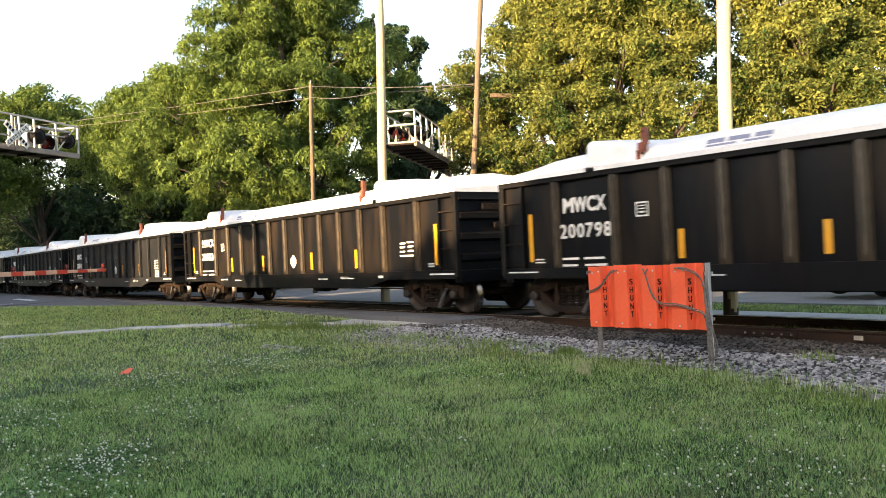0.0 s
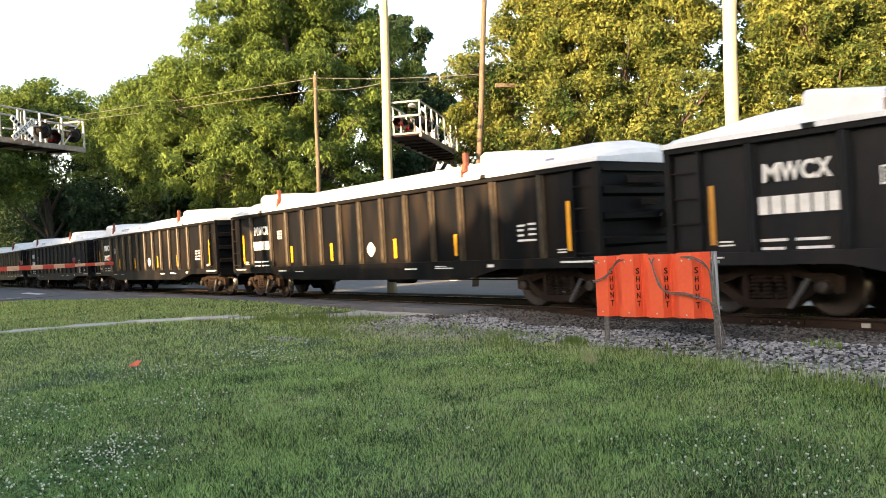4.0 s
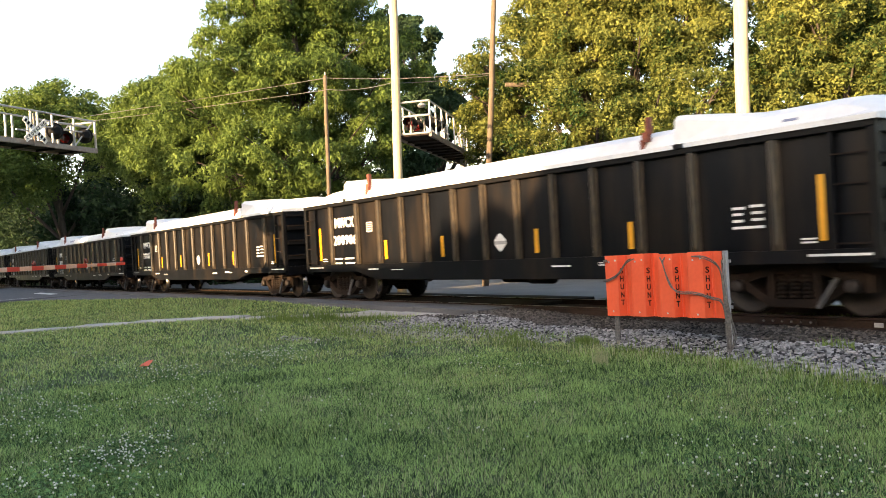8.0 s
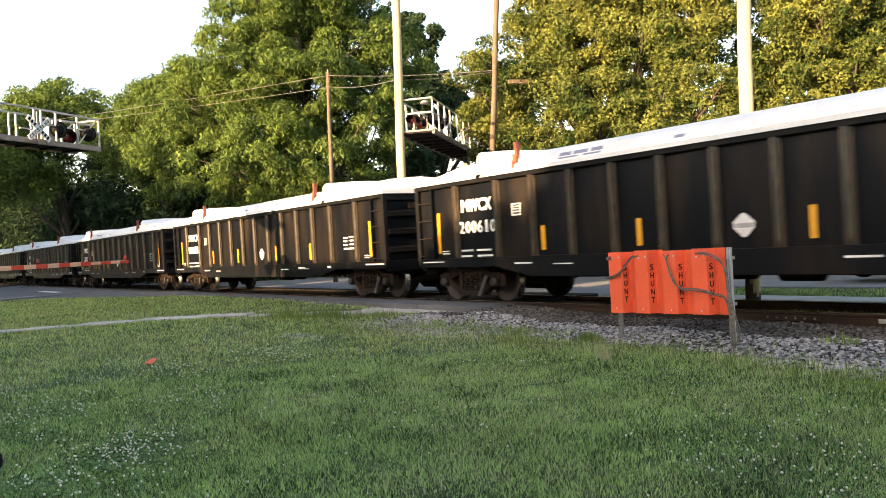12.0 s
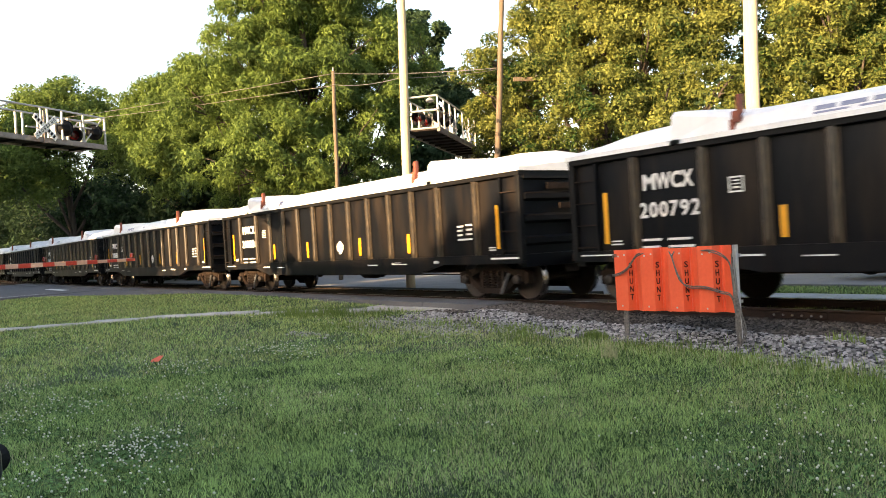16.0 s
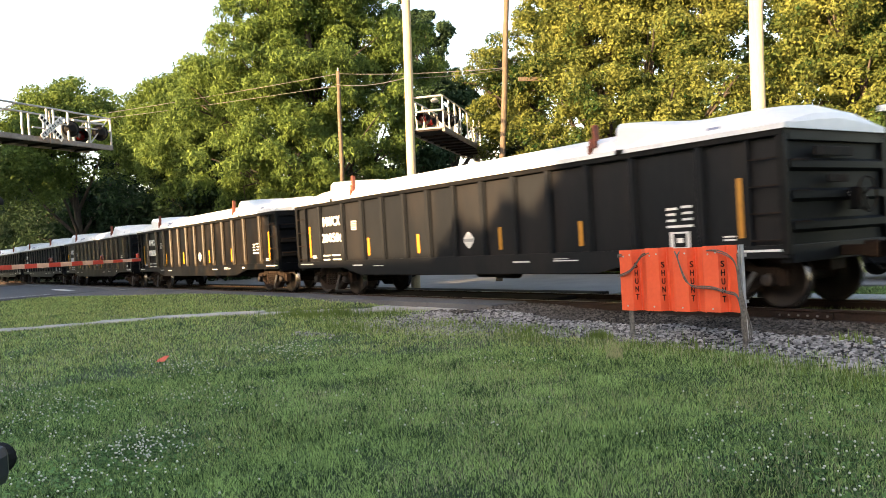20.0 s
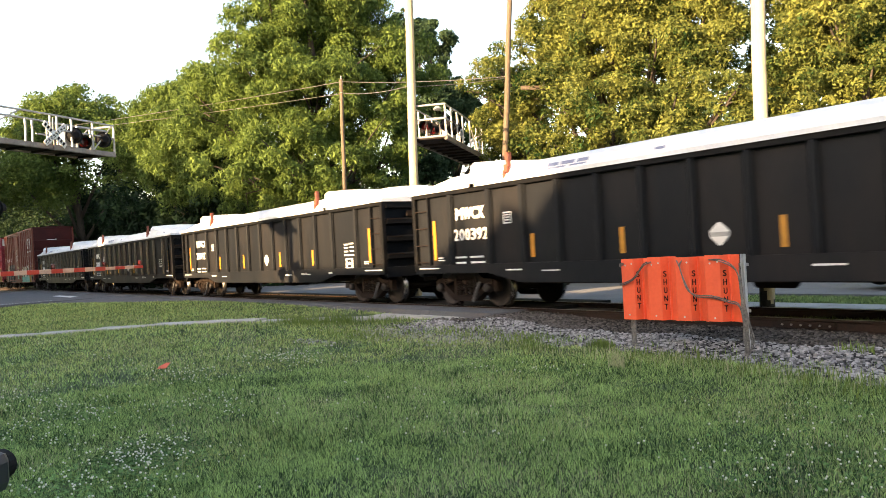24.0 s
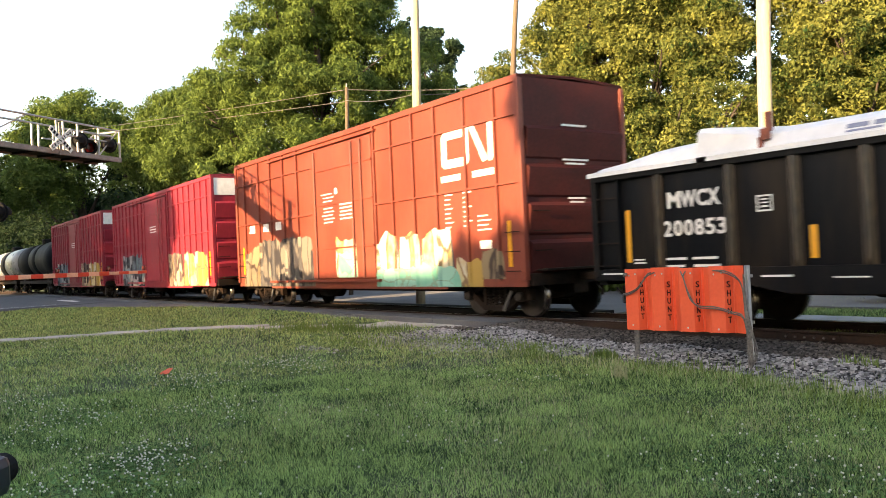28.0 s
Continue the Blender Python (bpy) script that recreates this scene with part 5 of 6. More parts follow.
# near-side cantilever over the road
can2, ln2 = cantilever("grey aluminium signal cantilever with a crossbuck over the road", (-22.3, -1.45), (-27.72, 6.38), 5.0, 0.95, 0.92, (1.6, 4.3, 6.95, 7.2, 7.75, 8.6, 9.5), ((4.3, 5.9), (8.6, 9.45)))
for u, v in ((7.9, -0.42), (8.35, 0.42), (9.1, -0.42), (9.15, 0.42)):
    lamp_head(can2, pose(u, v, 5.42, 0, 0, 150 if v < 0 else -30))
part("signal_bracket", tube(bmesh.new(), [(8.0, -0.42, 5.0), (8.0, -0.42, 5.7), (9.2, -0.42, 5.7)], 0.04, 8), M_ALU, can2)
part("lamp_housing", bar(7.75, 8.2, -0.2, 0.15, 5.1, 5.55, 0.05), M_ALU, can2, "pale grey lamp housing")
# crossbuck hung on the near rail, its white boards crossing; one carries a word, the other's is hidden
cbk = part("crossbuck", bar(-0.03, 0.03, 0.0, 0.03, -0.45, 0.5), M_WEATH, can2, at=pose(7.0, -0.56, 5.33))
for a in (38, -38):
    bd = part("board", bar(-0.5, 0.5, -0.022, 0.0, -0.085, 0.085, 0.004), M_LINEW, cbk, "white crossbuck board", at=pose(0, -0.03 if a > 0 else -0.004, 0, 0, -a, 0))
    for k, ch in enumerate("CROSSING"):
        if a > 0:
            part("letter", lettering(ch, 0.1, 0.03 if ch == "I" else 0.075, M_BLACK, 0.02), None, bd, at=(-0.45 + k * 0.115, -0.024, -0.05))
        elif k not in (3, 4):
            part("letter_bar", bar(-0.45 + k * 0.115, -0.38 + k * 0.115, -0.026, -0.02, -0.05, 0.05), M_BLACK, bd)

# crossing gate on the near side
gate = thing("crossing_gate", "lowered red and pale salmon striped crossing gate with flashing lights", "crossing gate", at=pose(-23.05, 2.55, 0, 0, 0, 124.8))
part("mast", tube(bmesh.new(), [(-0.5, 0, -0.4), (-0.5, 0, 5.0)], 0.06, 12), M_ALU, gate, smooth=True)
part("mechanism_box", bar(-0.75, -0.3, -0.25, 0.2, 0.75, 1.35, 0.03), M_ALU, gate, "grey steel gate mechanism box")
part("counterweight", bar(-1.2, -0.7, -0.3, -0.22, 0.9, 1.3, 0.02), M_BLACK, gate)
boom = part("boom", tube(bmesh.new(), [(-0.4, 0, 1.34), (5.35, 0, 1.38)], 0.028, 8), M_ALU, gate, "slender gate boom")
for k in range(14):
    u = -0.2 + k * 0.4
    h = 0.06 if k < 10 else 0.045
    part("stripe", bar(u, u + 0.4, -0.035, 0.035, 1.355 - h, 1.355 + h, 0.008), M_GATER if k % 2 else M_GATEW, boom, "red reflective stripe" if k % 2 else "pale salmon reflective stripe")
for u in (1.9, 3.8, 5.3):
    part("gate_lamp", lathe(bmesh.new(), [(0, 0.05), (0.03, 0.06), (0.12, 0.055), (0.14, 0.02)], "z", 12), M_REDLENS, boom, "small red gate lamp", at=(u, 0, 1.42))
part("lamp_arm", tube(bmesh.new(), [(-0.5, -0.75, 2.95), (-0.5, 0.75, 2.95)], 0.035, 8), M_ALU, gate)
for v in (-0.6, 0.6):
    lamp_head(gate, pose(-0.5, v, 2.95, 0, 0, -70), glow=v < 0)
    lamp_head(gate, pose(-0.42, v, 2.95, 0, 0, 110), glow=v < 0)

# orange SHUNT boards on galvanised posts beside the ballast
sign = thing("shunt_board", "four ribbed orange plastic marker boards wired on steel posts", "railway sign", at=(-8.42, 9.17, 0))
BW = 0.495
prof = [(0.0, 0.0), (0.235, 0.0), (0.285, 0.115), (0.308, 0.095), (0.325, 0.115), (0.345, 0.105)]
face_turn = math.degrees(math.atan2(0.115, 0.05))
for k in range(4):
    bm = bmesh.new()
    x0 = k * BW
    z0, z1 = 0.15 + 0.008 * k, 1.045 + (0.014 if k % 2 else 0.0)
    end = [(BW, 0.012)] if k < 3 else [(BW, 0.05)]
    pts = prof + end
    ring = [(x, y) for x, y in pts] + [(x, y + 0.012) for x, y in reversed(pts)]
    lo = [bm.verts.new((x, y, z0)) for x, y in ring]
    hi = [bm.verts.new((x, y, z1)) for x, y in ring]
    n = len(ring)
    for i in range(n):
        bm.faces.new((lo[i], lo[(i + 1) % n], hi[(i + 1) % n], hi[i]))
    for i in range(len(pts) - 1):
        bm.faces.new((lo[i + 1], lo[i], lo[n - 1 - i], lo[n - 2 - i]))
        bm.faces.new((hi[i], hi[i + 1], hi[n - 2 - i], hi[n - 1 - i]))
    board = part("board", bm, M_ORANGE, sign, "ribbed bright orange plastic board", at=(x0, 0, 0))
    for i, ch in enumerate("SHUNT"):
        w = 0.052
        part("letter", lettering(ch, 0.083, w, M_BLACK, 0.012), None, board, at=pose(0.26 - w / 2 * 0.4 + 0.003, 0.0575 - w / 2 * 0.917 - 0.0015, 0.775 - i * 0.117, 0, 0, face_turn))
    for x, z in ((0.08, 0.95), (0.2, 0.97), (0.12, 0.22)):
        part("screw", lathe(bmesh.new(), [(-0.008, 0.006), (-0.006, 0.013), (0.0, 0.014)], "y", 8), M_GALV, board, at=(x, 0, z))
for x, z1, hw in ((0.14, 0.95, 0.014), (2.03, 1.06, 0.026)):
    bm = bmesh.new()
    box(bm, x - hw, x + hw, 0.10, 0.108, -0.5, z1)
    box(bm, x - hw, x - hw + 0.006, 0.06, 0.1, -0.5, z1)
    box(bm, x + hw - 0.006, x + hw, 0.06, 0.1, -0.5, z1)
    part("post", bm, M_GALV if x > 1 else M_GRATE, sign, "punched galvanised steel post" if x > 1 else "dull grey steel post", at=(0, -0.02, 0))
for z in (0.3, 0.9):
    part("back_rail", bar(0.1, 2.05, 0.13, 0.15, z, z + 0.04), M_GALV, sign)


def cable(points, r=0.009, label="grey signal cable"):
    pts = [Vector(p) for p in points]
    out = []
    for i in range(len(pts) - 1):
        p0, p1, p2, p3 = pts[max(i - 1, 0)], pts[i], pts[i + 1], pts[min(i + 2, len(pts) - 1)]
        for k in range(5):
            t = k / 5
            out.append(0.5 * ((2 * p1) + (p2 - p0) * t + (2 * p0 - 5 * p1 + 4 * p2 - p3) * t * t + (3 * p1 - p0 - 3 * p2 + p3) * t ** 3))
    part("cable", tube(bmesh.new(), out + [pts[-1]], r, 6), M_CABLE, sign, label)


for k in range(2):
    o = 0.022 * k
    cable([(0.06, -0.015, 0.96 + o), (0.0, -0.03, 0.95 + o), (-0.03, 0.03, 0.92 + o)])
    cable([(0.5 + o * 3, 0.0, 0.99), (0.44, -0.035, 0.95 - o), (0.28, -0.04, 0.78 - o), (0.1, -0.035, 0.7 - o), (-0.04, -0.01, 0.68 - o), (-0.05, 0.06, 0.66)])
    cable([(1.02 + o * 4, 0.0, 1.0), (1.1, -0.04, 0.9), (1.2 + o, -0.045, 0.62), (1.35, -0.045, 0.53 - o), (1.6, -0.04, 0.52 - o), (1.85, -0.03, 0.46 - o), (2.0, -0.02, 0.4 - o), (2.05, -0.02, 0.1), (2.06 + o, -0.04, -0.22)])
    cable([(1.56 + o * 2, -0.01, 1.0), (1.75, -0.045, 1.0 - o), (1.92, -0.04, 0.93 - o), (2.0, -0.02, 0.8), (2.02, -0.01, 0.55), (2.04, -0.02, 0.2), (2.09 + o, -0.05, -0.1), (2.06, -0.06, -0.28)])
for k in range(7):
    a = random.uniform(-0.02, 0.03)
    cable([(2.02 + 0.004 * k, -0.01, 0.95 - 0.05 * k), (2.03 + 0.006 * k, -0.02, 0.5), (2.05 + 0.014 * k, -0.03, 0.2), (2.07 + 0.017 * k + a, -0.04, -0.02), (2.08 + 0.012 * k, -0.05, -0.18), (2.04 + 0.006 * k, -0.06, -0.29)], 0.0075)
for k in range(4):
    cable([(0.1 + 0.02 * k, 0.05, 0.3), (0.12 + 0.02 * k, 0.03, 0.1), (0.13 + 0.025 * k, 0.01, -0.05), (0.16 + 0.02 * k, -0.02, -0.2), (0.2 + 0.02 * k, -0.05, -0.29)], 0.009)

# a dark camcorder on a tripod beside the viewer
rec = thing("camcorder", "dark blue-black camcorder on a tripod standing in the grass", "camera", at=pose(-2.043, 0.155, -0.024, 0, 0, 55))
part("housing", box(bmesh.new(), -0.05, 0.05, -0.1, 0.1, 0.85, 0.945, 0.026), M_CAMC, rec, "dark blue-black plastic housing")
part("lens_barrel", lathe(bmesh.new(), [(0.1, 0.03), (0.11, 0.036), (0.16, 0.036), (0.165, 0.028)], "y", 18, (-0.01, 0, 0.895)), M_BLACK, rec)
part("top_handle", bar(-0.03, 0.002, -0.06, 0.045, 0.945, 0.985, 0.008), M_BLACK, rec)
part("tripod_head", lathe(bmesh.new(), [(0.76, 0.03), (0.8, 0.035), (0.82, 0.03), (0.85, 0.04)], "z", 14), M_BLACK, rec)
for a in (20, 140, 260):
    part("tripod_leg", tube(bmesh.new(), [(0.02 * math.cos(radians(a)), 0.02 * math.sin(radians(a)), 0.8), (0.42 * math.cos(radians(a)), 0.42 * math.sin(radians(a)), -0.29)], 0.014, 8, 0.01), M_BLACK, rec)

# orange scrap of plastic in the grass
bm = bmesh.new()
vs = [bm.verts.new(p) for p in ((-0.12, 0, 0), (0.1, -0.03, 0.02), (0.14, 0.05, 0.09), (0.02, 0.08, 0.08), (-0.1, 0.05, 0.03))]
bm.faces.new(vs)
bmesh.ops.solidify(bm, geom=bm.faces[:], thickness=0.006)
scrap = part("plastic_scrap", bm, M_ORANGE, at=pose(-12.95, 3.68, -0.275, 8, 0, 30))
tagged(scrap, "torn scrap of orange plastic lying in the grass", "litter")


def parked_car(x, y, turn):
    car = thing("parked_car", "white parked car on the lot behind the track", "car", at=pose(x, y, -0.07, 0, 0, turn))
    side = [(-2.2, 0.35), (-2.25, 0.75), (-1.9, 0.95), (-1.2, 1.0), (-0.5, 1.45), (0.9, 1.48), (1.7, 1.05), (2.2, 0.95), (2.3, 0.6), (2.2, 0.32)]
    bm = extrude_xz(bmesh.new(), side, -0.85, 0.85)
    bmesh.ops.bevel(bm, geom=bm.edges[:], offset=0.06, segments=2, affect="EDGES")
    part("body", bm, M_CARW, car, "white car body")
    for sgn in (-1, 1):
        part("side_window", extrude_xz(bmesh.new(), [(-0.95, 1.06), (-0.45, 1.38), (0.85, 1.4), (1.4, 1.08)], sgn * 0.86 - 0.004, sgn * 0.86 + 0.004), M_BLACK, car)
        part("headlight", bar(-2.27, -2.15, sgn * 0.62 - 0.18, sgn * 0.62 + 0.18, 0.62, 0.78, 0.02), M_WHITE, car)
        for wx in (-1.4, 1.4):
            w = part("wheel", lathe(bmesh.new(), [(-0.1, 0.2), (-0.1, 0.31), (-0.06, 0.33), (0.06, 0.33), (0.1, 0.31), (0.1, 0.2)], "y", 22), M_BLACK, car, at=(wx, sgn * 0.8, 0.33))
            part("rim", lathe(bmesh.new(), [(-0.02, 0.05), (-0.015, 0.19), (0.015, 0.2)], "y", 18), M_GALV, w, at=(0, sgn * 0.1, 0))
    part("bumper", bar(-2.32, -2.2, -0.8, 0.8, 0.35, 0.55, 0.03), M_BLACK, car)


parked_car(-8.6, 20.6, 62)

# ---- trees ----


def leaf_mesh(name, centres, normals, size, material, rng, slim=False):
    """Small pointed leaves of uneven shape."""
    n = len(centres)
    t = rng.normal(size=(n, 3)) - np.array([0, 0, 0.9 if slim else 0])
    t -= (t * normals).sum(1, keepdims=True) * normals
    t /= np.linalg.norm(t, axis=1, keepdims=True) + 1e-9
    b = np.cross(normals, t)
    s = size * rng.uniform(0.5, 1.5, (n, 1))
    k = rng.uniform(-0.25, 0.25, (n, 1))
    drop = np.array([0, 0, -0.15]) * s
    b = b * (0.55 if slim else 1)
    s = s * (1.35 if slim else 1)
    v = np.stack([centres - t * s * 0.45 - b * s * (0.3 + k), centres - t * s * k + b * s * 0.42, centres + t * s * 0.62 + drop], 1).reshape(-1, 3)
    return raw_mesh(name, v, np.arange(n * 3, dtype=np.int32).reshape(-1, 3), material)


def tree(label, base, lobes, leaves, size, material, seed, group="trees behind the railway", limbs=True, clump=0.21, fill=0.38, slim=False, per=200, rise=0.85):
    """A tree of tapered trunk, limbs to its lobes (x, y, z, radius) and a crown of leaf clumps."""
    rng = np.random.default_rng(seed)
    th = thing("tree", label, "tree", group, at=base)
    bx, by, bz = base
    lob = np.array(lobes, float)
    lob[:, :3] -= np.array(base)
    bm = bmesh.new()
    top = lob[:, 2].max()
    mid = lob[:, :2].mean(0)
    r0 = 0.16 + top * 0.018
    spine = [Vector((mid[0] * k * 0.8 + rng.normal() * 0.1 * k, mid[1] * k * 0.8 + rng.normal() * 0.1 * k, -0.4 + (top * rise + 0.4) * k)) for k in np.linspace(0, 1, 7)]
    tube(bm, spine, r0, 10, r0 * 0.25)
    for l in lob:
        k = min(5, max(1, int(6 * (l[2] * 0.55) / (top * rise))))
        a = spine[k]
        e = Vector(l[:3])
        m = a.lerp(e, 0.5) + Vector((rng.normal() * 0.3, rng.normal() * 0.3, -0.25))
        tube(bm, [a, m, e], r0 * (0.42 if limbs else 0.15), 6, 0.04)
        for _ in range(4 if limbs else 0):
            q = e + Vector(rng.normal(size=3) * l[3] * 0.5)
            tube(bm, [m.lerp(e, 0.6), e.lerp(q, 0.6), q], 0.06, 4, 0.015, caps=False)
    part("trunk", bm, M_BARK, th, "grey-brown trunk with limbs", smooth=True)
    # clumps spread over every lobe, leaves over every clump
    w = lob[:, 3] ** 2
    counts = np.maximum(7, (w / w.sum() * leaves / per)).astype(int)
    cc, cr = [], []
    for l, c in zip(lob, counts):
        d = rng.normal(size=(c, 3))
        d /= np.linalg.norm(d, axis=1, keepdims=True)
        rad = l[3] * (fill + (1.02 - fill) * rng.uniform(0, 1, (c, 1)) ** 0.6)
        cc.append(l[:3] + d * rad)
        cr.append(l[3] * clump * rng.uniform(0.4, 1.3, c))
    cc, cr = np.concatenate(cc), np.concatenate(cr)
    pick = rng.choice(len(cc), leaves, p=cr ** 2 / (cr ** 2).sum())
    d = rng.normal(size=(leaves, 3))
    d /= np.linalg.norm(d, axis=1, keepdims=True)
    d[:, 2] = np.where((d[:, 2] < -0.3) & (rng.uniform(size=leaves) < 0.6), -d[:, 2], d[:, 2])
    pos = cc[pick] + d * (cr[pick] * (1 - 0.6 * rng.uniform(0, 1, leaves) ** 2.0) * rng.uniform(0.88, 1.15, leaves))[:, None] * np.array([1.05, 1.05, 0.85])
    nor = d * 0.7 + rng.normal(size=(leaves, 3)) * 0.55 + np.array([0, 0, 0.3])
    nor /= np.linalg.norm(nor, axis=1, keepdims=True)
    part("crown", leaf_mesh("crown", pos, nor, size, material, rng, slim), None, th, "dense leafy crown")
    return th


tree("broad green deciduous tree at the far end of the row", (-73, 15, -0.3), [(-77.5, 13.0, 13.1, 3.0), (-76.8, 13.7, 13.9, 2.7), (-74.4, 15.7, 14.0, 3.0), (-71.9, 17.5, 12.7, 2.8), (-73.5, 13.0, 10.0, 3.4), (-69.5, 17.8, 10.5, 2.8), (-80.5, 11.0, 10.0, 3.2)], 95000, 0.22, M_LEAF, 1, clump=0.34, per=300)
tree("green deciduous tree with a rounded crown", (-57, 18.5, -0.3), [(-59.4, 17.6, 12.0, 2.3), (-56.9, 18.9, 12.1, 2.4), (-61.5, 17.0, 10.0, 2.4), (-57.4, 17.4, 9.3, 2.8), (-54.0, 19.0, 10.5, 2.8), (-53.5, 18.4, 7.6, 2.8)], 105000, 0.19, M_LEAF, 2, slim=True, clump=0.32, per=300)
tree("very tall leafy deciduous tree with drooping lower boughs", (-43, 22.5, -0.3), [(-45.9, 18.4, 13.3, 2.0), (-45.0, 19.3, 12.3, 2.2), (-45.2, 20.3, 15.6, 2.7), (-47.0, 17.2, 10.3, 2.5), (-44.1, 18.9, 11.2, 3.1), (-44.5, 22.9, 15.3, 3.4), (-42.0, 21.0, 10.3, 3.2), (-43.2, 25.2, 13.9, 3.1), (-41.4, 24.3, 9.4, 2.8), (-42.7, 17.0, 6.2, 2.5), (-40.7, 19.1, 6.3, 2.6), (-40.4, 22.0, 6.0, 2.5), (-40.8, 25.3, 7.4, 2.3), (-43.5, 28.5, 12.5, 2.5), (-45.7, 24.9, 19.5, 3.9)], 290000, 0.165, M_LEAF, 3, slim=True, clump=0.25, fill=0.42, per=300)
tree("dark green tree standing back behind the others", (-52, 37, -0.3), [(-54.3, 37.8, 17.7, 2.4), (-54.3, 38.3, 15.4, 1.4), (-52.4, 36.8, 12.4, 2.9), (-56.5, 37.8, 19.2, 2.3), (-49.5, 37.4, 11.0, 2.1), (-49.7, 33.6, 8.0, 2.9), (-48.7, 38.4, 13.0, 1.4), (-47.6, 39.4, 11.6, 1.5), (-48.6, 38.5, 10.6, 1.6), (-46.8, 40.0, 9.4, 1.7)], 75000, 0.24, M_LEAFT, 4, rise=0.45)
tree("tall sunlit tree with yellowish green leaves close behind the track", (-20, 22.3, -0.3), [(-23.7, 20.1, 7.9, 0.9), (-24.0, 19.8, 7.2, 1.3), (-23.8, 20.0, 6.0, 1.3), (-23.4, 20.3, 4.8, 1.3), (-24.6, 22.0, 9.0, 1.2), (-23.0, 22.3, 9.8, 1.6), (-24.9, 21.7, 7.2, 1.1), (-21.6, 20.8, 6.6, 1.6), (-20.3, 22.1, 8.5, 1.8), (-19.0, 20.6, 5.5, 1.6), (-21.4, 19.6, 4.7, 1.2), (-18.5, 22.4, 7.1, 1.8), (-17.0, 21.0, 4.7, 1.4), (-17.9, 24.1, 8.3, 1.8), (-22.1, 23.1, 11.7, 2.2), (-19.3, 24.3, 11.2, 2.3), (-25.5, 20.9, 5.7, 0.9), (-15.6, 22.0, 5.4, 1.2), (-20.5, 22.6, 9.9, 1.7), (-21.6, 21.6, 8.2, 1.5)], 350000, 0.1, M_LEAFY, 5, clump=0.29, fill=0.45, per=420)
tree("golden-lit leafy tree behind the stout pole", (-14.2, 26.5, -0.3), [(-15.6, 25.6, 7.3, 1.5), (-14.2, 26.4, 7.7, 1.7), (-14.1, 24.2, 5.1, 1.2), (-13.1, 25.9, 5.6, 1.4), (-13.1, 28.1, 7.2, 1.5), (-12.0, 26.4, 4.5, 1.2), (-16.0, 25.4, 5.7, 1.2), (-15.9, 27.8, 10.3, 2.0), (-14.1, 29.8, 10.0, 2.0)], 180000, 0.105, M_LEAFY, 6, clump=0.29, fill=0.45, per=420)


def thicket(label, spans, material, leaves, size, seed):
    """Undergrowth and far trees: lobes along spans of (x0, y0, x1, y1, low, top, radius)."""
    rt = random.Random(seed)
    lobes = []
    for x0, y0, x1, y1, low, top, r in spans:
        n = max(2, int(math.dist((x0, y0), (x1, y1)) / (r * 1.1)))
        for i in range(n + 1):
            z, h = low, top * rt.uniform(0.8, 1.1)
            while z < h:
                lobes.append((x0 + (x1 - x0) * i / n + rt.uniform(-0.5, 0.5) * r, y0 + (y1 - y0) * i / n + rt.uniform(-0.6, 0.6) * r, z, r * rt.uniform(0.8, 1.2)))
                z += r * 1.2
    m = lobes[len(lobes) // 2]
    return tree(label, (m[0], m[1], -0.3), lobes, leaves, size, material, seed, limbs=False, clump=0.45, fill=0.3)


# undergrowth whose leaf colour already holds the shade of the crowns
thicket("undergrowth below the far row of trees, leaves darkened for shade", [(-100, 18.2, -78, 18.4, 1.0, 9, 2.4), (-78, 17.4, -62, 18, 0.8, 8, 2.0), (-64, 17.5, -53, 18.8, 0.8, 7.5, 2.0), (-124, 19.5, -62, 25, 1.0, 9.5, 3.2), (-185, 18.6, -108, 18.6, 1.0, 13, 3.4)], M_LEAF_SHADE, 185000, 0.35, 31)
thicket("shrubs below the tall tree, leaves darkened for shade", [(-62, 20, -46, 22, 0.8, 8.0, 2.2), (-55, 18.5, -46, 19, 0.6, 5.0, 1.7), (-50, 27, -36, 30, 0.6, 5, 1.7), (-46, 20.5, -36, 24, 0.6, 3.0, 1.4)], M_LEAF_SHADE, 100000, 0.27, 32)
thicket("green shrubs at the foot of the sunlit tree", [(-34, 29, -24, 24, 0.5, 4.0, 1.3), (-25, 22.8, -10, 23.5, 0.4, 3.4, 1.1), (-26, 27.5, -8, 30.0, 0.5, 6.5, 1.6)], M_LEAF, 120000, 0.19, 33)
thicket("distant green wood behind the nearer trees", [(-80, 40, -55, 50, 2, 12, 3.2), (-36, 42, -6, 44, 2, 13, 3.0), (-52, 44, -38, 46, 2, 8, 3.0)], M_LEAFT, 60000, 0.4, 34)

# ---- lawn, stones, clover ----
rng = np.random.default_rng(11)
GX, GY = np.arange(-60, 30.1, 0.6), np.arange(-15, 40.1, 0.6)
GZ = np.array([[ground_z(x, y) for y in GY] for x in GX])


def lie(x, y):
    """Ground height under arrays of places."""
    u, v = np.clip((x + 60) / 0.6, 0, len(GX) - 1.001), np.clip((y + 15) / 0.6, 0, len(GY) - 1.001)
    i, j = u.astype(int), v.astype(int)
    a, b = u - i, v - j
    return GZ[i, j] * (1 - a) * (1 - b) + GZ[i + 1, j] * a * (1 - b) + GZ[i, j + 1] * (1 - a) * b + GZ[i + 1, j + 1] * a * b


def inside(x, y, outline):
    hit = np.zeros(len(x), bool)
    for (x0, y0), (x1, y1) in zip(outline, outline[1:] + outline[:1]):
        cross = (y0 > y) != (y1 > y)
        hit ^= cross & (x < (x1 - x0) * (y - y0) / (y1 - y0 + 1e-12) + x0)
    return hit


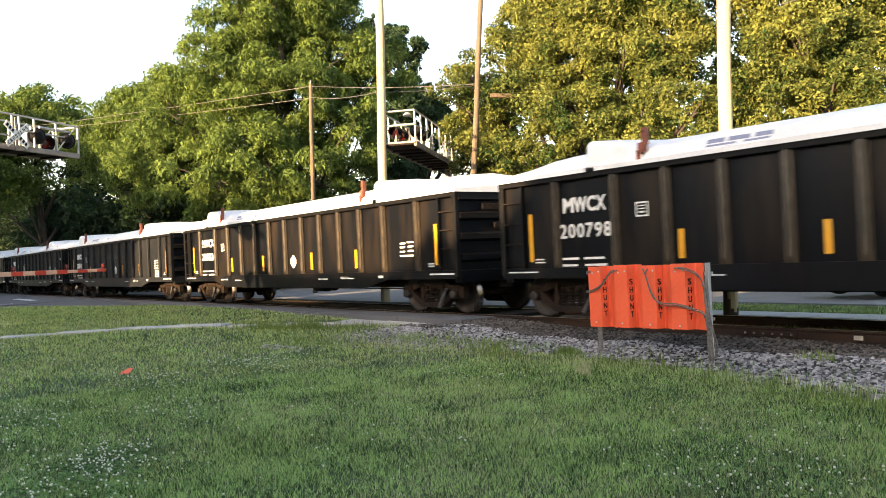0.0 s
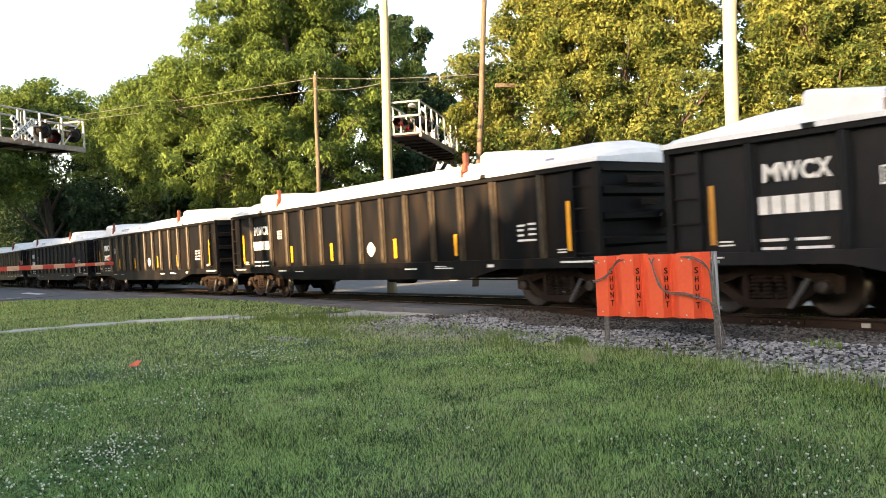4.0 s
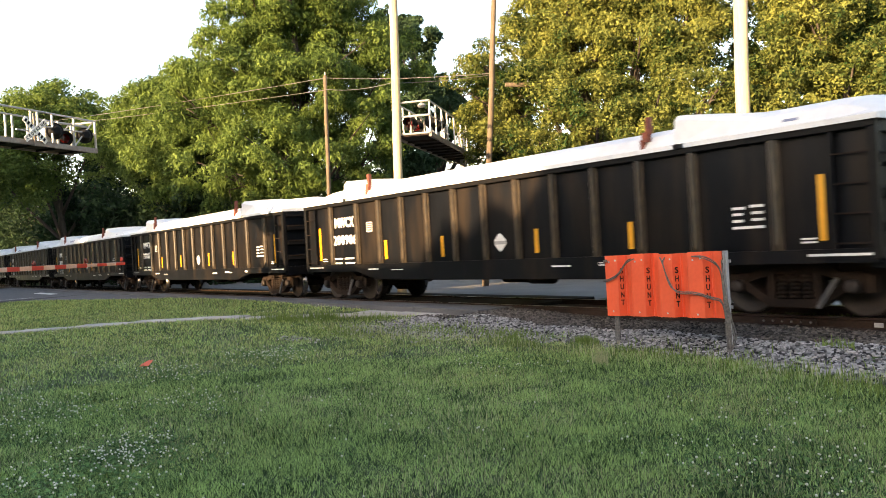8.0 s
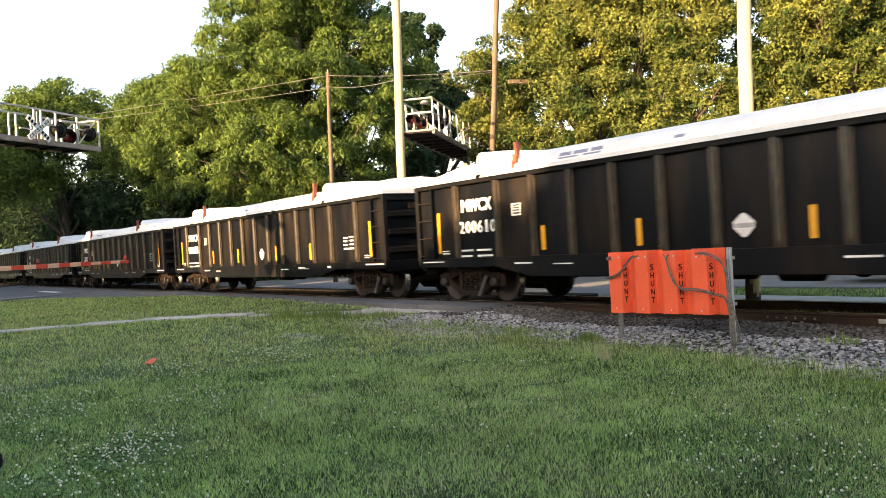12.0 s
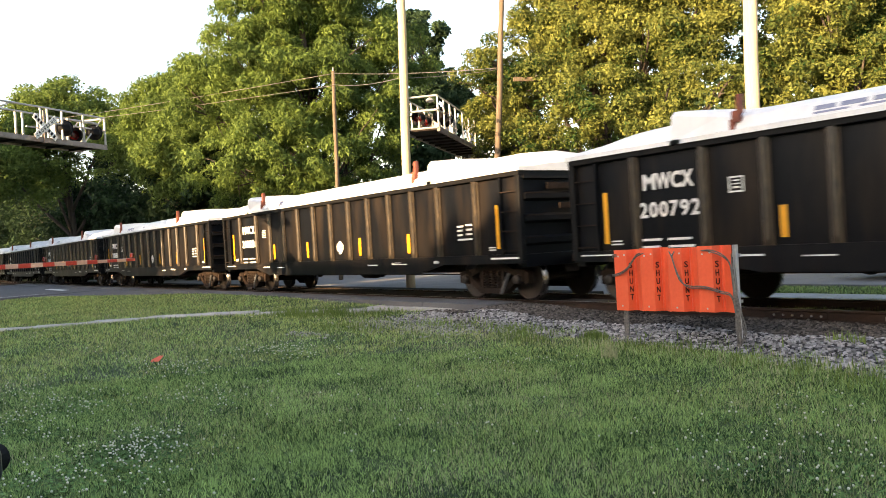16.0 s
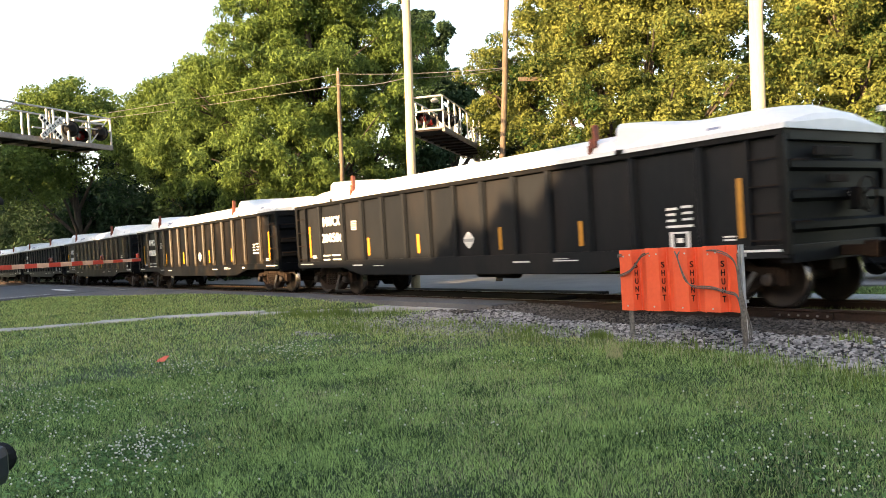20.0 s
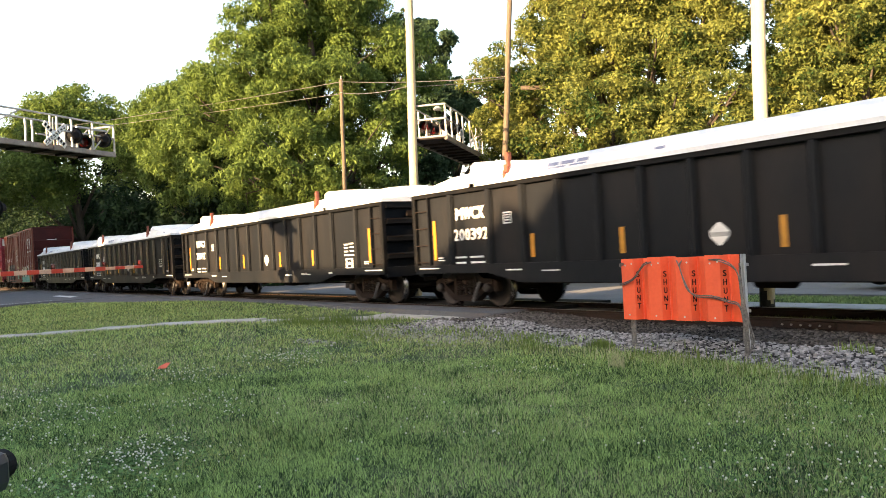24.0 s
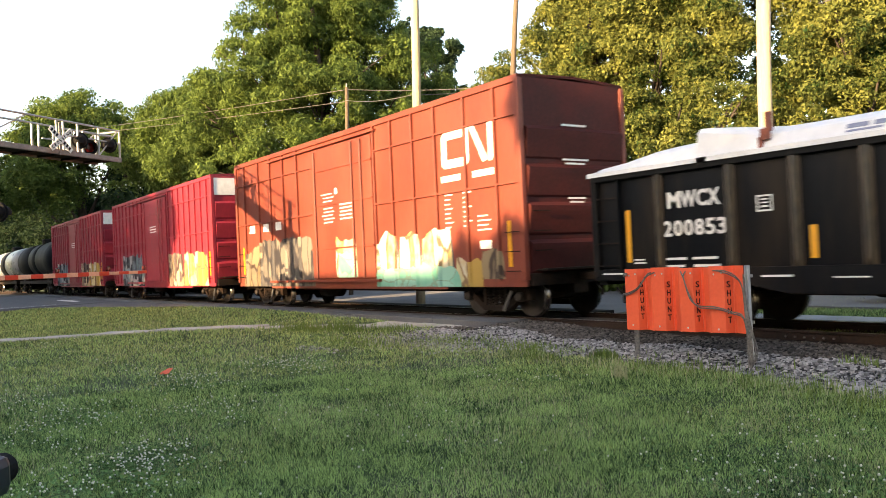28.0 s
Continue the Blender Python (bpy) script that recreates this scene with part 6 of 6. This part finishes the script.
ROAD_EDGE = [(-75, -40), (-44.2, -40)] + list(zip(EDGE_X, EDGE_Y)) + [ (-13.1, 30), (-75, 30)]
WALK_EDGE = [(x - 0.27, y + 0.25) for x, y in WALK] + [(x + 0.27, y - 0.25) for x, y in WALK[::-1]]
GRAVEL_EDGE = [(-13.4, 11.6), (-14.9, 10.6), (-15.0, 9.4), (-14.0, 8.8), (-12.5, 8.8), (-10.5, 8.85), (-9.0, 8.9), (-7.5, 8.8), (-6.0, 8.7), (-5.0, 8.45), (-3.6, 8.15), (6, 7.6), (25, 7.6), (25, 12), (-13.4, 12)]


def blades(name, x, y, h, w, material, label, lean=0.35, whole=True):
    n = len(x)
    z = lie(x, y)
    a = rng.uniform(0, 2 * np.pi, n)
    d = np.stack([np.cos(a), np.sin(a), np.zeros(n)], 1)
    b = rng.uniform(0, 2 * np.pi, n)
    k = np.stack([np.cos(b), np.sin(b), np.zeros(n)], 1) * (h * lean * rng.uniform(0.2, 1.6, n))[:, None]
    p = np.stack([x, y, z - 0.01], 1)
    up = np.array([0, 0, 1.0])
    m = p + up * (h * 0.55)[:, None] + k * 0.35
    t = p + up * h[:, None] + k
    ww = d * w[:, None]
    if not whole:
        v = np.stack([p - ww, p + ww, t], 1).reshape(-1, 3)
        return tagged(new(name, raw_mesh(name, v, np.arange(n * 3, dtype=np.int32).reshape(-1, 3), material)), label, "grass", kind="stuff")
    v = np.stack([p - ww, p + ww, m - ww * 0.8, m + ww * 0.8, t], 1).reshape(-1, 3)
    i = np.arange(n, dtype=np.int32)[:, None] * 5
    f = np.concatenate([i + np.array([q], dtype=np.int32) for q in ((0, 1, 3), (0, 3, 2), (2, 3, 4))])
    return tagged(new(name, raw_mesh(name, v, f, material)), label, "grass", kind="stuff")


def lawn_places(n, r0, r1, fall):
    """Places over the lawn, thinning out with the distance from the footpath's open side."""
    u = rng.uniform(0, 1, n)
    q = 2 - fall
    r = (r0 ** q + u * (r1 ** q - r0 ** q)) ** (1 / q)
    th = rng.uniform(radians(-92), radians(-14), n)
    return r * np.sin(th), r * np.cos(th)


def on_lawn(x, y, gravel=True):
    keep = ~inside(x, y, ROAD_EDGE) & ~inside(x, y, WALK_EDGE)
    if gravel:
        ragged = np.array([noise.noise(Vector((a * 1.7, b * 1.7, 5.0))) for a, b in zip(x, y)]) * 0.9
        keep &= ~inside(x, y + ragged - 0.2, GRAVEL_EDGE) | ((rng.uniform(0, 1, len(x)) < 0.45) & (x < -11.5 + ragged * 2) & (y < 9.6))
    return keep


def patchy(x, y, scale, seed):
    return np.array([noise.noise(Vector((a * scale, b * scale, seed))) for a, b in zip(x, y)])


for count, near, far, whole in ((150000, 2.2, 6.0, True), (300000, 6.0, 12.0, False), (270000, 12.0, 46, False)):
    x, y = lawn_places(count, near, far, 1.35)
    k = on_lawn(x, y)
    x, y = x[k], y[k]
    r = np.hypot(x, y)
    tall = 0.6 * patchy(x, y, 0.8, 2.0) + 0.7 * patchy(x, y, 3.1, 6.0)
    h = (0.038 + 0.03 * tall + 0.0007 * r) * rng.uniform(0.45, 1.6, len(x))
    blades("grass", x, y, h, (0.0009 + 0.0005 * r) * rng.uniform(0.6, 1.4, len(x)), M_GRASS, "short mown green lawn grass", 0.6, whole)
# the rest of the lawn, round and behind the viewer
th, r = rng.uniform(radians(-14), radians(268), 60000), 16 * np.sqrt(rng.uniform(0.002, 1, 60000))
x, y = r * np.sin(th), r * np.cos(th)
k = on_lawn(x, y) & (y < 9.4)
x, y = x[k], y[k]
blades("grass", x, y, 0.055 * rng.uniform(0.5, 1.5, len(x)), 0.005 * rng.uniform(0.6, 1.4, len(x)), M_GRASS, "short mown green lawn grass", 0.6, False)
# paler, yellower turf in patches, thicker with distance from the viewer
x, y = lawn_places(240000, 6.5, 46, 1.2)
k = on_lawn(x, y) & (patchy(x, y, 0.55, 3.0) + 0.5 * patchy(x, y, 2.0, 7.0) + 0.045 * (np.hypot(x, y) - 13) > rng.uniform(-0.35, 0.35, len(x)))
x, y = x[k], y[k]
r = np.hypot(x, y)
blades("pale_grass", x, y, (0.045 + 0.0008 * r) * rng.uniform(0.5, 1.5, len(x)), (0.0018 + 0.00045 * r) * rng.uniform(0.6, 1.4, len(x)), M_GRASSY, "pale yellowish green turf in patches", 0.6, False)
x, y = lawn_places(95000, 2.2, 30, 1.5)
k = on_lawn(x, y) & (patchy(x, y, 0.6, 9.0) > -0.02)
x, y = x[k], y[k]
r = np.hypot(x, y)
blades("dry_grass", x, y, 0.075 * rng.uniform(0.4, 1.6, len(x)), (0.0009 + 0.0002 * r) * rng.uniform(0.7, 1.3, len(x)), M_STRAW, "straw-coloured dry grass stalks in the lawn", 0.3, False)
# grass strip between the path and the street behind the track
x, y = rng.uniform(-14.2, 6, 16000), rng.uniform(15.7, 17.85, 16000)
blades("grass", x, y, 0.06 * rng.uniform(0.5, 1.5, len(x)), 0.012 * rng.uniform(0.6, 1.4, len(x)), M_GRASS, "rough green grass strip behind the track", 0.5, False)
# taller weeds along the stones and the path
cx, cy, cs, cn = zip((-8.75, 9.0, 0.12, 260), (-18.3, 8.5, 0.5, 900), (-17.4, 9.1, 0.4, 700), (-12.6, 9.1, 0.6, 500), (-10.6, 9.0, 0.5, 450), (-7.0, 8.6, 0.7, 500), (-14.2, 8.0, 0.9, 600), (-5.0, 8.3, 0.5, 250), (-16.0, 9.6, 0.5, 450), (-5.3, 9.9, 0.12, 90), (-3.6, 7.9, 0.6, 500), (-19.65, 7.95, 0.22, 420), (-9.6, 8.35, 0.25, 130))
x = np.concatenate([rng.normal(a, s, n) for a, s, n in zip(cx, cs, cn)])
y = np.concatenate([rng.normal(b, s * 0.45, n) for b, s, n in zip(cy, cs, cn)])
k = ~inside(x, y, ROAD_EDGE) & ~inside(x, y, WALK_EDGE)
x, y = x[k], y[k]
blades("weeds", x, y, np.where(x < -16.5, 0.15, 0.1) * rng.uniform(0.4, 1.8, len(x)), 0.006 * rng.uniform(0.7, 1.5, len(x)), M_WEED, "tall pale green weeds along the ballast and footpath", 0.3)

# a straw-coloured tuft before the boards, and thin seed stalks along the stones
x = np.concatenate([rng.normal(-7.25, 0.06, 90), rng.uniform(-15, -3, 900)])
y = np.concatenate([rng.normal(7.70, 0.05, 90), 8.3 + rng.normal(0, 0.28, 900)])
h = np.concatenate([0.26 * rng.uniform(0.5, 1.2, 90), 0.13 * rng.uniform(0.5, 1.7, 900)])
blades("dry_stalks", x, y, h, np.full(len(x), 0.005), M_STRAW, "tall straw-coloured dry grass stalks beside the ballast", 0.2, False)

# clover leaves and white heads in patches
pc = [(-6.95, 1.72, 0.3, 110), (-7.3, 2.0, 0.4, 60), (-6.4, 1.2, 0.5, 90), (-9.1, 1.2, 0.6, 90), (-9.8, 2.0, 0.5, 60), (-11.8, 1.5, 0.7, 70), (-11.8, 3.75, 0.5, 60), (-9.0, 3.0, 0.45, 45), (-12.1, 5.4, 0.6, 130), (-8.3, 6.8, 0.5, 30), (-3.0, 4.7, 0.5, 26), (-3.05, 5.45, 0.5, 36), (-3.4, 4.8, 0.5, 18), (-2.75, 4.5, 0.4, 16), (-3.7, 6.4, 0.5, 22), (-6.3, 4.15, 0.5, 14), (-9.0, 3.2, 2.2, 60), (-5.0, 3.2, 1.6, 18), (-13.0, 4.5, 2.5, 80), (-4.2, 6.0, 1.6, 16), (-21.0, 3.4, 2.0, 60), (-19.0, 8.6, 1.5, 50)]
x = np.concatenate([rng.normal(a, s, n) for a, b, s, n in pc])
y = np.concatenate([rng.normal(b, s * 0.6, n) for a, b, s, n in pc])
k = on_lawn(x, y)
x, y = x[k], y[k]
n = len(x)
z = lie(x, y) + rng.uniform(0.05, 0.1, n)
oc = np.array([(1, 0, 0), (0.5, 0.87, 0), (-0.5, 0.87, 0), (-1, 0, 0), (-0.5, -0.87, 0), (0.5, -0.87, 0)], float)
ball = np.concatenate([oc * 0.75 + [0, 0, -0.6], oc * [1, 1, 1] + [0, 0, 0.1], oc * 0.6 + [0, 0, 0.75], [[0, 0, 0.95], [0, 0, -0.9]]])
fq = [(i, (i + 1) % 6, 6 + (i + 1) % 6, 6 + i) for i in range(6)] + [(6 + i, 6 + (i + 1) % 6, 12 + (i + 1) % 6, 12 + i) for i in range(6)] + [(12 + i, 12 + (i + 1) % 6, 18, 18) for i in range(0)]
fq += [(12, 13, 14, 15), (12, 15, 16, 17), (0, 3, 2, 1), (0, 5, 4, 3)]
rad = 0.0076 * rng.uniform(0.75, 1.25, n) * (1 + 0.02 * np.hypot(x, y))
v = (np.stack([x, y, z], 1)[:, None, :] + ball[None] * rad[:, None, None]).reshape(-1, 3)
f = (np.arange(n, dtype=np.int32)[:, None, None] * len(ball) + np.array(fq, dtype=np.int32)[None]).reshape(-1, 4)
tagged(new("clover_flowers", raw_mesh("clover_flowers", v, f, M_CLOVER, True)), "small white clover heads scattered in the lawn", "flowers", kind="stuff")
blades("clover_stems", x, y, z - lie(x, y), np.full(n, 0.0016), M_GRASS, "thin green clover stalks", 0.0)
# clover leaves, low and round
x, y = x.repeat(18) + rng.normal(0, 0.14, n * 18), y.repeat(18) + rng.normal(0, 0.14, n * 18)
z = lie(x, y) + rng.uniform(0.02, 0.06, len(x))
nor = rng.normal(0, 0.25, (len(x), 3)) + [0, 0, 1]
nor /= np.linalg.norm(nor, axis=1, keepdims=True)
tagged(new("clover_leaves", leaf_mesh("clover_leaves", np.stack([x, y, z], 1), nor, 0.03, M_CLOVL, rng)), "low green clover leaves", "plants", kind="stuff")

# loose ballast stones
base = np.array([(x, y, z) for x in (-1, 1) for y in (-1, 1) for z in (-1, 1)], float)
QUADS = np.array([(0, 1, 3, 2), (4, 6, 7, 5), (0, 4, 5, 1), (2, 3, 7, 6), (0, 2, 6, 4), (1, 5, 7, 3)], dtype=np.int32)


def stones(name, x, y, z, size, label, material=M_STONES):
    n = len(x)
    s = size * rng.uniform(0.55, 1.3, (n, 1, 3)) * np.array([1, 0.85, 0.6])
    b = base[None] * (1 + rng.uniform(-0.38, 0.15, (n, 8, 3)))
    a, c = rng.uniform(0, 2 * np.pi, n), rng.uniform(-0.5, 0.5, n)
    b = b * s * 0.5
    ca, sa, cc, sc = np.cos(a)[:, None], np.sin(a)[:, None], np.cos(c)[:, None], np.sin(c)[:, None]
    X, Y, Z = b[..., 0] * cc + b[..., 2] * sc, b[..., 1], -b[..., 0] * sc + b[..., 2] * cc
    v = np.stack([X * ca - Y * sa + x[:, None], X * sa + Y * ca + y[:, None], Z + z[:, None]], 2).reshape(-1, 3)
    f = (np.arange(n, dtype=np.int32)[:, None, None] * 8 + QUADS[None]).reshape(-1, 4)
    tagged(new(name, raw_mesh(name, v, f, material)), label, "gravel", kind="stuff")


def bed(x, y):
    """Top of the ballast, or of the ground beside it."""
    b = np.interp(y, [p[0] for p in prof_bed], [p[1] for p in prof_bed])
    return np.where(inside(x, y, [(-13.2, 8), (60, 8), (60, 16), (-13.2, 16)]), np.maximum(b + np.array([heap(p, q) for p, q in zip(x, y)]), lie(x, y)), lie(x, y))


prof_bed = [(YC - 3.6, -0.42), (YC - 2.9, -0.27), (YC - 1.6, -0.205), (YC + 1.6, -0.205), (YC + 2.6, -0.26), (YC + 3.2, -0.42)]
x, y = rng.uniform(-14.9, 0.5, 68000), rng.uniform(7.9, YC + 0.4, 68000)
rag = np.array([noise.noise(Vector((a * 1.1, b * 1.1, 8.0))) for a, b in zip(x, y)]) * 0.4
k = inside(x, y + rag, GRAVEL_EDGE)
x, y = x[k], y[k]
k = (np.abs(y - YC + 0.755) > 0.09) & ((x > -12.0) | (y > 9.7) | (rng.uniform(0, 1, len(x)) < 0.5))
x, y = x[k], y[k]
z = bed(x, y) + rng.uniform(-0.015, 0.022, len(x))
# stones near the rails are darker, for grime and for painted-in shade
grime_shade = y + 0.35 * np.array([noise.noise(Vector((a * 0.9, b * 0.9, 4.0))) for a, b in zip(x, y)]) > YC - 2.1
stones("ballast_stones", x[~grime_shade], y[~grime_shade], z[~grime_shade], 0.05, "loose grey and pinkish crushed ballast stones")
stones("grimy_shaded_ballast", x[grime_shade], y[grime_shade], z[grime_shade], 0.046, "dark grimy ballast stones beside the rails, shade in their colour", M_STONED)
x = np.concatenate([rng.normal(-14.4, 0.35, 130), rng.normal(-13.4, 1.1, 900), rng.normal(-14.6, 0.5, 300)])
y = np.concatenate([rng.normal(6.95, 0.1, 130), rng.normal(8.75, 0.4, 900), rng.normal(9.8, 0.4, 300)])
k = ~inside(x, y, ROAD_EDGE) & ~inside(x, y, WALK_EDGE)
x, y = x[k], y[k]
stones("scattered_gravel", x, y, lie(x, y) + 0.01, 0.055, "grey gravel scattered thinly in the lawn's edge")

# ---- unseen trees and houses added at the viewer's back to cast shade ----


def shade_tree_row(label, spans, seed):
    rngb = random.Random(seed)
    lobes = []
    for x0, x1, y, low, top, r in spans:
        x = x0
        while x <= x1:
            z = low
            while z <= top - r * 0.8:
                lobes.append((x + rngb.uniform(-0.5, 0.5), y + rngb.uniform(-1, 1), z + rngb.uniform(-0.3, 0.3), r))
                z += r * 1.15
            x += r * 1.2
    xm = sum(l[0] for l in lobes) / len(lobes)
    return tree(label, (xm, lobes[0][1], -0.3), lobes, 900 * len(lobes), 0.8, M_LEAF, seed, "trees behind the viewer", clump=0.5, fill=0.2)


# heights chosen for the shade they throw on train, lawn and far trees
shade_tree_row("unseen tall leafy tree behind the viewer, added to cast shade", [(-88, -60, -22, 5, 18.2, 3.0)], 21)
shade_tree_row("unseen leafy tree behind the viewer, added to cast shade", [(-58, -47, -22, 5, 17.2, 2.8)], 22)
shade_tree_row("unseen rounded leafy tree behind the viewer, added to cast shade", [(-45.5, -33.4, -22, 4.5, 14.8, 2.2)], 23)
shade_tree_row("unseen row of leafy trees behind the viewer, added to cast shade", [(-9.8, -7.6, -22, 4, 9.8, 1.6), (-6.5, 3.0, -22, 4, 12.6, 2.0), (-6.5, 3.0, -24, 4, 12.0, 2.0)], 24)
shade_tree_row("unseen broad tree behind the viewer, added to cast shade", [(4.0, 30.0, -22, 4, 14.0, 2.6), (4.0, 30.0, -24.5, 4, 13.5, 2.6)], 25)
# an unseen house behind these trees, added to stop sun leaking through them
house = thing("house", "unseen two-storey house with pale siding, added to block the sun", "house", at=(0, 0, 0))
part("wall", bar(-8.2, 16.0, -34.0, -26.5, -0.4, 6.4), M_WALLH, house)
bm = bmesh.new()
vs = [[bm.verts.new((x, y, z)) for y, z in ((-34.6, 6.3), (-30.2, 11.2), (-25.9, 6.3))] for x in (-8.7, 16.5)]
bm.faces.new(vs[0])
bm.faces.new(vs[1][::-1])
for k in range(3):
    bm.faces.new((vs[0][k], vs[0][(k + 1) % 3], vs[1][(k + 1) % 3], vs[1][k]))
part("roof", bm, M_SHING, house, "dark shingle roof")
# two unseen low buildings, added so their ridges set the sun's lower edge on the train
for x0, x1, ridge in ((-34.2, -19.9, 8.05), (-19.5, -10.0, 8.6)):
    shed = thing("added_low_building", "unseen low pale building with a dark shingle roof, added to block the sun", "building", "buildings behind the viewer")
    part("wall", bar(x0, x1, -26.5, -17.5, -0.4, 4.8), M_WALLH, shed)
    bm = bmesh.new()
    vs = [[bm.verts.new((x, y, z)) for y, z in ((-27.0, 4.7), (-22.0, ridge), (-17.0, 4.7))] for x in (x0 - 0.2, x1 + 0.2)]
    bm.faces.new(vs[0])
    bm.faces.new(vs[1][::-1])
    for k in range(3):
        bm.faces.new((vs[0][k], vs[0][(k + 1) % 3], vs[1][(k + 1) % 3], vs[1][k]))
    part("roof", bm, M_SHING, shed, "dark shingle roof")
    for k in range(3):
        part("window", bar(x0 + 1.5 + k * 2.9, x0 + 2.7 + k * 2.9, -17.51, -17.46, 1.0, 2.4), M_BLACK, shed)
# unseen wood added so the far cars' sides mirror trees, not bright sky
thicket("unseen wood behind the viewer, added to darken reflections", [(-128, -75, -116, -2, 1.5, 12, 4.0), (-90, -30, -46, -27, 1.5, 7, 3.0)], M_LEAF, 45000, 1.0, 35)
# unseen trees added to keep sky light off the farthest cars
thicket("unseen tall dark trees behind the viewer, added to block sky light", [(-78, -10, -57, -8.5, 1.5, 16, 3.5)], M_LEAF_SHADE, 30000, 0.9, 36)
# unseen shrub added to shade the train's lower part near the lawn
shade_tree_row("unseen low leafy shrub tree behind the viewer, added to cast shade", [(-13.5, -10.0, -22, 2.0, 8.3, 1.5)], 26)


# ---- what moves ----


# seconds at which the train runs a little ahead of or behind its even pace, and by how many metres
SURGES = ((1.0, -0.22), (2.0, -0.08), (3.0, -0.05), (12.0, 0.48), (15.0, -0.07), (17.0, -0.06), (19.0, 0.49), (24.0, 0.48), (26.0, 0.46))


def run(t):
    """How far the train has come, in metres: where the first gondola's rear end stands at t seconds."""
    s = -12.1629 + 14.0728 * t + 0.0330708 * t ** 2 - 1.00345e-3 * t ** 3 + 1.48793e-5 * t ** 4
    return s + sum(a * (0.5 + 0.5 * math.cos(math.pi * (t - c))) for c, a in SURGES if abs(t - c) < 1)


def motions():
    times = [k * 0.5 for k in range(57)]
    places = [(c, HALF - k * P_CAR) for k, c in enumerate(cars)]
    places += list(zip(boxcars, (-415.16, -433.3, -451.6))) + [(tank, -470.0), (tank2, -488.2)]
    for c, off in places:
        walk(c, [(t, pose(run(t) + off, YC, 0)) for t in times])
    # all wheels roll alike
    sets = [o for c, _ in places for o in c.children if o.name.startswith("wheelset")]
    rows = []
    for f in range(0, 841):
        t = f / FPS
        rows.append((t, Matrix.Rotation((run(t) - run(0)) / 0.457, 4, "Y")))
    walk(sets[0], rows)
    keys = sets[0].animation_data
    for o in sets[1:]:
        o.rotation_mode = "QUATERNION"
        o.animation_data_create()
        o.animation_data.action = keys.action
        o.animation_data.action_slot = keys.action_slot


motions()
